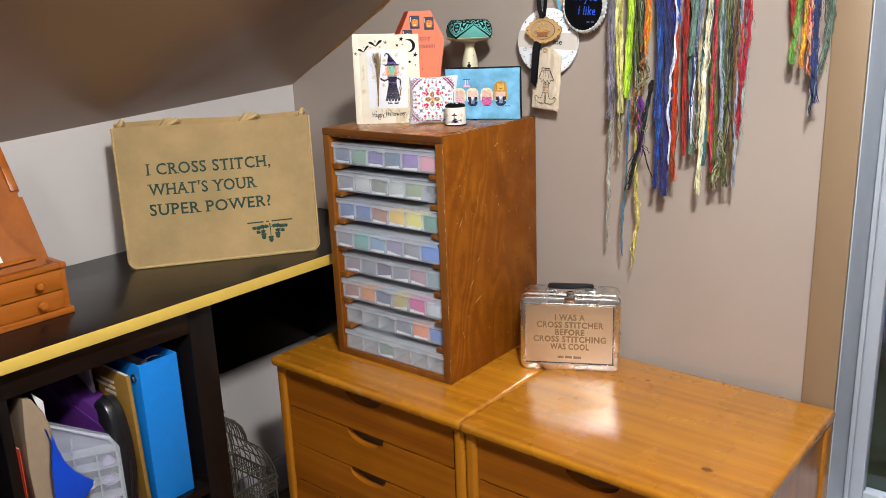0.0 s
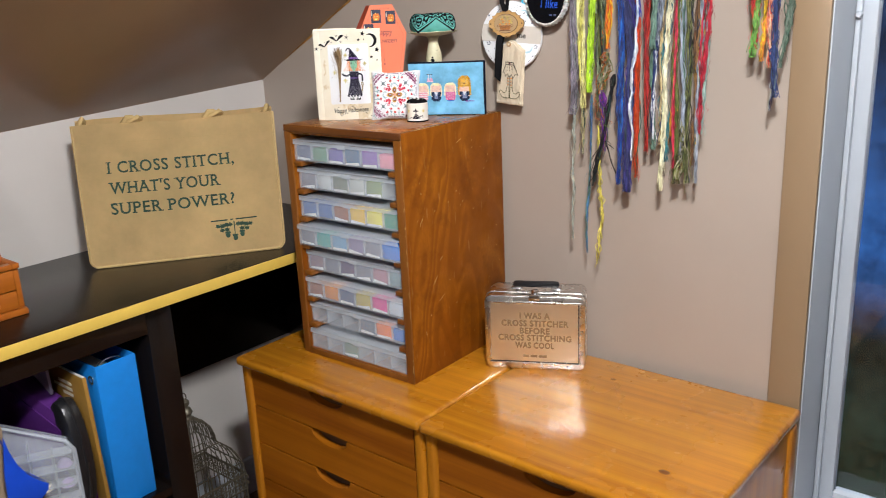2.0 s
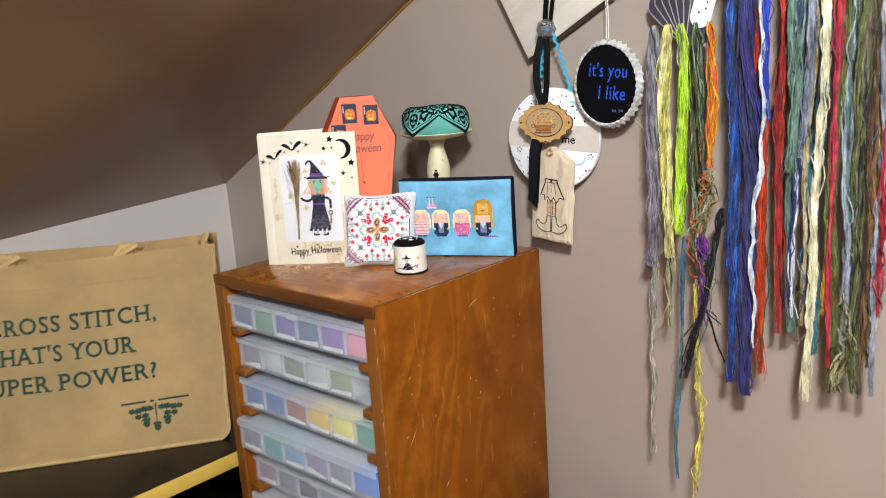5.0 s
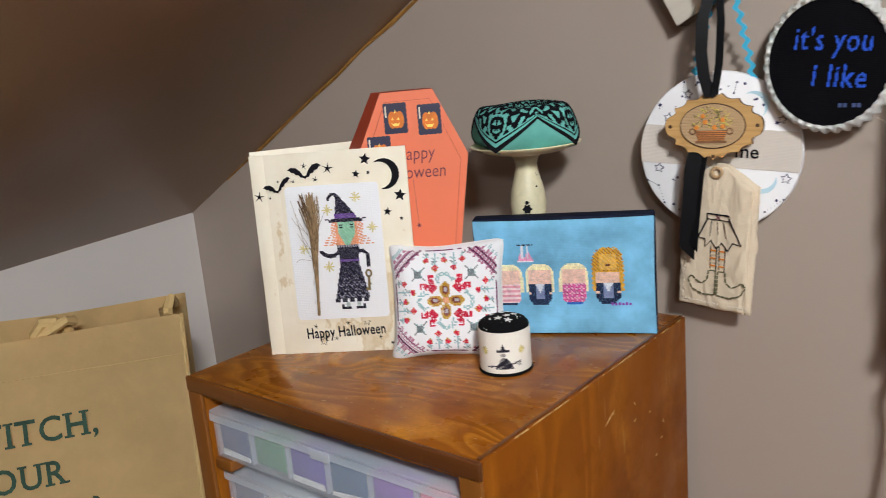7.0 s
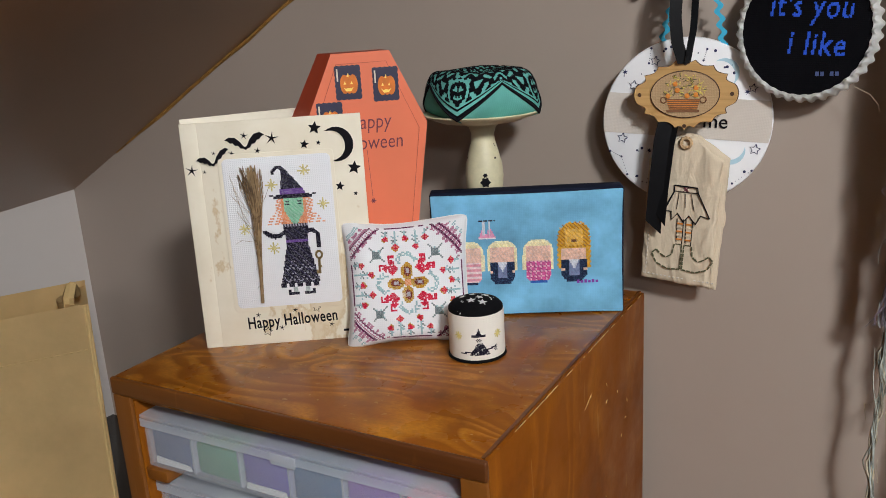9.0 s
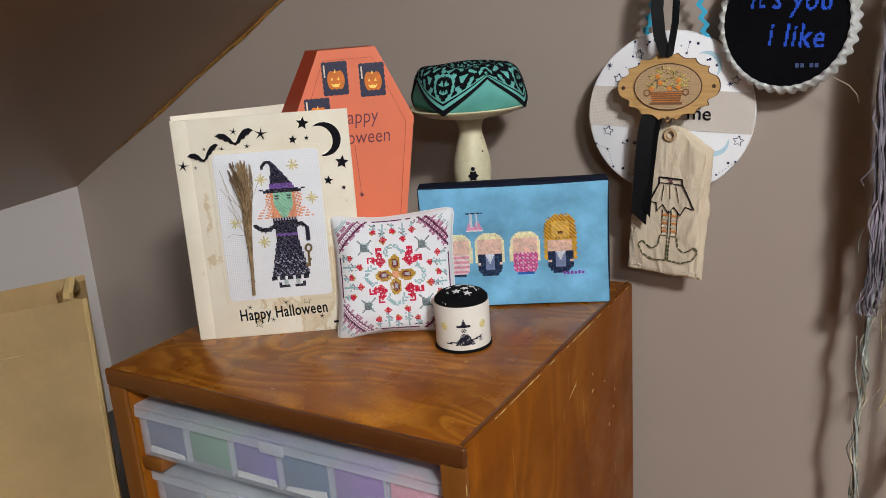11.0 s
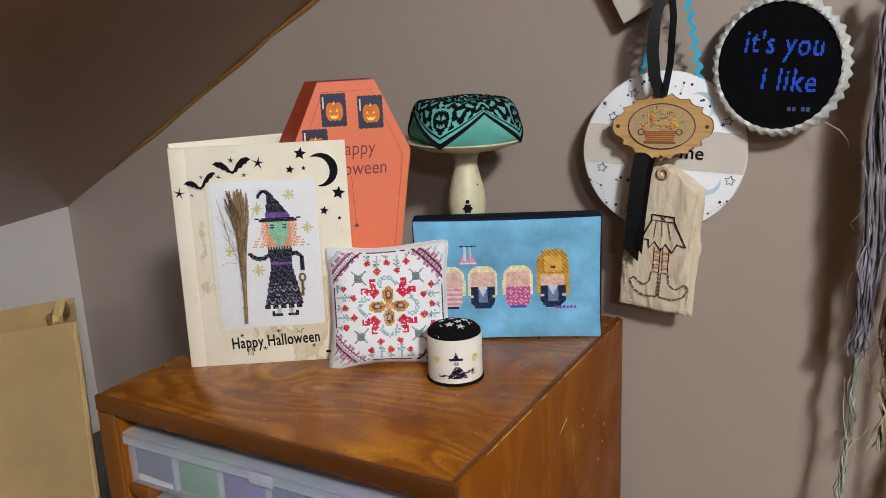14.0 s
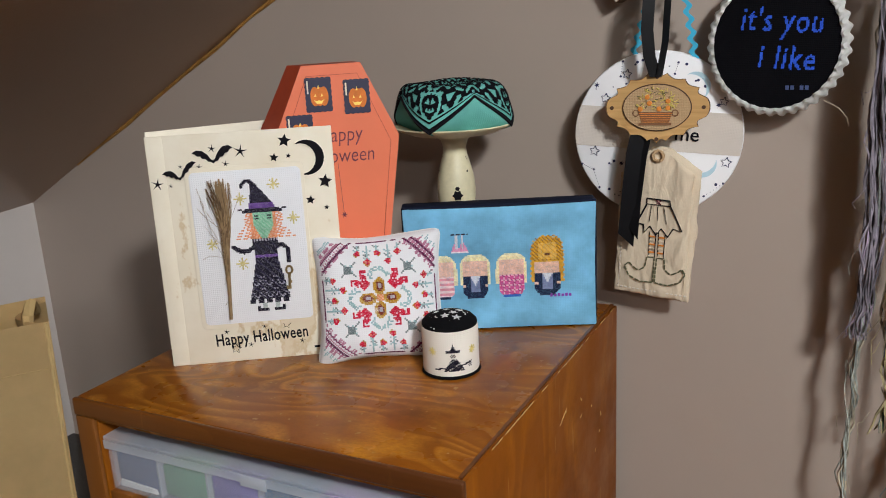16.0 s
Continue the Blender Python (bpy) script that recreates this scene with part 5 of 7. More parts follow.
def coffin_box():
    c = thing("coffin_box", facing(-1.1848, 1.3903, TOP, 39.9) @ Matrix.Diagonal((0.981, 1.0, 1.0, 1)), "coral paper coffin box with pumpkin stamps and a greeting", "gift box")
    H, m = 0.2245, 0.0236
    rim = [(0.0005, H + 0.0022), (0.0466, H + 0.0026), (0.0738, H - 0.0550), (0.0480, 0.0), (-0.0015, 0.0), (-0.0268, H - 0.0560)]
    front = part("front_panel", prism(rim, 0.0012), coral_card, c)
    back = [(m + (x - m) * 1.12 - 0.007, z) for x, z in rim]
    bm = bmesh.new()
    a = [bm.verts.new((x, 0.0013, z)) for x, z in rim]
    b = [bm.verts.new((x, 0.024, z)) for x, z in back]
    for k in range(6):
        q = (k + 1) % 6
        bm.faces.new((a[k], a[q], b[q], b[k]))
    bm.faces.new(b)
    bmesh.ops.recalc_face_normals(bm, faces=bm.faces)
    part("box_rim", bm, coral_dark, c, "darker red card sides")
    inner = [(m + (x - m) * 0.86, H * 0.5 + (z - H * 0.5) * 0.93) for x, z in rim]
    part("score_line", tube([(x, -0.0002, z) for x, z in inner + inner[:1]], 0.00022, 4), coral_dark, front)
    for sx, sz in ((0.0122, H - 0.0200), (0.0420, H - 0.0230), (-0.0044, H - 0.0475)):
        outline = []
        for k in range(11):
            outline.append((sx - 0.0100 + 0.0020 * k, sz - 0.0128 - (0.0005 if k % 2 else 0)))
        for k in range(13):
            outline.append((sx + 0.0100 + (0.0005 if k % 2 else 0), sz - 0.0128 + 0.00213 * k))
        for k in range(11):
            outline.append((sx + 0.0100 - 0.0020 * k, sz + 0.0128 + (0.0005 if k % 2 else 0)))
        for k in range(13):
            outline.append((sx - 0.0100 - (0.0005 if k % 2 else 0), sz + 0.0128 - 0.00213 * k))
        seen = []
        for p in outline:
            if not seen or (abs(p[0] - seen[-1][0]) + abs(p[1] - seen[-1][1])) > 1e-5:
                seen.append(p)
        if abs(seen[0][0] - seen[-1][0]) + abs(seen[0][1] - seen[-1][1]) < 1e-5:
            seen.pop()
        st = part("stamp", flat(seen, -0.0001), stamp_navy, front, "navy stamp with a pumpkin")
        part("pumpkin", joined(*[flat(oval(sx + 0.0006 + dx, sz - 0.0012, 0.0036, 0.0074, 16), -0.0006 - 0.0001 * n) for n, dx in enumerate((-0.0034, 0.0034, 0.0))]), pumpkin_mat, st)
        part("pumpkin_glow", joined(flat([(sx - 0.0036, sz - 0.0012), (sx - 0.0016, sz - 0.0012), (sx - 0.0026, sz + 0.0010)], -0.0013), flat([(sx + 0.0016, sz - 0.0012), (sx + 0.0036, sz - 0.0012), (sx + 0.0026, sz + 0.0010)], -0.0013),
                                    flat([(sx - 0.0040, sz - 0.0036), (sx - 0.002, sz - 0.0046), (sx, sz - 0.0040), (sx + 0.002, sz - 0.0046), (sx + 0.0040, sz - 0.0036), (sx + 0.002, sz - 0.0066), (sx - 0.002, sz - 0.0066)], -0.0013)), pumpkin_lit, st)
        part("pumpkin_stalk", flat([(sx - 0.0008, sz + 0.0046), (sx + 0.0008, sz + 0.0046), (sx + 0.0004, sz + 0.0076)], -0.0010), pumpkin_lit, st)
        part("stamp_bar", flat([(sx - 0.0088, sz + 0.0012), (sx - 0.0076, sz + 0.0012), (sx - 0.0076, sz + 0.0108), (sx - 0.0088, sz + 0.0108)], -0.0006), ivory_print, st)
    for text, z, wide in (("Happy", H - 0.0568, 0.0350), ("Halloween", H - 0.0732, 0.0570)):
        bm = words(text, 0.0165, 0.0002, "LEFT", 1.0, -0.0001, 0.12)
        xs = [v.co.x for v in bm.verts]
        k = wide / (max(xs) - min(xs))
        part("lettering", moved(bm, Matrix.Translation(((0.0445 if text == "Happy" else 0.0525) - wide - min(xs) * k, -0.0004, z)) @ Matrix.Diagonal((k, 1, 1, 1))), plum_ink, front, "plum lettered greeting")
    part("spider_thread", tube([(0.0229, -0.0003, H - 0.074), (0.0246, -0.0003, H - 0.114)], 0.0002, 4), plum_ink, front)
    part("spider", flat(star(0.0247, H - 0.1155, 0.0026, 6, 0.4, 0), -0.0002), plum_ink, front)


coffin_box()

PUFF = 0.1075


def pillow_point(u, v, side=1.0):
    """Place on the little cushion at (u, v): full middle, hollow edges, blunt corners; side -1 gives its back."""
    a, b = 2 * u / PUFF - 1, 2 * v / PUFF - 1
    k = max(0.0, (1 - abs(a) ** 5.0)) ** 0.5 * max(0.0, (1 - abs(b) ** 5.0)) ** 0.5
    corner = (1 + min(abs(a), abs(b)) ** 10 / max(0.01, abs(a), abs(b)) ** 10 * max(abs(a), abs(b)) ** 6) ** -0.10
    x = a * corner * (1 - 0.135 * (1 - b * b) * a * a + 0.012 * math.sin(5 * b + 1.3) * abs(a) ** 3)
    z = b * corner * (1 - 0.130 * (1 - a * a) * b * b + 0.012 * math.sin(4.4 * a) * abs(b) ** 3)
    pucker = 0.0006 * math.sin(31 * (a + 0.2 * b)) * abs(b) ** 6 + 0.0006 * math.sin(29 * (b - 0.2 * a)) * abs(a) ** 6
    sag = (0.0008 * math.sin(9 * a + 4 * b) + 0.0006 * math.sin(13 * b - 5 * a)) * k + pucker
    return ((x + 1) * PUFF / 2, 0.018 - side * (0.0160 * k + sag), (z + 1) * PUFF / 2)


ROSE_T, PINK_T, RED_T, TEAL_T, GREY_T, OCHRE, BROWN_T = (0.12, 0.02, 0.07), (0.42, 0.18, 0.27), (0.58, 0.020, 0.055), (0.30, 0.46, 0.48), (0.17, 0.21, 0.22), (0.46, 0.26, 0.035), (0.20, 0.045, 0.03)


def quilt_rule(u, v, i, j):
    a, b = (2 * u / PUFF - 1) * 1.07, (2 * v / PUFF - 1) * 1.07
    x, y = max(abs(a), abs(b)), min(abs(a), abs(b))
    s = x + y
    if x > 0.985:
        return None
    # corner bands: two dark diagonal lines with open hatching between, mauve steps on both sides, sprigs in the tips
    if s > 1.27:
        if abs(s - 1.385) < 0.021 or abs(s - 1.515) < 0.021:
            return ROSE_T if x < 0.965 else None
        if 1.40 < s < 1.49 and x < 0.955:
            return PINK_T if (i + j) % 3 == 0 or (i - j) % 4 == 0 else None
        if 1.52 < s < 1.69 and x < 0.955:
            step = 1.685 - 0.085 * (int((x - y) * 11) % 2)
            return PINK_T if s < step and (i * 3 + j) % 4 else None
        if 1.27 < s < 1.37 and x < 0.93:
            step = 1.275 + 0.07 * (int((x - y) * 11) % 2)
            return PINK_T if s > step and (i * 3 + j) % 4 else None
        for cx, cy in ((0.925, 0.80), (0.85, 0.92)):
            if max(abs(x - cx), abs(y - cy)) < 0.062 and (i * 2 + j) % 3 != 1 and (i + j) % 2:
                return TEAL_T
        return None
    if 0.945 < x < 0.975 and y < 0.45:
        return ROSE_T
    # flower heads along each side, on stems with little leaves
    for fx, fy in ((0.745, 0.0), (0.745, 0.315), (0.585, 0.158)):
        r1, r2 = abs(x - fx), abs(y - fy)
        if r1 + r2 < 0.058 or (r2 < 0.040 and r1 < 0.034):
            return CORAL if r1 < 0.014 and 0.020 < r2 < 0.04 else RED_T
        if 0.048 < r1 + r2 < 0.078 and r2 < 0.05 and x < fx and (i + j) % 2:
            return OCHRE
        if fx < x < 0.91 and r2 < 0.012:
            return TEAL_T
        for q in (0.09, 0.15, 0.21):
            if 0 < x - fx - q + 0.05 < 0.05 and abs(r2 - (x - fx - q + 0.055)) < 0.015 and fx + q < 0.94 and (i + j) % 3:
                return GREY_T if q == 0.15 else TEAL_T
    # grey stars on the diagonals
    r1, r2 = abs(x - 0.475), abs(y - 0.475)
    if max(r1, r2) < 0.135:
        if max(r1, r2) < 0.062 and (max(r1, r2) > 0.030 or (i + j) % 2):
            return GREY_T
        if abs(r1 - r2) < 0.012 and max(r1, r2) < 0.125:
            return GREY_T
        if max(r1, r2) < 0.078 and max(r1, r2) > 0.060 and (i + j) % 3 == 0:
            return TEAL_T
    # red trefoils
    body = abs(x - 0.235) + abs(y - 0.225) < 0.092
    arm = abs(x - 0.330) + abs(y - 0.240) < 0.064 or (abs(x - 0.425) < 0.016 and abs(y - 0.245) < 0.05) or (abs(x - 0.40) < 0.05 and abs(y - 0.29) < 0.014)
    if body or arm:
        return None if (abs(x - 0.300) < 0.013 and abs(y - 0.225) < 0.014) or (abs(x - 0.245) < 0.012 and abs(y - 0.245) < 0.012) else RED_T
    # gold petals along the axes, brown rings and pale hearts inside
    e = ((x - 0.185) / 0.135) ** 2 + (y / 0.092) ** 2
    if e < 0.10:
        return PEARL
    if e < 0.36:
        return BROWN_T
    if e < 1.0:
        return OCHRE if (i + j) % 7 else (0.60, 0.42, 0.12)
    if x < 0.055:
        return CORAL if (i + j) % 2 else PEACH
    # teal sprays round the petals' tips
    ring = math.hypot(x - 0.335, y)
    if x > 0.30 and abs(ring - 0.118) < 0.017 and (i + j) % 4:
        return TEAL_T
    if x > 0.36 and abs(ring - 0.158) < 0.015 and (i + j) % 3:
        return TEAL_T
    return None


def stitched_pillow():
    p = thing("pillow", facing(-1.1612, 1.3425, TOP - 0.0012, 33.2, 14.6), "small white cushion with red and teal cross stitching", "cushion")
    for front in (True, False):
        bm = bmesh.new()
        n = 26
        grid = []
        for j in range(n + 1):
            row = []
            for i in range(n + 1):
                u, v = PUFF * (0.5 - 0.5 * math.cos(math.pi * i / n)), PUFF * (0.5 - 0.5 * math.cos(math.pi * j / n))
                row.append(bm.verts.new(pillow_point(u, v, 1.0 if front else -0.9)))
            grid.append(row)
        for j in range(n):
            for i in range(n):
                bm.faces.new((grid[j][i], grid[j][i + 1], grid[j + 1][i + 1], grid[j + 1][i]))
        if not front:
            bmesh.ops.reverse_faces(bm, faces=bm.faces)
        part("front_cloth" if front else "back_cloth", bm, aida, p, angle=80)
    rim = [pillow_point(PUFF * x, PUFF * z) for x, z in [(k / 20, 0) for k in range(20)] + [(1, k / 20) for k in range(20)] + [(1 - k / 20, 1) for k in range(20)] + [(0, 1 - k / 20) for k in range(21)]]
    part("seam", tube(rim, 0.0007, 6), white_thread, p, "white overcast seam")
    cross_stitch(p, quilt_rule, 0.0015, PUFF - 0.0015, 0.0015, PUFF - 0.0015, PUFF / 86, lambda u, v: pillow_point(u, v), "fine coloured cross stitches")


stitched_pillow()

sky_cloth = cloth("hand_dyed_blue_cloth", (0.17, 0.42, 0.62), 4400, 0.85, 0.34, 0.15, 24, 0.05)
navy_edge = plain("navy_canvas_edge", (0.010, 0.013, 0.028), 0.8, wear=0.2, spec=0.06)
violet_ink = plain("violet_thread", (0.22, 0.04, 0.35), 0.7)


def doll_rule(u, v, i, j):
    """Four plain rounded doll shapes in a row and a little hanging toy."""
    dark, cream = (0.02, 0.03, 0.07), (0.82, 0.76, 0.50)
    for k, (cx, hair, body, hood) in enumerate(((0.0306, (0.80, 0.68, 0.40), (0.72, 0.30, 0.36), None), (0.0585, (0.80, 0.72, 0.40), dark, None), (0.0887, (0.80, 0.70, 0.40), (0.62, 0.10, 0.30), None), (0.1184, (0.66, 0.36, 0.04), dark, True))):
        x, z = u - cx, v - 0.0300
        if 0.0008 < z <= 0.0178 and abs(x) < 0.0106 - 0.0035 * max(0, 0.005 - z) / 0.005:
            if k in (1, 3):
                if abs(x) < 0.0042 and z > 0.0045:
                    return (0.62, 0.64, 0.70) if abs(x) < 0.0042 * (z - 0.0100) / 0.0078 else (0.20, 0.24, 0.40)
                if 0.0080 < abs(x) and 0.0085 < z < 0.0108:
                    return (0.74, 0.52, 0.40)
            if k == 0 and j % 4 < 2:
                return (0.80, 0.62, 0.62)
            if k == 2 and (i % 4 == 0 or j % 4 == 0):
                return (0.80, 0.46, 0.56) if (i + j) % 3 else (0.30, 0.04, 0.16)
            return body
        if -0.0014 < z <= 0.0008 and abs(x) < 0.0068:
            return dark if k != 2 else (0.03, 0.12, 0.46)
        top = 0.0508 if hood else 0.0368
        if 0.0110 < z < top:
            wide = 0.0136 if hood else 0.0129
            e = abs(x / wide) ** 3.0 + abs(max(0.0, z - top + 0.014) / 0.014) ** 2.2 + (0.22 if hood and (i // 2 + j // 2) % 2 else 0.0)
            if e < 1:
                if abs(x) < 0.0102 and 0.0178 < z < (0.0278 if hood else 0.0315):
                    return (0.76, 0.50, 0.40)
                if hood:
                    if 0.0335 < z < 0.0358 and abs(x) < 0.0022:
                        return (0.16, 0.06, 0.02)
                    if 0.0300 < z < 0.0440 and abs(x) < 0.0078:
                        return (0.72, 0.44, 0.10) if (i + j) % 4 else (0.60, 0.32, 0.05)
                    return (0.30, 0.13, 0.02) if (i + j) % 3 == 0 and z > 0.029 else hair
                return cream if (i + j) % 3 == 0 or e > 0.7 else hair
    if 0.0386 < u < 0.0541 and 0.0834 < v < 0.0846 and i % 4:
        return INK
    if 0.0720 < v < 0.0834 and (abs(u - 0.0440) < 0.0006 or abs(u - 0.0490) < 0.0006):
        return (0.6, 0.62, 0.66)
    if 0.0685 < v < 0.0770 and (abs(u - 0.0432) < 0.0040 * (0.0790 - v) / 0.010 or abs(u - 0.0492) < 0.0046 * (0.0790 - v) / 0.010):
        return (0.78, 0.72, 0.74) if v < 0.0698 else (0.74, 0.30, 0.46)
    return None


def stitched_canvas():
    c = thing("stitched_canvas", facing(-1.1341, 1.4394, TOP, 27.1), "blue stitched canvas block with four little doll shapes", "canvas")
    w, h, d = 0.1600, 0.1085, 0.020
    block = part("block", box(0, w, 0.0016, d, 0, h, 0.002), navy_edge, c)
    # the cloth bows in a little between its folded corners
    bm = box(0.0006, w - 0.0008, -0.0010, 0.0014, 0.0004, h - 0.0014, 0.0012, 2)
    bmesh.ops.subdivide_edges(bm, edges=[e for e in bm.edges if e.calc_length() > 0.05], cuts=11, use_grid_fill=True)
    for q in bm.verts:
        a, b = 2 * q.co.x / w - 1, 2 * q.co.z / h - 1
        q.co.x -= 0.0011 * a ** 3 * (1 - b * b)
        q.co.z -= 0.0012 * b ** 3 * (1 - a * a)
    part("front_cloth", bm, sky_cloth, c, "mottled sky-blue even-weave cloth")
    cross_stitch(block, doll_rule, 0.004, w - 0.004, 0.004, h - 0.004, 0.00108, lambda u, v: -0.0010, "coloured cross stitches")
    for k in range(6):
        part("signature_bar", box(0.1205 + k * 0.0031, 0.1226 + k * 0.0031, -0.0016, -0.0010, 0.0275, 0.0302 - 0.0006 * (k % 2)), violet_ink, block)


stitched_canvas()

cream_glaze = plain("cream_painted_wood", (0.66, 0.60, 0.40), 0.45, wear=0.14, scale=60)
black_cloth = cloth("black_cotton", (0.006, 0.006, 0.007), 4000, 0.9, 0.2, 0.3)


def pedestal():
    s = thing("pedestal_stand", pose(-1.1140, 1.5017, TOP), "cream painted wooden pedestal stand holding a pincushion", "stand")
    part("stem", lathe([(0, 0), (0.030, 0), (0.031, 0.006), (0.022, 0.012), (0.0125, 0.024), (0.0100, 0.05), (0.0108, 0.075), (0.0138, 0.092), (0.0162, 0.106), (0.0167, 0.114), (0.0158, 0.124), (0.0130, 0.135), (0.0104, 0.144), (0.0098, 0.150), (0.0115, 0.156), (0.0150, 0.1590), (0, 0.1592)], 32), cream_glaze, s)
    part("plate", lathe([(0, 0.1594), (0.018, 0.1594), (0.036, 0.1622), (0.0500, 0.1676), (0.0512, 0.1690), (0.0500, 0.1698), (0.036, 0.1658), (0.018, 0.1638), (0, 0.1634)], 48), cream_glaze, s, "shallow cream plate")
    random.seed(5)
    for k in range(16):
        a, z = random.uniform(0, 6.28), random.uniform(0.075, 0.150)
        r = 0.0120 + 0.0042 * math.sin(math.pi * (z - 0.06) / 0.09) if z < 0.14 else 0.0118
        part("paint_chip", moved(lathe([(0, 0), (random.uniform(0.0004, 0.0011), 0), (0, 0.0003)], 6), pose(r * math.cos(a), r * math.sin(a), z, 0, 90, math.degrees(a))), black_ink, s)
    a = radians(-60)
    for dz, r in ((0.1105, 0.0048), (0.1165, 0.0022)):
        part("painted_motif", moved(flat(star(0, 0, r, 6, 0.7, 0), 0), pose(0.0166 * math.cos(a), 0.0166 * math.sin(a), dz, 0, 0, math.degrees(a) + 90)), black_ink, s)


pedestal()

teal_cloth = cloth("teal_even_weave", (0.15, 0.47, 0.42), 3600, 0.85, 0.15, 0.2, 25, 0.05)


def biscornu():
    """Eight-sided pincushion of two offset squares; black stitching on its upper square."""
    p = thing("pincushion", pose(-1.1140, 1.5017, 1.2772, 0, 0, 50), "teal faceted pincushion with black stitching, on the pedestal", "pincushion")
    R, hz = 0.0485, 0.021

    def surface(a, q):
        """Point at angle a and fraction q from the crown (0) to the seam (1)."""
        zig = 0.0185 + hz * (2 * abs(((a / (math.pi / 2)) % 1) - 0.5) - 0.5) * 1.3
        r = R * q * (1 - 0.06 * math.cos(4 * a))
        z = zig + (0.0415 - zig) * (1 - q ** 11) - 0.006 * math.exp(-(q / 0.34) ** 2) + 0.0012 * math.sin(3 * a + 7 * q) * q * (1 - q ** 8)
        return r * math.cos(a), r * math.sin(a), z

    bm = bmesh.new()
    n, m = 64, 12
    crown = bm.verts.new(surface(0, 0))
    rings = [[bm.verts.new(surface(2 * math.pi * k / n, (s + 1) / m)) for k in range(n)] for s in range(m)]
    for k in range(n):
        bm.faces.new((crown, rings[0][k], rings[0][(k + 1) % n]))
    for a, b in zip(rings, rings[1:]):
        for k in range(n):
            q = (k + 1) % n
            bm.faces.new((a[k], b[k], b[q], a[q]))
    top = part("upper_cloth", bm, teal_cloth, p, angle=60)
    bm = bmesh.new()
    rings = []
    for s in range(7):
        q = s / 6
        ring = []
        for k in range(n):
            a = 2 * math.pi * k / n
            x, y, z = surface(a, 1)
            low = 0.0
            ring.append(bm.verts.new((x * (1 - 0.36 * q ** 1.8), y * (1 - 0.36 * q ** 1.8), z + (low - z) * q)))
        rings.append(ring)
    for a, b in zip(rings, rings[1:]):
        for k in range(n):
            q = (k + 1) % n
            bm.faces.new((a[k], b[k], b[q], a[q]))
    bm.faces.new(rings[-1][::-1])
    bmesh.ops.recalc_face_normals(bm, faces=bm.faces)
    part("lower_cloth", bm, teal_cloth, p, angle=60)
    part("seam", tube([surface(2 * math.pi * k / 96, 1.0) for k in range(97)], 0.0011, 5), black_ink, p, "black whip-stitched seam")
    # black stitches over the upper square, in rings from the seam up
    pitch = 0.0012
    qs, q = [], 1.0
    while q > 0.10:
        x0, y0, z0 = surface(0.4, q)
        x1, y1, z1 = surface(0.4, q - 0.004)
        step = math.dist((x0, y0, z0), (x1, y1, z1)) / 0.004
        q -= pitch / step
        qs.append((q + 0.5 * pitch / step, pitch / step))
    verts, faces = [], []
    for s, (q, dq) in enumerate(qs):
        count = 4 * max(3, int(2 * math.pi * R * max(q, 0.3) / pitch / 4))
        for c in range(count):
            a = 2 * math.pi * (c + 0.5) / count
            w = abs(((a / (math.pi / 2)) % 1) - 0.5) * (math.pi / 2) * R / pitch
            curl = math.sin(0.72 * s + 1.9 * math.sin(0.50 * w + 0.7)) + 0.7 * math.sin(0.85 * w - 1.5 * math.cos(0.43 * s))
            ball = math.hypot(w, (s - 12) * 1.05)
            face = (s - 12 in (1, 2, 3) and 1.0 < w < 4.4 - 0.8 * (s - 12)) or (s - 12 == -2 and w < 4.2 and int(w) % 2 == 0) or (s - 12 == -3 and w < 3.6)
            on = s < 2 or s == 4 or (ball < 6.4 and not face) or (ball > 8.2 and s > 5 and curl > -0.35)
            if not on:
                continue
            k, da = len(verts), math.pi / count
            for ka, kq in ((-1, 0.5), (1, 0.5), (1, -0.5), (-1, -0.5)):
                x, y, z = surface(a + ka * da, min(1.0, q + kq * dq))
                verts.append((x * 1.006, y * 1.006, z + 0.0003))
            x, y, z = surface(a, q)
            verts.append((x * 1.012, y * 1.012, z + 0.0006))
            faces += [(k, k + 1, k + 4), (k + 1, k + 2, k + 4), (k + 2, k + 3, k + 4), (k + 3, k, k + 4)]
    data = bpy.data.meshes.new("stitching")
    data.from_pydata(verts, [], faces)
    data.materials.append(yarn((0.006, 0.007, 0.009)))
    st = new("stitching", data)
    st.parent = top
    tagged(st, "black cross stitches", kind="stuff")


biscornu()


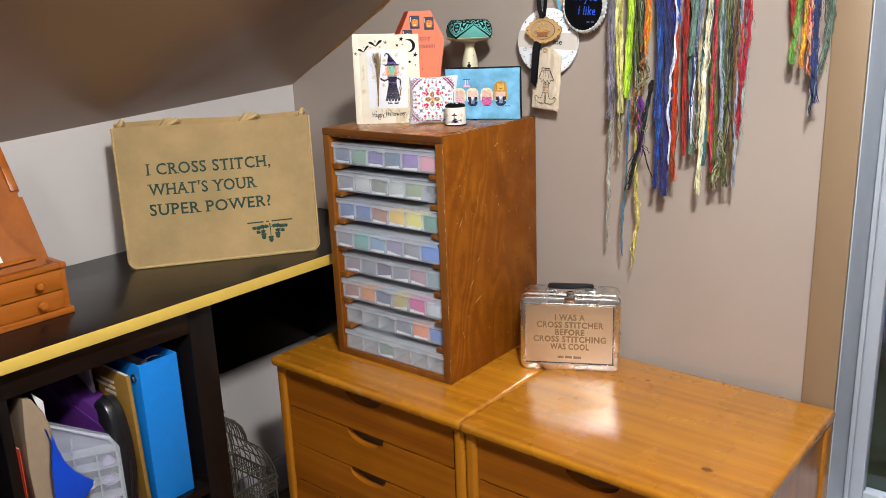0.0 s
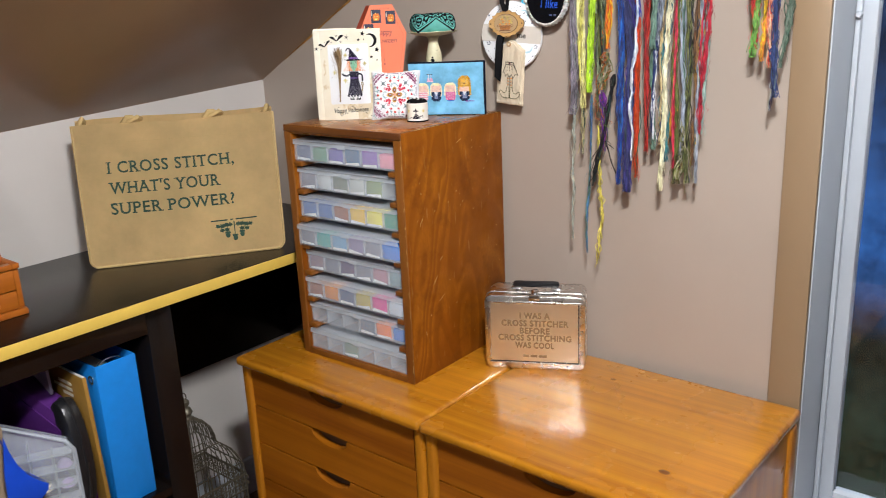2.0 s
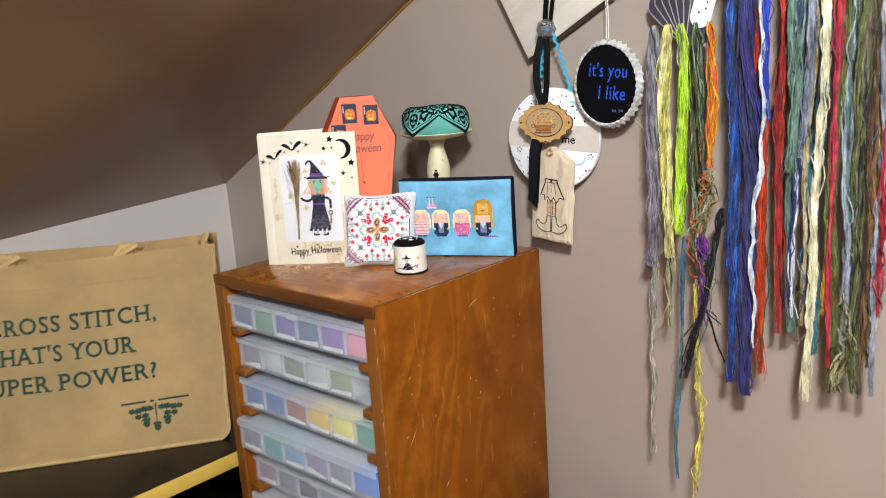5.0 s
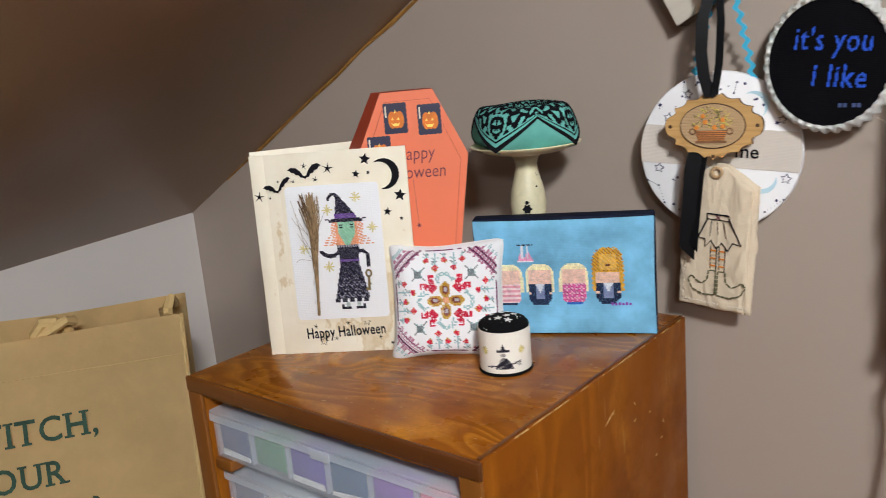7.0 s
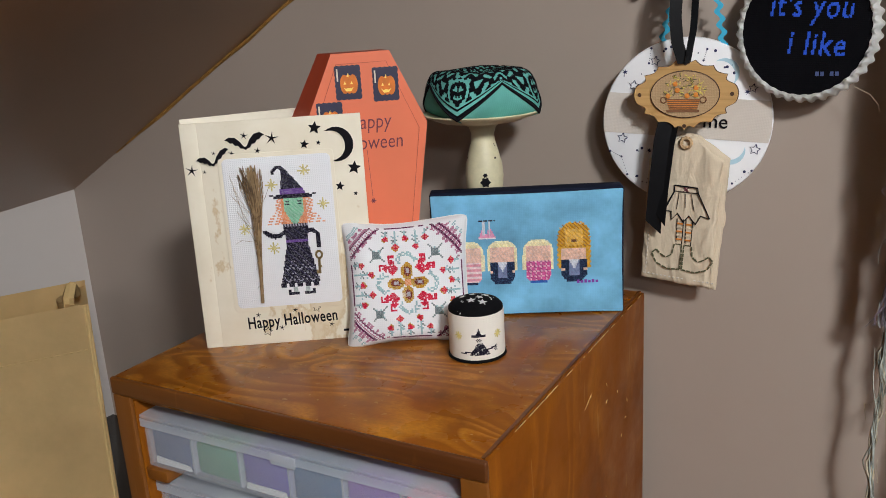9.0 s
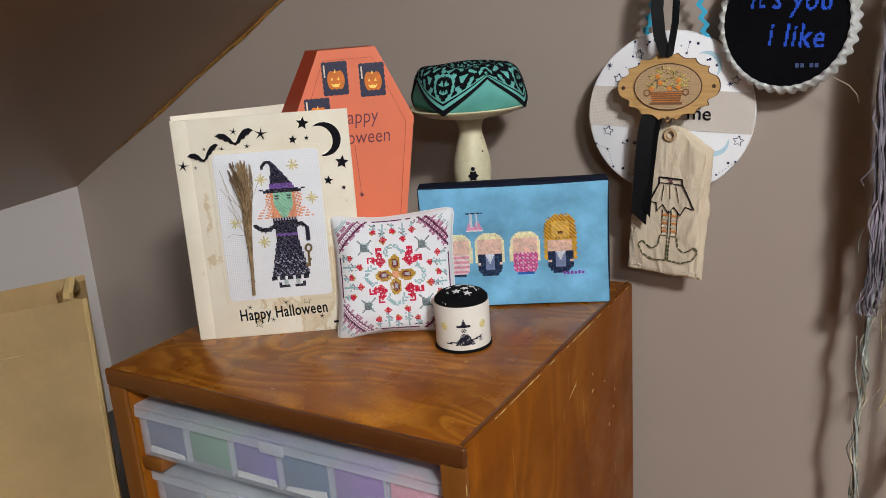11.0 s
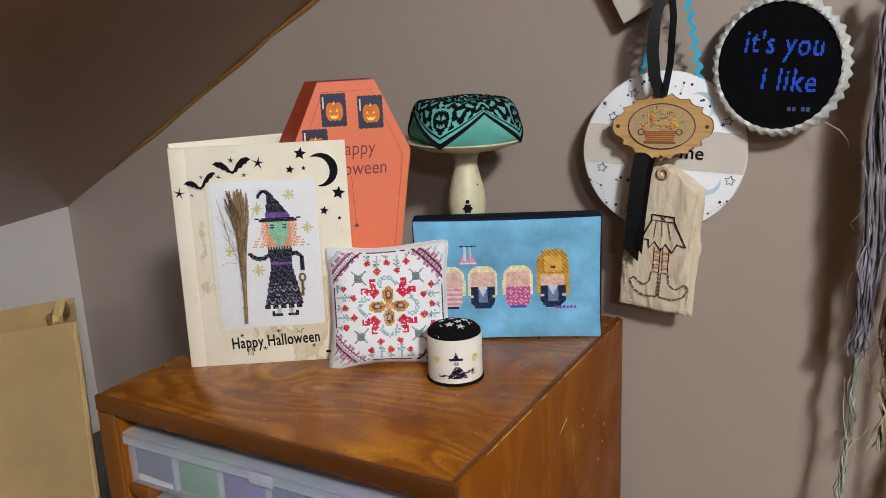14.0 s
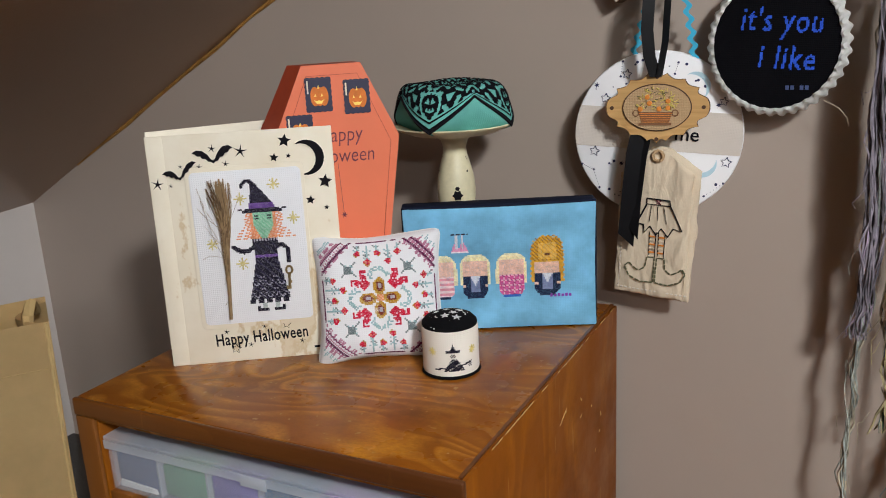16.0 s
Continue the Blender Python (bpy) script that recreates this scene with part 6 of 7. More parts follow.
def drum_pincushion():
    p = thing("pincushion", pose(-1.0655, 1.3855, TOP), "round linen pincushion with a black starry top", "pincushion")
    r, h = 0.0212, 0.0372
    part("side_cloth", lathe([(0, 0.0), (r * 0.97, 0.0), (r * 1.01, 0.004), (r, 0.018), (r * 1.01, 0.034), (r * 0.99, h), (r * 0.95, h)], 40), linen, p)
    part("base_cord", tube([(r * 0.99 * math.cos(a), r * 0.99 * math.sin(a), 0.0016) for a in (2 * math.pi * k / 40 for k in range(41))], 0.0015, 5), black_cloth, p)
    top = part("top_cloth", lathe([(r * 0.985, h - 0.0015), (r * 0.97, h + 0.0022), (r * 0.85, h + 0.0050), (r * 0.6, h + 0.0072), (r * 0.3, h + 0.0083), (0, h + 0.0085)], 40), black_cloth, p)
    random.seed(8)
    for k in range(16):
        a, q = k * 2.4, math.sqrt((k + 0.6) / 16.5)
        rr = r * 0.9 * q
        z = h + 0.0088 - 0.0058 * q ** 2.6 + 0.0001
        slope_a = math.degrees(math.atan(0.0058 * 2.6 * q ** 1.6 / (r * 0.9)))
        bm = prism(star(0, 0, (0.0034, 0.0027, 0.0038)[k % 3], 5, 0.45, 30 * k), 0.0002, 0, "z")
        part("star", moved(bm, pose(rr * math.cos(a), rr * math.sin(a), z, 0, 0, math.degrees(a)) @ pose(0, 0, 0, 0, slope_a, 0)), white_thread, top)
    # little flying shape, stitched round the drum
    cells = []
    for i in range(-22, 23):
        for j in range(0, 30):
            x, z = i * 0.00080, 0.0045 + j * 0.00096
            hat = 18 <= j <= 24 and abs(i) <= (6 if j < 20 else (24 - j) * 0.6)
            body = (3 <= j < 13 and abs(i - 1) < 3 + (12 - j) * 0.75 and (i * 3 + j * 5) % 11) or (14 <= j < 17 and abs(i) < 3 and (i + j) % 2)
            stick = abs(j - 6 - i * 0.12) < 0.6 and abs(i) < 18
            brush = 14 < i < 19 and abs(j - 7) < 3 and (i + j) % 2
            if hat or body or stick or brush:
                cells.append((x, z))
    verts, faces = [], []
    mid = radians(-58)
    for x, z in cells:
        k = len(verts)
        for dx, dz in ((-1, -1), (1, -1), (1, 1), (-1, 1)):
            a = mid + (x + dx * 0.0004) / r
            verts.append(((r + 0.0004) * math.cos(a), (r + 0.0004) * math.sin(a), z + dz * 0.00046))
        a = mid + x / r
        verts.append(((r + 0.0008) * math.cos(a), (r + 0.0008) * math.sin(a), z))
        faces += [(k, k + 1, k + 4), (k + 1, k + 2, k + 4), (k + 2, k + 3, k + 4), (k + 3, k, k + 4)]
    data = bpy.data.meshes.new("stitching")
    data.from_pydata(verts, [], faces)
    data.materials.append(yarn(INK))
    st = new("stitching", data)
    st.parent = p
    tagged(st, "black cross stitches", kind="stuff")
    for off in (-42, 42):
        a = mid + radians(off)
        for t in (0, 45, 90, 135):
            part("gold_stitch", moved(box(-0.0032, 0.0032, -0.0003, 0.0003, -0.0003, 0.0003), pose((r + 0.0004) * math.cos(a), (r + 0.0004) * math.sin(a), 0.022, 0, 0, math.degrees(a) + 90) @ pose(0, 0, 0, 0, t, 0)), yarn((0.66, 0.55, 0.20)), p)


drum_pincushion()


# ---- things hanging on the gable wall ----
star_cotton = cloth("white_printed_cotton", (0.86, 0.86, 0.88), 6000, 0.9, 0.03, 0.08, 20, 0.02)
band_linen = cloth("natural_linen", (0.64, 0.58, 0.52), 5200, 0.9, 0.05, 0.25, 20, 0.06)
pale_blue = plain("pale_blue_print", (0.46, 0.66, 0.76), 0.9, wear=0.15)
navy_print = plain("navy_print", (0.03, 0.035, 0.10), 0.9)
bamboo = wood("laser_cut_bamboo", (0.42, 0.23, 0.075), (0.62, 0.38, 0.15), "x", 6.0, 0.5, 16, 0.3)
bamboo_dark = plain("burnt_wood_edge", (0.07, 0.03, 0.012), 0.6)
oval_cloth = cloth("tan_linen", (0.50, 0.34, 0.19), 5000, 0.9, 0.05, 0.5, 30)
satin_black = plain("black_satin_ribbon", (0.007, 0.007, 0.008), 0.45, wear=0.3, scale=20, spec=0.08)
rickrack_blue = plain("turquoise_rickrack", (0.05, 0.45, 0.70), 0.8, wear=0.1)
tag_cotton = cloth("quilted_tan_cotton", (0.66, 0.55, 0.41), 5000, 0.9, 0.08, 0.3, 30)
black_even = cloth("black_even_weave", (0.0045, 0.0045, 0.006), 5000, 0.9, 0.2, 0.4, 30)
black_even.node_tree.nodes["Principled BSDF"].inputs["Specular IOR Level"].default_value = 0.05
ruffle_white = plain("white_ruffle_trim", (0.84, 0.84, 0.82), 0.8, wear=0.05)
blue_thread = plain("royal_blue_thread", (0.008, 0.085, 0.62), 0.7, wear=0.1)
grey_blue_thread = plain("slate_blue_thread", (0.06, 0.09, 0.22), 0.7)
white_wood = wood("whitewashed_wood", (0.62, 0.56, 0.46), (0.76, 0.72, 0.64), "x", 2.0, 0.6, 14, 0.5)
dark_edge = plain("dark_plaque_edge", (0.10, 0.065, 0.04), 0.6)
orange_thread = plain("orange_thread", (0.70, 0.24, 0.04), 0.8)
yellow_thread = plain("yellow_thread", (0.66, 0.52, 0.13), 0.8)
brown_thread = plain("brown_thread", (0.20, 0.09, 0.04), 0.8)
olive_thread = plain("olive_thread", (0.10, 0.10, 0.05), 0.8)
crystal, cr_t, cr_b = shader("cut_glass", (0.92, 0.95, 1.0), 0.05)
cr_b.inputs["Transmission Weight"].default_value = 0.9


def round_ornament():
    o = thing("round_ornament", pose(-0.956, 1.5597, 1.2685, 0, 0, 7.4) @ pose(0, 0, 0, 0, 4, 0), "round white star-print fabric ornament with a linen band", "wall ornament")
    R = 0.0681
    ring = oval(0, 0, R, R, 64)
    body = part("padded_disc", prism(ring, 0.009, 0.0025), star_cotton, o)
    band = [(x, z) for x, z in oval(0, 0, R - 0.0008, R - 0.0008, 200) if -0.0127 < z < 0.0215]
    part("linen_band", flat(sorted([p for p in band if p[0] > 0], key=lambda p: p[1]) + sorted([p for p in band if p[0] < 0], key=lambda p: -p[1]), 0.0004, 0.0010), band_linen, o, "woven linen band")
    random.seed(21)
    for k in range(70):
        a, r = random.uniform(0, 6.28), R * 0.93 * math.sqrt(random.random())
        x, z = r * math.cos(a), r * math.sin(a)
        if -0.015 < z < 0.024:
            continue
        size = random.choice((0.0005, 0.0006, 0.0009, 0.0012))
        part("printed_dot", flat(oval(x, z, size, size, 8), 0, 0.0003), navy_print, body)
    for x, z, r in ((-0.0503, -0.0171, 0.0044), (0.0566, -0.0186, 0.0044), (-0.0440, 0.0275, 0.0042), (0.0500, 0.0300, 0.0036), (-0.0280, 0.0480, 0.0040)):
        pts = star(x, z, r, 5, 0.50, 84)
        part("printed_star", tube([(px, -0.0002, pz) for px, pz in pts + pts[:1]], 0.0004, 4), navy_print if x > -0.03 or x < -0.04 else pale_blue, body)
    for x, z in ((-0.0520, 0.0380), (0.0460, 0.0270), (-0.0270, -0.0260)):
        part("printed_star", flat(star(x, z, 0.0026, 6, 0.35, 20), 0, 0.0003), navy_print, body)
    for x, z, turn in ((0.0270, 0.0410, 40), (0.0380, -0.0210, -70), (-0.0200, -0.0480, 10)):
        crescent = [(x + 0.0115 * math.cos(a), z + 0.0115 * math.sin(a)) for a in (radians(turn + k * 15 - 90) for k in range(13))]
        inner = radians(turn)
        crescent += [(x - 0.005 * math.cos(inner) + 0.0125 * math.cos(a), z - 0.005 * math.sin(inner) + 0.0125 * math.sin(a)) for a in (radians(turn + 66 - k * 13.2) for k in range(11))]
        part("printed_moon", flat(crescent, 0, 0.0003), pale_blue, body)
    # dotted constellation lines
    for p, q in (((-0.0500, -0.0330), (-0.0440, -0.0480)), ((-0.0600, -0.0290), (-0.0500, -0.0330)), ((0.0420, -0.0480), (0.0560, -0.0360)), ((-0.0330, 0.0460), (-0.0320, 0.0580)), ((0.0100, 0.0500), (0.0120, 0.0590))):
        for k in range(7):
            s = k / 6
            part("printed_dot", flat(oval(p[0] + (q[0] - p[0]) * s, p[1] + (q[1] - p[1]) * s, 0.00035 if 0 < k < 6 else 0.0010, 0.00035 if 0 < k < 6 else 0.0010, 6), 0, 0.0003), navy_print, body)
    part("stitched_word", moved(words("me", 0.0160, 0.0003, "LEFT", 1.0, 0.0001), pose(0.0140, -0.0012, -0.0030)), black_ink, o, "dark stitched letters")
    for x0, x1 in ((-0.0240, -0.0040), (0.0240, 0.0040)):
        pts = []
        n = 80
        for k in range(n + 1):
            s = k / n
            pts.append((x0 + (x1 - x0) * s ** 1.2 + 0.0018 * math.sin(s * 52), 0.0035 - 0.022 * s, 0.060 + 0.084 * s))
        part("rickrack_loop", ribbon(pts, (1, 0, 0), 0.0042, 0.0008), rickrack_blue, o, "turquoise rickrack hanging loop")


round_ornament()


def wooden_oval():
    o = thing("wooden_oval", pose(-0.9503, 1.5355, 1.2936, 0, 0, 6.3), "scalloped bamboo oval with a stitched flower basket, on black ribbon", "wall ornament")

    def edge(k):
        """Twelve points joined by hollow scallops, a round ear at either end."""
        tips = [(0.0, 0.0282), (0.0072, 0.0262), (0.0208, 0.0216), (0.0315, 0.0149), (0.0345, 0.0085)]
        ear = [(0.0350 + 0.0048 * math.cos(a), 0.0080 * math.sin(a)) for a in (radians(70 - 20 * n) for n in range(8))]
        quarter = []
        for p, q in zip(tips, tips[1:]):
            for n in range(7):
                s = n / 7
                hollow = 0.0024 * math.sin(math.pi * s)
                mx, mz = p[0] + (q[0] - p[0]) * s, p[1] + (q[1] - p[1]) * s
                far = math.hypot(mx, mz)
                quarter.append((mx * (1 - hollow / far), mz * (1 - hollow / far)))
        right = quarter + ear + [(x, -z) for x, z in quarter[::-1]]
        left = [(-x, z) for x, z in right[::-1]]
        pts = []
        for x, z in right + left:
            if not pts or math.hypot(x * k - pts[-1][0], z * k - pts[-1][1]) > 2e-4:
                pts.append((x * k, z * k))
        if math.hypot(pts[0][0] - pts[-1][0], pts[0][1] - pts[-1][1]) < 2e-4:
            pts.pop()
        return pts

    part("frame", prism(edge(1.0), 0.0032), bamboo, o)
    part("burnt_edge", moved(prism(edge(1.014), 0.0024), pose(0, 0.0006, 0)), bamboo_dark, o)
    part("inner_rim", flat(oval(0, 0.0002, 0.0268, 0.0186, 40), 0, 0.0012), bamboo_dark, o)
    cloth_part = part("inset_cloth", flat(oval(0, 0.0002, 0.0260, 0.0178, 40), -0.0012, 0.0008), oval_cloth, o, "tan linen oval inset")
    y = -0.0022
    part("stitched_basket", flat([(-0.0138, -0.0032), (0.0122, -0.0032), (0.0098, -0.0115), (-0.0115, -0.0115)], y), brown_thread, cloth_part)
    part("basket_foot", flat([(-0.0138, -0.0118), (0.0116, -0.0118), (0.0116, -0.0136), (-0.0138, -0.0136)], y), brown_thread, cloth_part)
    for k in range(5):
        part("weave_stitch", tube([(-0.0135 + 0.0005 * k, y - 0.0005, -0.0042 - 0.0017 * k), (0.0120 - 0.0005 * k, y - 0.0005, -0.0042 - 0.0017 * k)], 0.0003, 4), orange_thread, cloth_part)
    for s in (-1, 1):
        part("basket_ring", tube([(-0.0008 + s * 0.0152 + 0.0024 * math.cos(k * 0.7854), y - 0.0002, -0.0040 + 0.0024 * math.sin(k * 0.7854)) for k in range(9)], 0.0005, 4), brown_thread, cloth_part)
    random.seed(4)
    for k in range(150):
        x, z, a = random.uniform(-0.0155, 0.0150), random.uniform(-0.0025, 0.0150), random.uniform(0, 3.1)
        if (x / 0.0165) ** 2 + ((z + 0.003) / 0.0185) ** 2 > 1:
            continue
        part("flower_stitch", tube([(x, y - 0.0002, z), (x + 0.0028 * math.cos(a), y - 0.0005, z + 0.0028 * math.sin(a))], 0.00030, 4), yellow_thread if k % 4 else olive_thread, cloth_part)
    for x, z in ((-0.0072, 0.0086), (-0.0056, 0.0036), (-0.0125, -0.0008), (0.0020, -0.0008), (0.0088, 0.0052), (0.0088, -0.0002)):
        part("flower_knot", moved(lathe([(0, 0.0012), (0.0019, 0.0006), (0.0021, 0), (0, 0)], 10), pose(x, y, z, 90, 0, 0)), orange_thread, cloth_part)
    for x, z in ((-0.0355, 0.0), (0.0355, 0.0), (0.0, -0.0250), (0.0, 0.0240)):
        part("drill_hole", flat(oval(x, z, 0.0016, 0.0016, 12), 0, 0.0003), bamboo_dark, o)
    # ribbon: up to the knob and its tails below
    up1 = [(-0.001, -0.002, 0.024), (-0.0060, -0.003, 0.040), (-0.0080, -0.003, 0.060), (-0.0070, -0.001, 0.085), (0.000, 0.006, 0.117)]
    up2 = [(0.001, 0.001, 0.024), (0.0055, 0.000, 0.050), (0.0070, 0.001, 0.085), (0.003, 0.008, 0.117)]
    part("ribbon", ribbon(up1, (1, 0.3, 0), 0.0095, 0.0006), satin_black, o, "black satin ribbon")
    part("ribbon", ribbon(up2, (0.5, 1, 0), 0.0085, 0.0006), satin_black, o)
    def slanted(bm, slope):
        """Cuts the lower end of a hanging ribbon at an angle."""
        low = min(v.co.z for v in bm.verts)
        ends = [v for v in bm.verts if v.co.z < low + 0.004]
        mid = sum(v.co.x for v in ends) / len(ends)
        for v in ends:
            v.co.z += slope * (v.co.x - mid)
        return bm

    part("ribbon", slanted(ribbon([(-0.0120, 0.0048, -0.008), (-0.0175, -0.0005, -0.036), (-0.0215, 0.0010, -0.075), (-0.0240, 0.0020, -0.110)], (1, 0.25, 0), 0.0125, 0.0006), -1.0), satin_black, o)
    part("ribbon", slanted(ribbon([(-0.0070, 0.0060, -0.008), (-0.0125, 0.0015, -0.040), (-0.0170, 0.0030, -0.078), (-0.0190, 0.0010, -0.102)], (1, -0.4, 0), 0.0110, 0.0006), -1.2), satin_black, o)


wooden_oval()


qt_tree = tag_cotton.node_tree
bump(qt_tree, qt_tree.nodes["Principled BSDF"], noise_tex(qt_tree, coords(qt_tree, (1, 1, 0.45)), 75, 3, 0.5, 0.6), 0.9, 0.0040)


def fabric_tag():
    t = thing("fabric_tag", pose(-0.949, 1.546, 1.2635, 0, 4, 0), "quilted tan cotton tag with an embroidered skirt and boots", "wall ornament")
    pts = [(-0.0100, -0.0070), (0.0055, -0.0065), (0.0290, -0.0235), (0.0290, -0.1325), (-0.0305, -0.1310), (-0.0315, -0.0280)]

    def sheet(grow, y0, thick, seed):
        """The tag's outline with frayed, wandering edges and a padded, puckered face."""
        rim = []
        for p, q in zip(pts, pts[1:] + pts[:1]):
            n = max(3, int(math.dist(p, q) / 0.004))
            for k in range(n):
                s = k / n
                x, z = p[0] + (q[0] - p[0]) * s, p[1] + (q[1] - p[1]) * s
                off = grow + 0.0019 * noise.noise((x * 75, z * 75, seed)) + 0.0007 * noise.noise((x * 240, z * 240, seed))
                cx, cz = x - 0.002, z + 0.07
                far = math.hypot(cx, cz)
                rim.append((x + off * cx / far, z + off * cz / far))
        bm = bmesh.new()
        rings = []
        for shrink, push in ((1.0, thick * 0.55), (0.985, 0.0), (0.94, -0.0006), (0.88, -0.0009), (0.81, -0.0012), (0.73, -0.0014), (0.64, -0.0016), (0.54, -0.0017), (0.43, -0.0018), (0.31, -0.0018), (0.18, -0.0018), (0.07, -0.0018)):
            rings.append([bm.verts.new((0.002 + (x - 0.002) * shrink, y0 + push + (0.0024 * noise.noise((0.002 + (x - 0.002) * shrink * 120 + z * shrink * 30, z * 50 * shrink, seed)) * min(1.0, 1.4 * shrink + 0.25) if shrink < 0.98 else 0), -0.07 + (z + 0.07) * shrink)) for x, z in rim])
        n = len(rim)
        for a, b in zip(rings, rings[1:]):
            for k in range(n):
                q = (k + 1) % n
                bm.faces.new((a[k], a[q], b[q], b[k]))
        bm.faces.new(rings[-1])
        back = [bm.verts.new((x, y0 + thick, z)) for x, z in rim]
        for k in range(n):
            q = (k + 1) % n
            bm.faces.new((back[k], back[q], rings[0][q], rings[0][k]))
        bm.faces.new(back[::-1])
        bmesh.ops.recalc_face_normals(bm, faces=bm.faces)
        return bm

    part("backing", moved(sheet(0.0016, 0.0048, 0.0034, 2.0), pose(0.0030, 0, 0.0006)), tag_cotton, t, angle=60)
    front = part("front_cloth", sheet(0.0, 0.0014, 0.0032, 5.0), tag_cotton, t, angle=60)
    part("eyelet_bow", joined(*[tube([(-0.001 + 0.0042 * s * math.sin(k * 0.35), -0.001 - 0.001 * math.sin(k * 0.35), -0.0100 + 0.0040 * math.cos(k * 0.35)) for k in range(10)], 0.0015, 5) for s in (-1, 1)]), oval_cloth, t, "twine bow")
    y = -0.0012
    skirt = [(-0.0075, -0.0460), (0.0118, -0.0462), (0.0125, -0.0505), (0.0235, -0.0708), (0.0160, -0.0695), (0.0125, -0.0770), (0.0065, -0.0705), (0.0025, -0.0765), (-0.0030, -0.0695), (-0.0075, -0.0755), (-0.0085, -0.0685), (-0.0143, -0.0680), (-0.0072, -0.0515)]
    part("embroidered_skirt", tube([(x, y, z) for x, z in skirt + skirt[:1]], 0.0007, 4), black_ink, front)
    part("embroidered_band", tube([(-0.0075, y, -0.0508), (0.0124, y, -0.0508)], 0.0004, 4), black_ink, front)
    part("embroidered_bow", joined(tube([(0.0005, y, -0.0468), (0.0045, y - 0.0003, -0.0502)], 0.0005, 4), tube([(0.0045, y, -0.0468), (0.0005, y - 0.0003, -0.0502)], 0.0005, 4)), plum_ink, front)
    for x0, x1, z0, z1 in ((-0.0030, -0.0040, -0.0520, -0.0660), (0.0020, 0.0030, -0.0520, -0.0640), (0.0070, 0.0105, -0.0520, -0.0660)):
        part("outline_stitch", tube([(x0, y, z0), (x1, y, z1)], 0.0003, 4), black_ink, front)
    for x in (0.0000, 0.0075):
        for k in range(6):
            z = -0.0780 - k * 0.0034
            part("stripe_stitch", tube([(x - 0.0024, y, z), (x + 0.0024, y, z)], 0.0008, 4), orange_thread if k % 2 == 0 else tag_cotton, front)
        for dx in (-0.0027, 0.0027):
            part("outline_stitch", tube([(x + dx, y, -0.0740), (x + dx * 0.9 + 0.0005, y, -0.0960)], 0.0004, 4), black_ink, front)
    for s in (-1, 1):
        cx = 0.0040
        boot = [(cx + s * 0.0010, -0.0960), (cx + s * 0.0008, -0.1180), (cx + s * 0.0120, -0.1188), (cx + s * 0.0215, -0.1150), (cx + s * 0.0258, -0.1070), (cx + s * 0.0222, -0.1030), (cx + s * 0.0190, -0.1062), (cx + s * 0.0135, -0.1092), (cx + s * 0.0085, -0.1055), (cx + s * 0.0072, -0.0960)]
        loop = boot + boot[:1]
        for p, q in zip(loop, loop[1:]):
            n = max(1, int(math.dist(p, q) / 0.0036))
            for k in range(n):
                a, b = (k + 0.12) / n, (k + 0.88) / n
                part("embroidered_boot", tube([(p[0] + (q[0] - p[0]) * a, y, p[1] + (q[1] - p[1]) * a), (p[0] + (q[0] - p[0]) * b, y, p[1] + (q[1] - p[1]) * b)], 0.0007, 4), olive_thread, front)
    bm = bmesh.new()
    for k in range(17):
        bm_box(bm, -0.0280 + k * 0.0036, -0.0262 + k * 0.0036, 0.0, 0.0016, -0.1268, -0.1260)
    for k in range(26):
        bm_box(bm, -0.0266, -0.0259, 0.0, 0.0016, -0.1255 + k * 0.0036, -0.1237 + k * 0.0036)
    part("edge_stitch", bm, band_linen, front, kind="stuff")


fabric_tag()


def cells_inside(bm, pitch):
    """Centres of the grid cells that a flat shape in x and z covers."""
    bmesh.ops.triangulate(bm, faces=bm.faces)
    cells = set()
    for f in bm.faces:
        a, b, c = ((v.co.x, v.co.z) for v in f.verts)
        area = (b[0] - a[0]) * (c[1] - a[1]) - (b[1] - a[1]) * (c[0] - a[0])
        if abs(area) < 1e-12:
            continue
        for i in range(int(min(a[0], b[0], c[0]) / pitch) - 1, int(max(a[0], b[0], c[0]) / pitch) + 2):
            for j in range(int(min(a[1], b[1], c[1]) / pitch) - 1, int(max(a[1], b[1], c[1]) / pitch) + 2):
                p = (i * pitch, j * pitch)
                w0 = ((b[0] - p[0]) * (c[1] - p[1]) - (b[1] - p[1]) * (c[0] - p[0])) / area
                w1 = ((c[0] - p[0]) * (a[1] - p[1]) - (c[1] - p[1]) * (a[0] - p[0])) / area
                if w0 >= -0.02 and w1 >= -0.02 and w0 + w1 <= 1.02:
                    cells.add(p)
    bm.free()
    return sorted(cells)


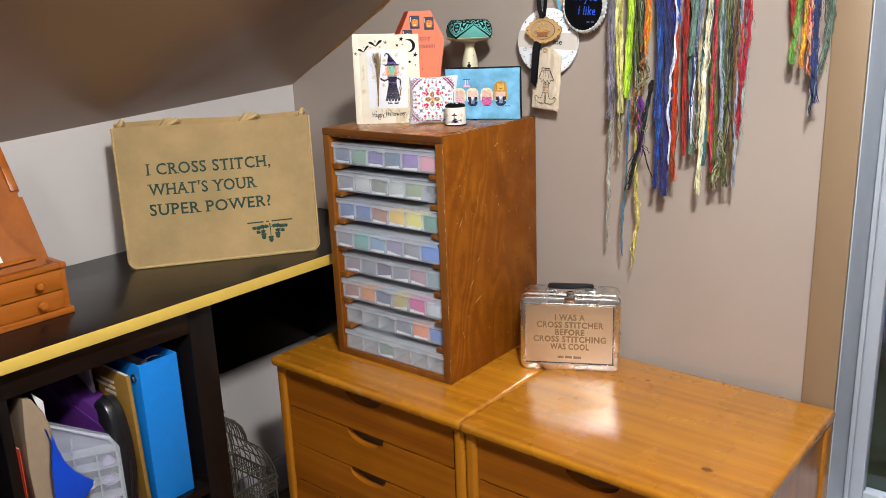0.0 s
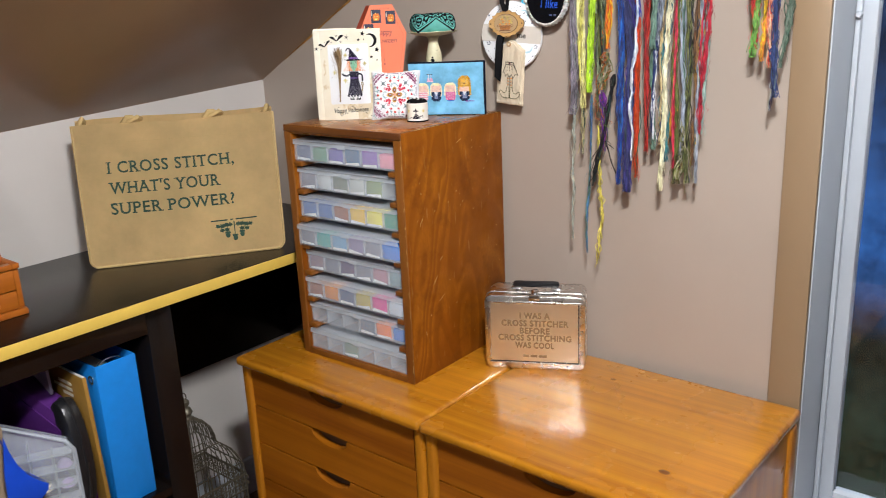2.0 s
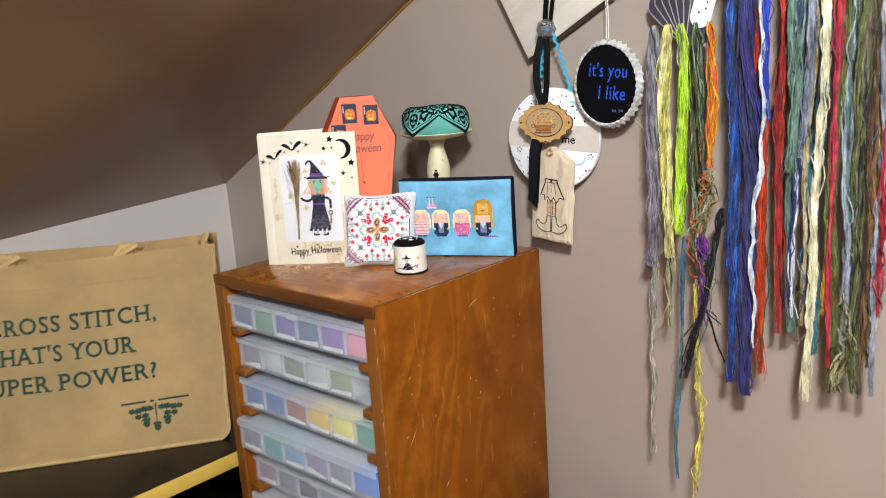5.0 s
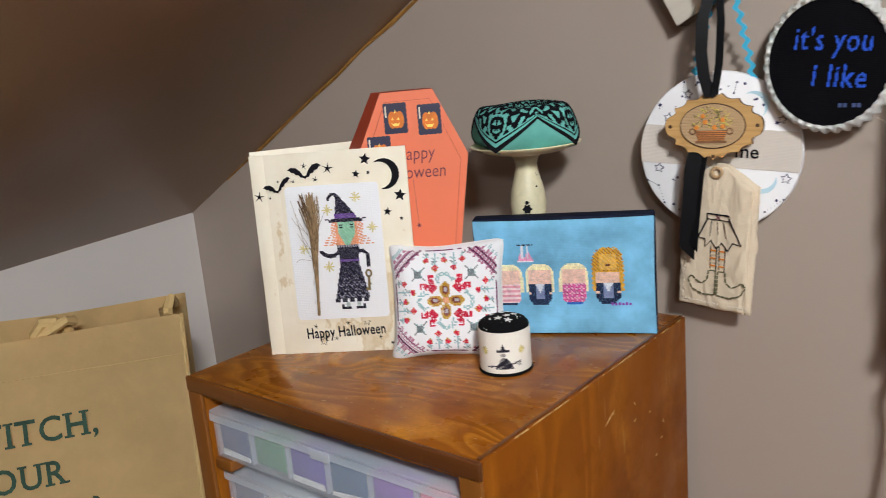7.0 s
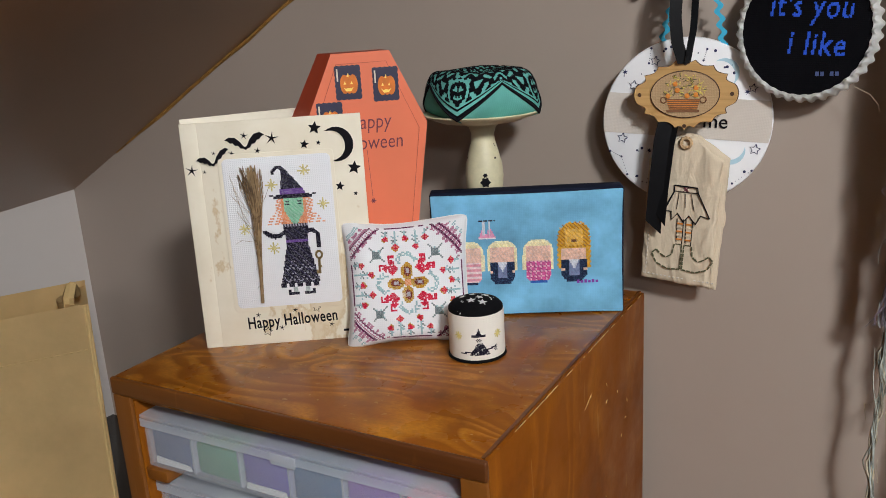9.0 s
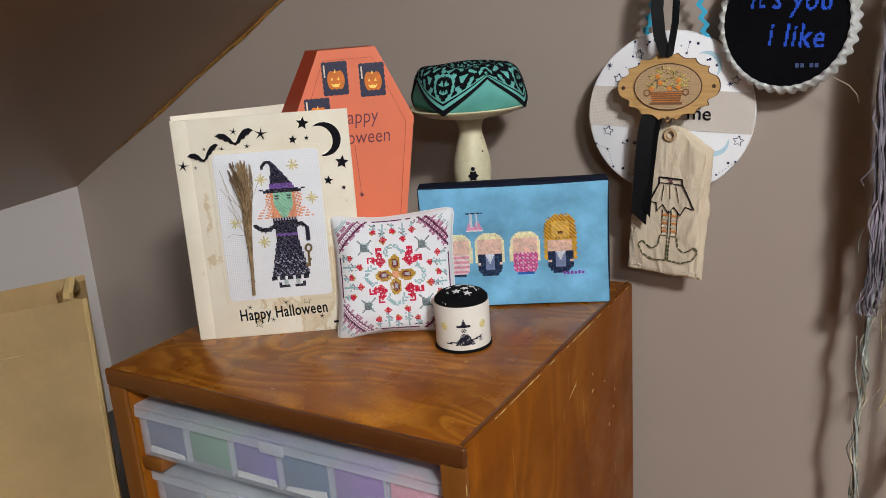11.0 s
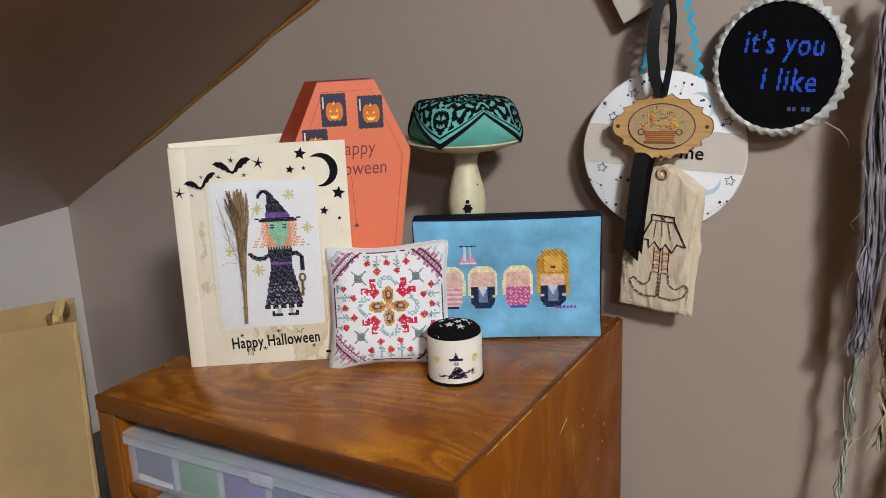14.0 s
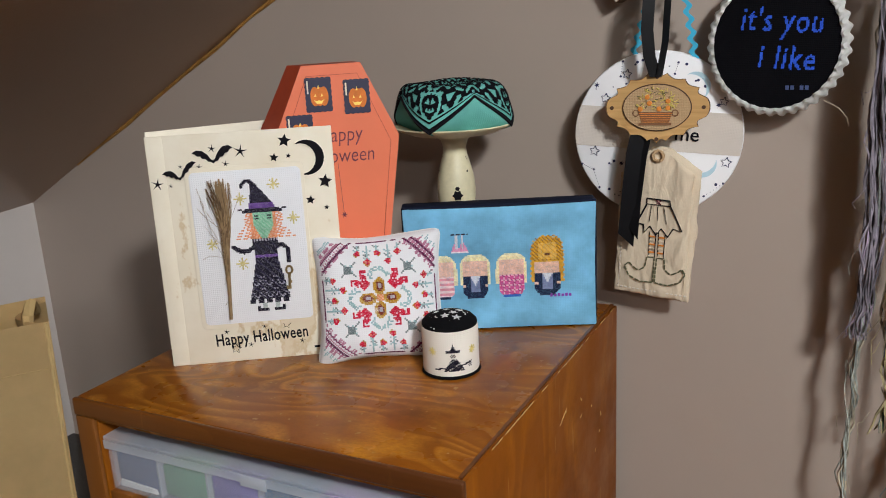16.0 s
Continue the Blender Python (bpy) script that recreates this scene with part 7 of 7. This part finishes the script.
def ruffled_disc():
    d = thing("round_ornament", pose(-0.8663, 1.5525, 1.3395, 0, 0, -5) @ Matrix.Diagonal((1.0, 1.0, 1.055, 1)), "round black ornament with blue stitched words and white ruffle", "wall ornament")
    R = 0.0487
    part("backing", prism(oval(0, 0, R, R, 48), 0.010, 0.002), ruffle_white, d)
    part("black_cloth", flat(oval(0, 0, R - 0.0022, R - 0.0022, 56), 0.0002, 0.0014), black_even, d, "black even-weave cloth")
    bm = bmesh.new()
    n, rows = 260, []
    for k in range(n):
        a = 2 * math.pi * k / n
        wob = math.sin(a * 38)
        rows.append([bm.verts.new(((R + r + 0.0016 * wob * q) * math.cos(a), -0.003 + y + 0.0022 * wob * q, (R + r + 0.0016 * wob * q) * math.sin(a))) for r, y, q in ((-0.0035, 0.0005, 0.2), (-0.001, -0.001, 0.7), (0.0015, 0.0025, 1.0), (0.0024, 0.0075, 0.7))])
    for k in range(n):
        a, b = rows[k], rows[(k + 1) % n]
        for s in range(3):
            bm.faces.new((a[s], b[s], b[s + 1], a[s + 1]))
    bmesh.ops.solidify(bm, geom=list(bm.faces), thickness=0.0006)
    part("ruffle", bm, ruffle_white, d, "gathered white ruffle", angle=80)
    # dotted, stitched letters
    for text, x, z, wide in (("it's you", -0.0255, 0.0105, 0.0575), ("i like", -0.0120, -0.0160, 0.0400)):
        bm = words(text, 0.0225, 0.0, "LEFT", 1.12, 0.00005, 0.10)
        xs = [v.co.x for v in bm.verts]
        k = wide / (max(xs) - min(xs))
        moved(bm, Matrix.Translation((x - min(xs) * k, 0, z)) @ pose(0, 0, 0, 0, 4, 0) @ Matrix.Diagonal((k, 1, 1, 1)))
        part("lettering", stitch_mesh(cells_inside(bm, 0.00105), 0.00105, lambda u, v: -0.0012), blue_thread, d, "royal blue stitched words", angle=5, kind="stuff")
    bm = bmesh.new()
    for k in range(4):
        bm_box(bm, 0.0085 + k * 0.0036 + (0.003 if k > 1 else 0), 0.0110 + k * 0.0036 + (0.003 if k > 1 else 0), -0.0016, -0.0011, -0.0322, -0.0292)
    part("stitched_bar", bm, grey_blue_thread, d)
    for dx in (-0.0015, 0.0020):
        part("hanging_cord", tube([(dx, 0.004, R), (dx * 0.8, 0.004, 0.10), (dx * 0.3, 0.008, 0.16), (0.0005, 0.012, 0.21)], 0.0007, 5), white_thread, d)
    part("loose_thread", tube([(0.035, 0.004, -0.040), (0.046, 0.002, -0.045), (0.052, 0.003, -0.052), (0.053, 0.004, -0.058)], 0.00028, 4), tag_cotton, d)


ruffled_disc()


def plaque():
    p = thing("plaque", pose(-0.992, 1.562, 1.374, 0, -28.5, 0), "whitewashed wooden plaque hung cornerwise on the wall", "plaque")
    part("board", box(0, 0.20, 0.001, 0.018, 0, 0.20, 0.002), dark_edge, p)
    part("painted_face", box(0.001, 0.199, -0.001, 0.0008, 0.001, 0.199, 0.0005), white_wood, p, "whitewashed face")


plaque()


def wall_knob():
    k = thing("wall_knob", pose(-0.948, 1.582, 1.411, 90, 0, 0), "faceted glass knob on the wall", "knob")
    part("stem", lathe([(0, 0), (0.010, 0), (0.010, 0.003), (0.004, 0.005), (0.004, 0.032), (0, 0.032)], 16), chrome, k)
    part("glass_head", lathe([(0, 0.028), (0.008, 0.029), (0.0135, 0.036), (0.0125, 0.044), (0.008, 0.049), (0, 0.050)], 8), crystal, k, "faceted clear glass head", angle=5)
    part("striped_ribbon", joined(ribbon([(-0.004, 0.004, 0.036), (0.002, 0.045, 0.037), (0.008, 0.10, 0.03)], (1, 0, 0.3), 0.010, 0.0006), ribbon([(0.004, 0.004, 0.036), (0.010, 0.04, 0.035), (0.020, 0.09, 0.028)], (1, 0, 0.3), 0.008, 0.0006)), satin_black, k, "black ribbon loop")


wall_knob()

card_grey = plain("grey_violet_card", (0.055, 0.05, 0.075), 0.6, wear=0.2)
card_pale = plain("pale_card_edge", (0.42, 0.40, 0.44), 0.7, wear=0.1)


def floss_drops():
    """A fan of thread-holder cards on a ring, from which the left hanks hang."""
    f = thing("floss_drops", pose(-0.757, 1.545, 1.416), "fan of grey card floss holders on a ring", "floss holder")
    for k in range(8):
        a = -46 + k * 9
        m = pose(-0.026 + k * 0.0080, 0.010 - k * 0.0030, 0.004 * math.sin(k * 0.9) if k < 7 else 0.016, 0, a, 0)
        card = part("holder_card", moved(prism(round_rect(-0.0125, 0.0125, -0.034, 0.030, 0.0124, 8), 0.0012, 0.0003), m), card_grey if k < 7 else star_cotton, f, "" if k < 7 else "white dotted holder card")
        if k < 7:
            part("card_rim", moved(prism(round_rect(-0.0146, 0.0146, -0.0362, 0.0320, 0.0145, 8), 0.0006), m @ pose(0, 0.0014, 0)), card_pale, card, "pale card edge")
    random.seed(2)
    for k in range(9):
        part("printed_dot", flat(oval(0.030 + random.uniform(-0.008, 0.008), random.uniform(-0.004, 0.040), 0.0011, 0.0011, 8), -0.0127, 0.0003), black_ink, f)
    part("ring", tube([(0.02 * math.cos(a), 0.004, 0.045 + 0.02 * math.sin(a)) for a in (k * 0.3142 for k in range(21))], 0.0012, 6), chrome, f)


floss_drops()

STRAND = {}


def strand_mat(colour):
    if colour not in STRAND:
        mat, t, b = shader("hanging_thread", colour, 0.7, spec=0.35)
        v = coords(t, (1, 1, 0.25))
        t.links.new(ramp(t, noise_tex(t, v, 160, 3, 0.7), [(0.32, scaled(colour, 0.26)), (0.50, scaled(colour, 0.85)), (0.70, scaled(colour, 1.65))]), b.inputs["Base Color"])
        STRAND[colour] = mat
    return STRAND[colour]

MIXED = ((0.02, 0.03, 0.09), (0.03, 0.07, 0.05), (0.015, 0.014, 0.016), (0.10, 0.14, 0.12), (0.05, 0.10, 0.13), (0.40, 0.38, 0.30))


def hank(label, x0, z0, x1, z1, colours, n, spread, thick=0.0011, wave=0.0055, twist=0.0, fray=0.02, y=1.556, name="thread_hank", group="hanging thread hanks", pitch=9.0):
    """A hank of hanging threads: strands that keep together, drift and end at uneven heights."""
    shift = 0.0365 if x0 < -0.53 else 0.0275
    x0, x1, y = x0 * 1.015 + shift, x1 * 1.015 + shift, y - 0.022
    h = thing(name, pose(x0, y, z0), label, "thread", group)
    length = z0 - z1
    steps = max(14, int(length / 0.0085))
    seed = random.uniform(0, 100)
    n = int(n * 2.6) if thick < 0.0015 else 3
    spread *= 0.86
    clumps = [(random.uniform(0, 6.28), random.uniform(0.35, 0.95)) for k in range(max(2, min(6, n // 7)))]
    own_twist = twist or random.choice((-1, 1)) * random.uniform(8, 22)
    for k in range(n):
        c = clumps[k % len(clumps)]
        a, r = c[0] + random.gauss(0, 0.38), spread * (c[1] + random.gauss(0, 0.17))
        end = 1 - min(0.5 * length, max(0, random.gauss(0, fray * 1.5))) / length
        own = random.uniform(0, 100)
        stray = 2.6 if random.random() < 0.16 else 1.0
        drift = 0.012 * random.random() if random.random() < 0.18 else 0.0
        pts = []
        for s in range(steps + 1):
            t = s / steps * end
            drop = t * length
            th = a + own_twist * drop
            fat = min(1.0, 0.30 + drop / 0.018) * (0.80 + 0.40 * math.sin(math.pi * min(1, t * 1.1))) + 0.45 * noise.noise((seed, drop * 11, 0))
            x = (x1 - x0) * t + r * fat * math.cos(th) + 1.5 * wave * noise.noise((seed, drop * pitch * 0.7, 3)) + 0.50 * stray * wave * noise.noise((own, drop * pitch * 4.5, 5)) + 0.22 * wave * noise.noise((own, drop * pitch * 12, 11)) + drift * noise.noise((own, drop * 9, 21))
            yy = 0.8 * r * fat * math.sin(th) + 0.7 * stray * wave * noise.noise((own, drop * pitch * 2.4, 9))
            if t > 0.88:
                x += (t - 0.88) * 14 * spread * noise.noise((own, t * 14, 2))
                yy += (t - 0.88) * 8 * spread * noise.noise((own, t * 14, 7))
            pts.append((x, min(yy, 1.579 - y), -drop))
        strand = tube(pts, thick * 0.72 * random.uniform(0.6, 1.4), 4, taper=lambda u: 1 - 0.45 * max(0, u - 0.9) * 10)
        colour = colours[k % len(colours)] if random.random() > 0.05 else random.choice(MIXED)
        part("strand", strand, strand_mat(colour), h, angle=80)
    # loose ends that spring out of the hank
    for k in range(int(3 + length * 14) if n > 12 else 1):
        t = random.uniform(0.25, 1.0)
        drop, out = t * length, random.choice((-1, 1)) * random.uniform(0.5, 1.0)
        fx = (x1 - x0) * t + spread * out
        reach = random.uniform(0.003, 0.010)
        pts = [(fx * 0.7, -spread * 0.5, -drop + 0.008), (fx + reach * 0.4 * out, -spread * random.uniform(0.4, 1.4), -drop), (fx + reach * out, -spread * random.uniform(0, 1.5), -drop - random.uniform(-0.004, 0.012)), (fx + reach * 0.7 * out, -spread * 0.8, -drop - random.uniform(0.006, 0.020))]
        part("loose_end", tube(pts, thick * 0.26, 4), strand_mat(random.choice(colours)), h, angle=80)
    return h


random.seed(77)
LILAC, SAGEG, SAND = (0.26, 0.225, 0.27), (0.30, 0.33, 0.30), (0.42, 0.37, 0.27)
YEL, LIME, OLV, DGRN = (0.64, 0.58, 0.14), (0.32, 0.55, 0.010), (0.085, 0.095, 0.025), (0.04, 0.07, 0.045)
ORG, RED, CRIM, NAVYB = (0.75, 0.24, 0.02), (0.40, 0.030, 0.02), (0.36, 0.018, 0.04), (0.018, 0.03, 0.11)
RBLUE, INDIGO, VIO, TEALD = (0.008, 0.055, 0.27), (0.035, 0.040, 0.125), (0.09, 0.03, 0.20), (0.02, 0.13, 0.16)
CREAM, TAN, GRYB, BRN = (0.72, 0.66, 0.40), (0.42, 0.29, 0.13), (0.24, 0.27, 0.33), (0.12, 0.06, 0.03)
SEAG, WHT, BLK, GLD = (0.095, 0.165, 0.13), (0.66, 0.67, 0.72), (0.010, 0.009, 0.010), (0.66, 0.42, 0.02)
LOW, HIGH = 1.405, 1.62
# left set, hung from the holder cards
hank("grey lilac thread hank", -0.814, LOW, -0.820, 1.12, [LILAC, (0.30, 0.23, 0.31), (0.19, 0.17, 0.20), SAGEG], 26, 0.0098, fray=0.03)
hank("long sage grey twisted thread hank", -0.814, LOW, -0.824, 0.868, [SAGEG, (0.36, 0.38, 0.33), SAND], 6, 0.0040, twist=75, fray=0.02, y=1.560)
hank("pale yellow thread hank", -0.795, LOW, -0.797, 1.135, [YEL, (0.74, 0.68, 0.30)], 20, 0.0072, fray=0.02, y=1.550)
hank("sandy loose thread tails", -0.800, 1.19, -0.805, 1.045, [SAND, (0.40, 0.34, 0.18)], 7, 0.0060, wave=0.010, fray=0.03)
hank("lime green thread hank", -0.777, LOW, -0.777, 1.165, [LIME, (0.46, 0.70, 0.05)], 20, 0.0070, fray=0.008, y=1.549)
hank("dark variegated thread hank", -0.762, LOW, -0.758, 1.12, [DGRN, OLV, (0.22, 0.26, 0.16), BLK], 18, 0.0068, fray=0.03)
hank("orange and yellow thread hank", -0.747, LOW, -0.746, 1.245, [ORG, GLD, (0.70, 0.10, 0.03)], 14, 0.0050, fray=0.02, y=1.552)
hank("tangled green and rust thread ends", -0.752, 1.24, -0.746, 1.10, [(0.20, 0.22, 0.08), (0.50, 0.13, 0.03), SAND], 12, 0.0090, wave=0.016, fray=0.04, pitch=22)
hank("thin purple thread tail", -0.756, 1.17, -0.750, 1.055, [VIO, (0.16, 0.03, 0.24)], 6, 0.0042, wave=0.010, y=1.552)
hank("teal and blue long thread tail", -0.784, 1.16, -0.787, 0.845, [(0.08, 0.19, 0.22), (0.05, 0.13, 0.36), SEAG], 4, 0.0026, fray=0.04)
hank("thin yellow twisted thread tail", -0.757, 1.11, -0.763, 0.815, [(0.62, 0.52, 0.10)], 3, 0.0020, wave=0.009, twist=70, pitch=14)
hank("black thread hank swept aside", -0.732, 1.20, -0.768, 0.985, [BLK], 6, 0.0036, wave=0.007, fray=0.03, y=1.550)
for end, tail in (((-0.788, 1.028), 1), ((-0.728, 1.012), 1), ((-0.732, 1.062), 1)):
    hank("stray black thread end", -0.752, 1.075, end[0], end[1], [BLK], tail, 0.0012, wave=0.006, y=1.556)
# middle set, long hanks
hank("royal blue thread hank", -0.719, HIGH, -0.716, 0.995, [RBLUE, (0.02, 0.11, 0.38), (0.02, 0.03, 0.18), INDIGO], 22, 0.0066, fray=0.05, y=1.550)
hank("indigo violet thread hank", -0.702, HIGH, -0.700, 0.980, [(0.050, 0.055, 0.15), INDIGO, (0.040, 0.032, 0.17)], 34, 0.0095, fray=0.010, y=1.554)
hank("orange red thread hank", -0.686, HIGH, -0.686, 1.01, [(0.48, 0.055, 0.008), (0.40, 0.030, 0.008)], 15, 0.0050, fray=0.02)
hank("crinkled white chenille thread", -0.674, HIGH, -0.690, 1.045, [WHT, (0.46, 0.54, 0.74)], 3, 0.0016, 0.0022, wave=0.006, twist=90, y=1.541, pitch=16)
hank("loosely hanging cobalt thread hank", -0.676, HIGH, -0.680, 1.30, [(0.02, 0.05, 0.42)], 9, 0.0040, fray=0.01, y=1.545)
hank("loosely hanging red thread hank", -0.667, HIGH, -0.671, 1.06, [RED, (0.30, 0.02, 0.02)], 11, 0.0042, fray=0.03, y=1.560)
hank("sea green thread hank", -0.655, HIGH, -0.655, 1.065, [SEAG, (0.14, 0.22, 0.17)], 13, 0.0056, fray=0.01)
hank("sea green knotted short hank", -0.652, HIGH, -0.652, 1.245, [SEAG, (0.15, 0.24, 0.19)], 14, 0.0082, fray=0.006, y=1.546)
hank("navy and white thread hank", -0.645, HIGH, -0.648, 1.085, [NAVYB, WHT, NAVYB], 9, 0.0040, fray=0.03, y=1.550)
hank("loosely hanging tan thread hank", -0.638, HIGH, -0.640, 1.075, [TAN, (0.50, 0.40, 0.22)], 9, 0.0040, fray=0.03)
hank("slate grey thread hank", -0.636, HIGH, -0.640, 1.26, [GRYB, (0.15, 0.16, 0.20)], 12, 0.0050, fray=0.02, y=1.548)
hank("dark teal thread hank", -0.629, HIGH, -0.632, 1.045, [TEALD, (0.03, 0.16, 0.18)], 14, 0.0050, fray=0.03)
hank("thick cream thread hank", -0.620, HIGH, -0.630, 0.992, [CREAM, (0.76, 0.70, 0.48)], 11, 0.0036, fray=0.03, y=1.547)
hank("olive green thread hank", -0.611, HIGH, -0.612, 1.015, [(0.13, 0.16, 0.035), OLV], 14, 0.0050, fray=0.03)
hank("pinkish red thread hank", -0.611, HIGH, -0.615, 1.035, [(0.46, 0.04, 0.07), CRIM], 5, 0.0022, fray=0.02, y=1.549)
hank("loosely hanging amber thread tail", -0.615, 1.20, -0.618, 1.09, [(0.66, 0.30, 0.03)], 6, 0.0035, fray=0.03)
hank("blue grey thread hank", -0.595, HIGH, -0.595, 1.06, [GRYB, (0.34, 0.38, 0.46), SEAG], 10, 0.0042, fray=0.03)
hank("dark olive thread hank", -0.586, HIGH, -0.588, 1.010, [OLV, (0.10, 0.11, 0.04), (0.22, 0.22, 0.09), BLK], 14, 0.0060, fray=0.03, y=1.553)
hank("loosely hanging brown thread hank", -0.576, HIGH, -0.576, 1.04, [BRN, (0.20, 0.10, 0.04)], 11, 0.0042, fray=0.03)
hank("frayed green thread ends", -0.595, 1.12, -0.594, 1.005, [(0.24, 0.24, 0.09), SAND, OLV], 12, 0.0110, wave=0.014, fray=0.03, pitch=18)
hank("grey thread hank with a forked end", -0.569, HIGH, -0.567, 1.012, [GRYB, (0.32, 0.33, 0.38)], 9, 0.0036, fray=0.02, y=1.549)
hank("thick crimson looped cord", -0.566, HIGH, -0.553, 1.205, [CRIM], 7, 0.0042, 0.0018, wave=0.008, fray=0.004, y=1.540)
hank("loosely hanging seafoam thread hank", -0.561, HIGH, -0.561, 1.10, [(0.30, 0.40, 0.36), (0.24, 0.33, 0.30)], 8, 0.0036, fray=0.04)
hank("golden yellow thread hank", -0.562, HIGH, -0.572, 1.065, [GLD, (0.55, 0.33, 0.02)], 9, 0.0034, fray=0.03)
hank("loosely hanging thin crimson cord", -0.536, HIGH, -0.562, 1.10, [CRIM, (0.36, 0.01, 0.02)], 5, 0.0022, wave=0.010, fray=0.02, y=1.548)
# short set beside the casing
hank("coral red thread tassel", -0.472, HIGH, -0.474, 1.245, [(0.60, 0.09, 0.03), (0.55, 0.03, 0.03)], 12, 0.0052, wave=0.009, fray=0.03)
hank("leaf green thread tassel", -0.466, HIGH, -0.470, 1.232, [(0.10, 0.30, 0.05), (0.20, 0.36, 0.08)], 12, 0.0055, wave=0.010, fray=0.02, y=1.550)
hank("loosely hanging gold thread tassel", -0.457, HIGH, -0.460, 1.225, [GLD, (0.60, 0.20, 0.03)], 10, 0.0042, wave=0.008, fray=0.03)
hank("coral and cream thread tassel", -0.450, HIGH, -0.448, 1.215, [(0.68, 0.20, 0.12), (0.60, 0.40, 0.26), RED], 12, 0.0050, wave=0.009, fray=0.02, y=1.551)
hank("loosely hanging maroon thread tassel", -0.440, HIGH, -0.440, 1.25, [(0.12, 0.02, 0.05), (0.22, 0.03, 0.08)], 10, 0.0045, wave=0.008, fray=0.03)
hank("loosely hanging navy thread tassel", -0.430, HIGH, -0.435, 1.168, [NAVYB, (0.03, 0.05, 0.14)], 16, 0.0052, wave=0.010, fray=0.04, y=1.550)
hank("dark green thread tassel", -0.420, HIGH, -0.424, 1.215, [(0.06, 0.10, 0.07), (0.14, 0.18, 0.14)], 12, 0.0048, wave=0.010, fray=0.03)
hank("pale grey thread tail", -0.440, 1.22, -0.440, 1.145, [(0.40, 0.38, 0.36), NAVYB], 4, 0.0022, wave=0.008)
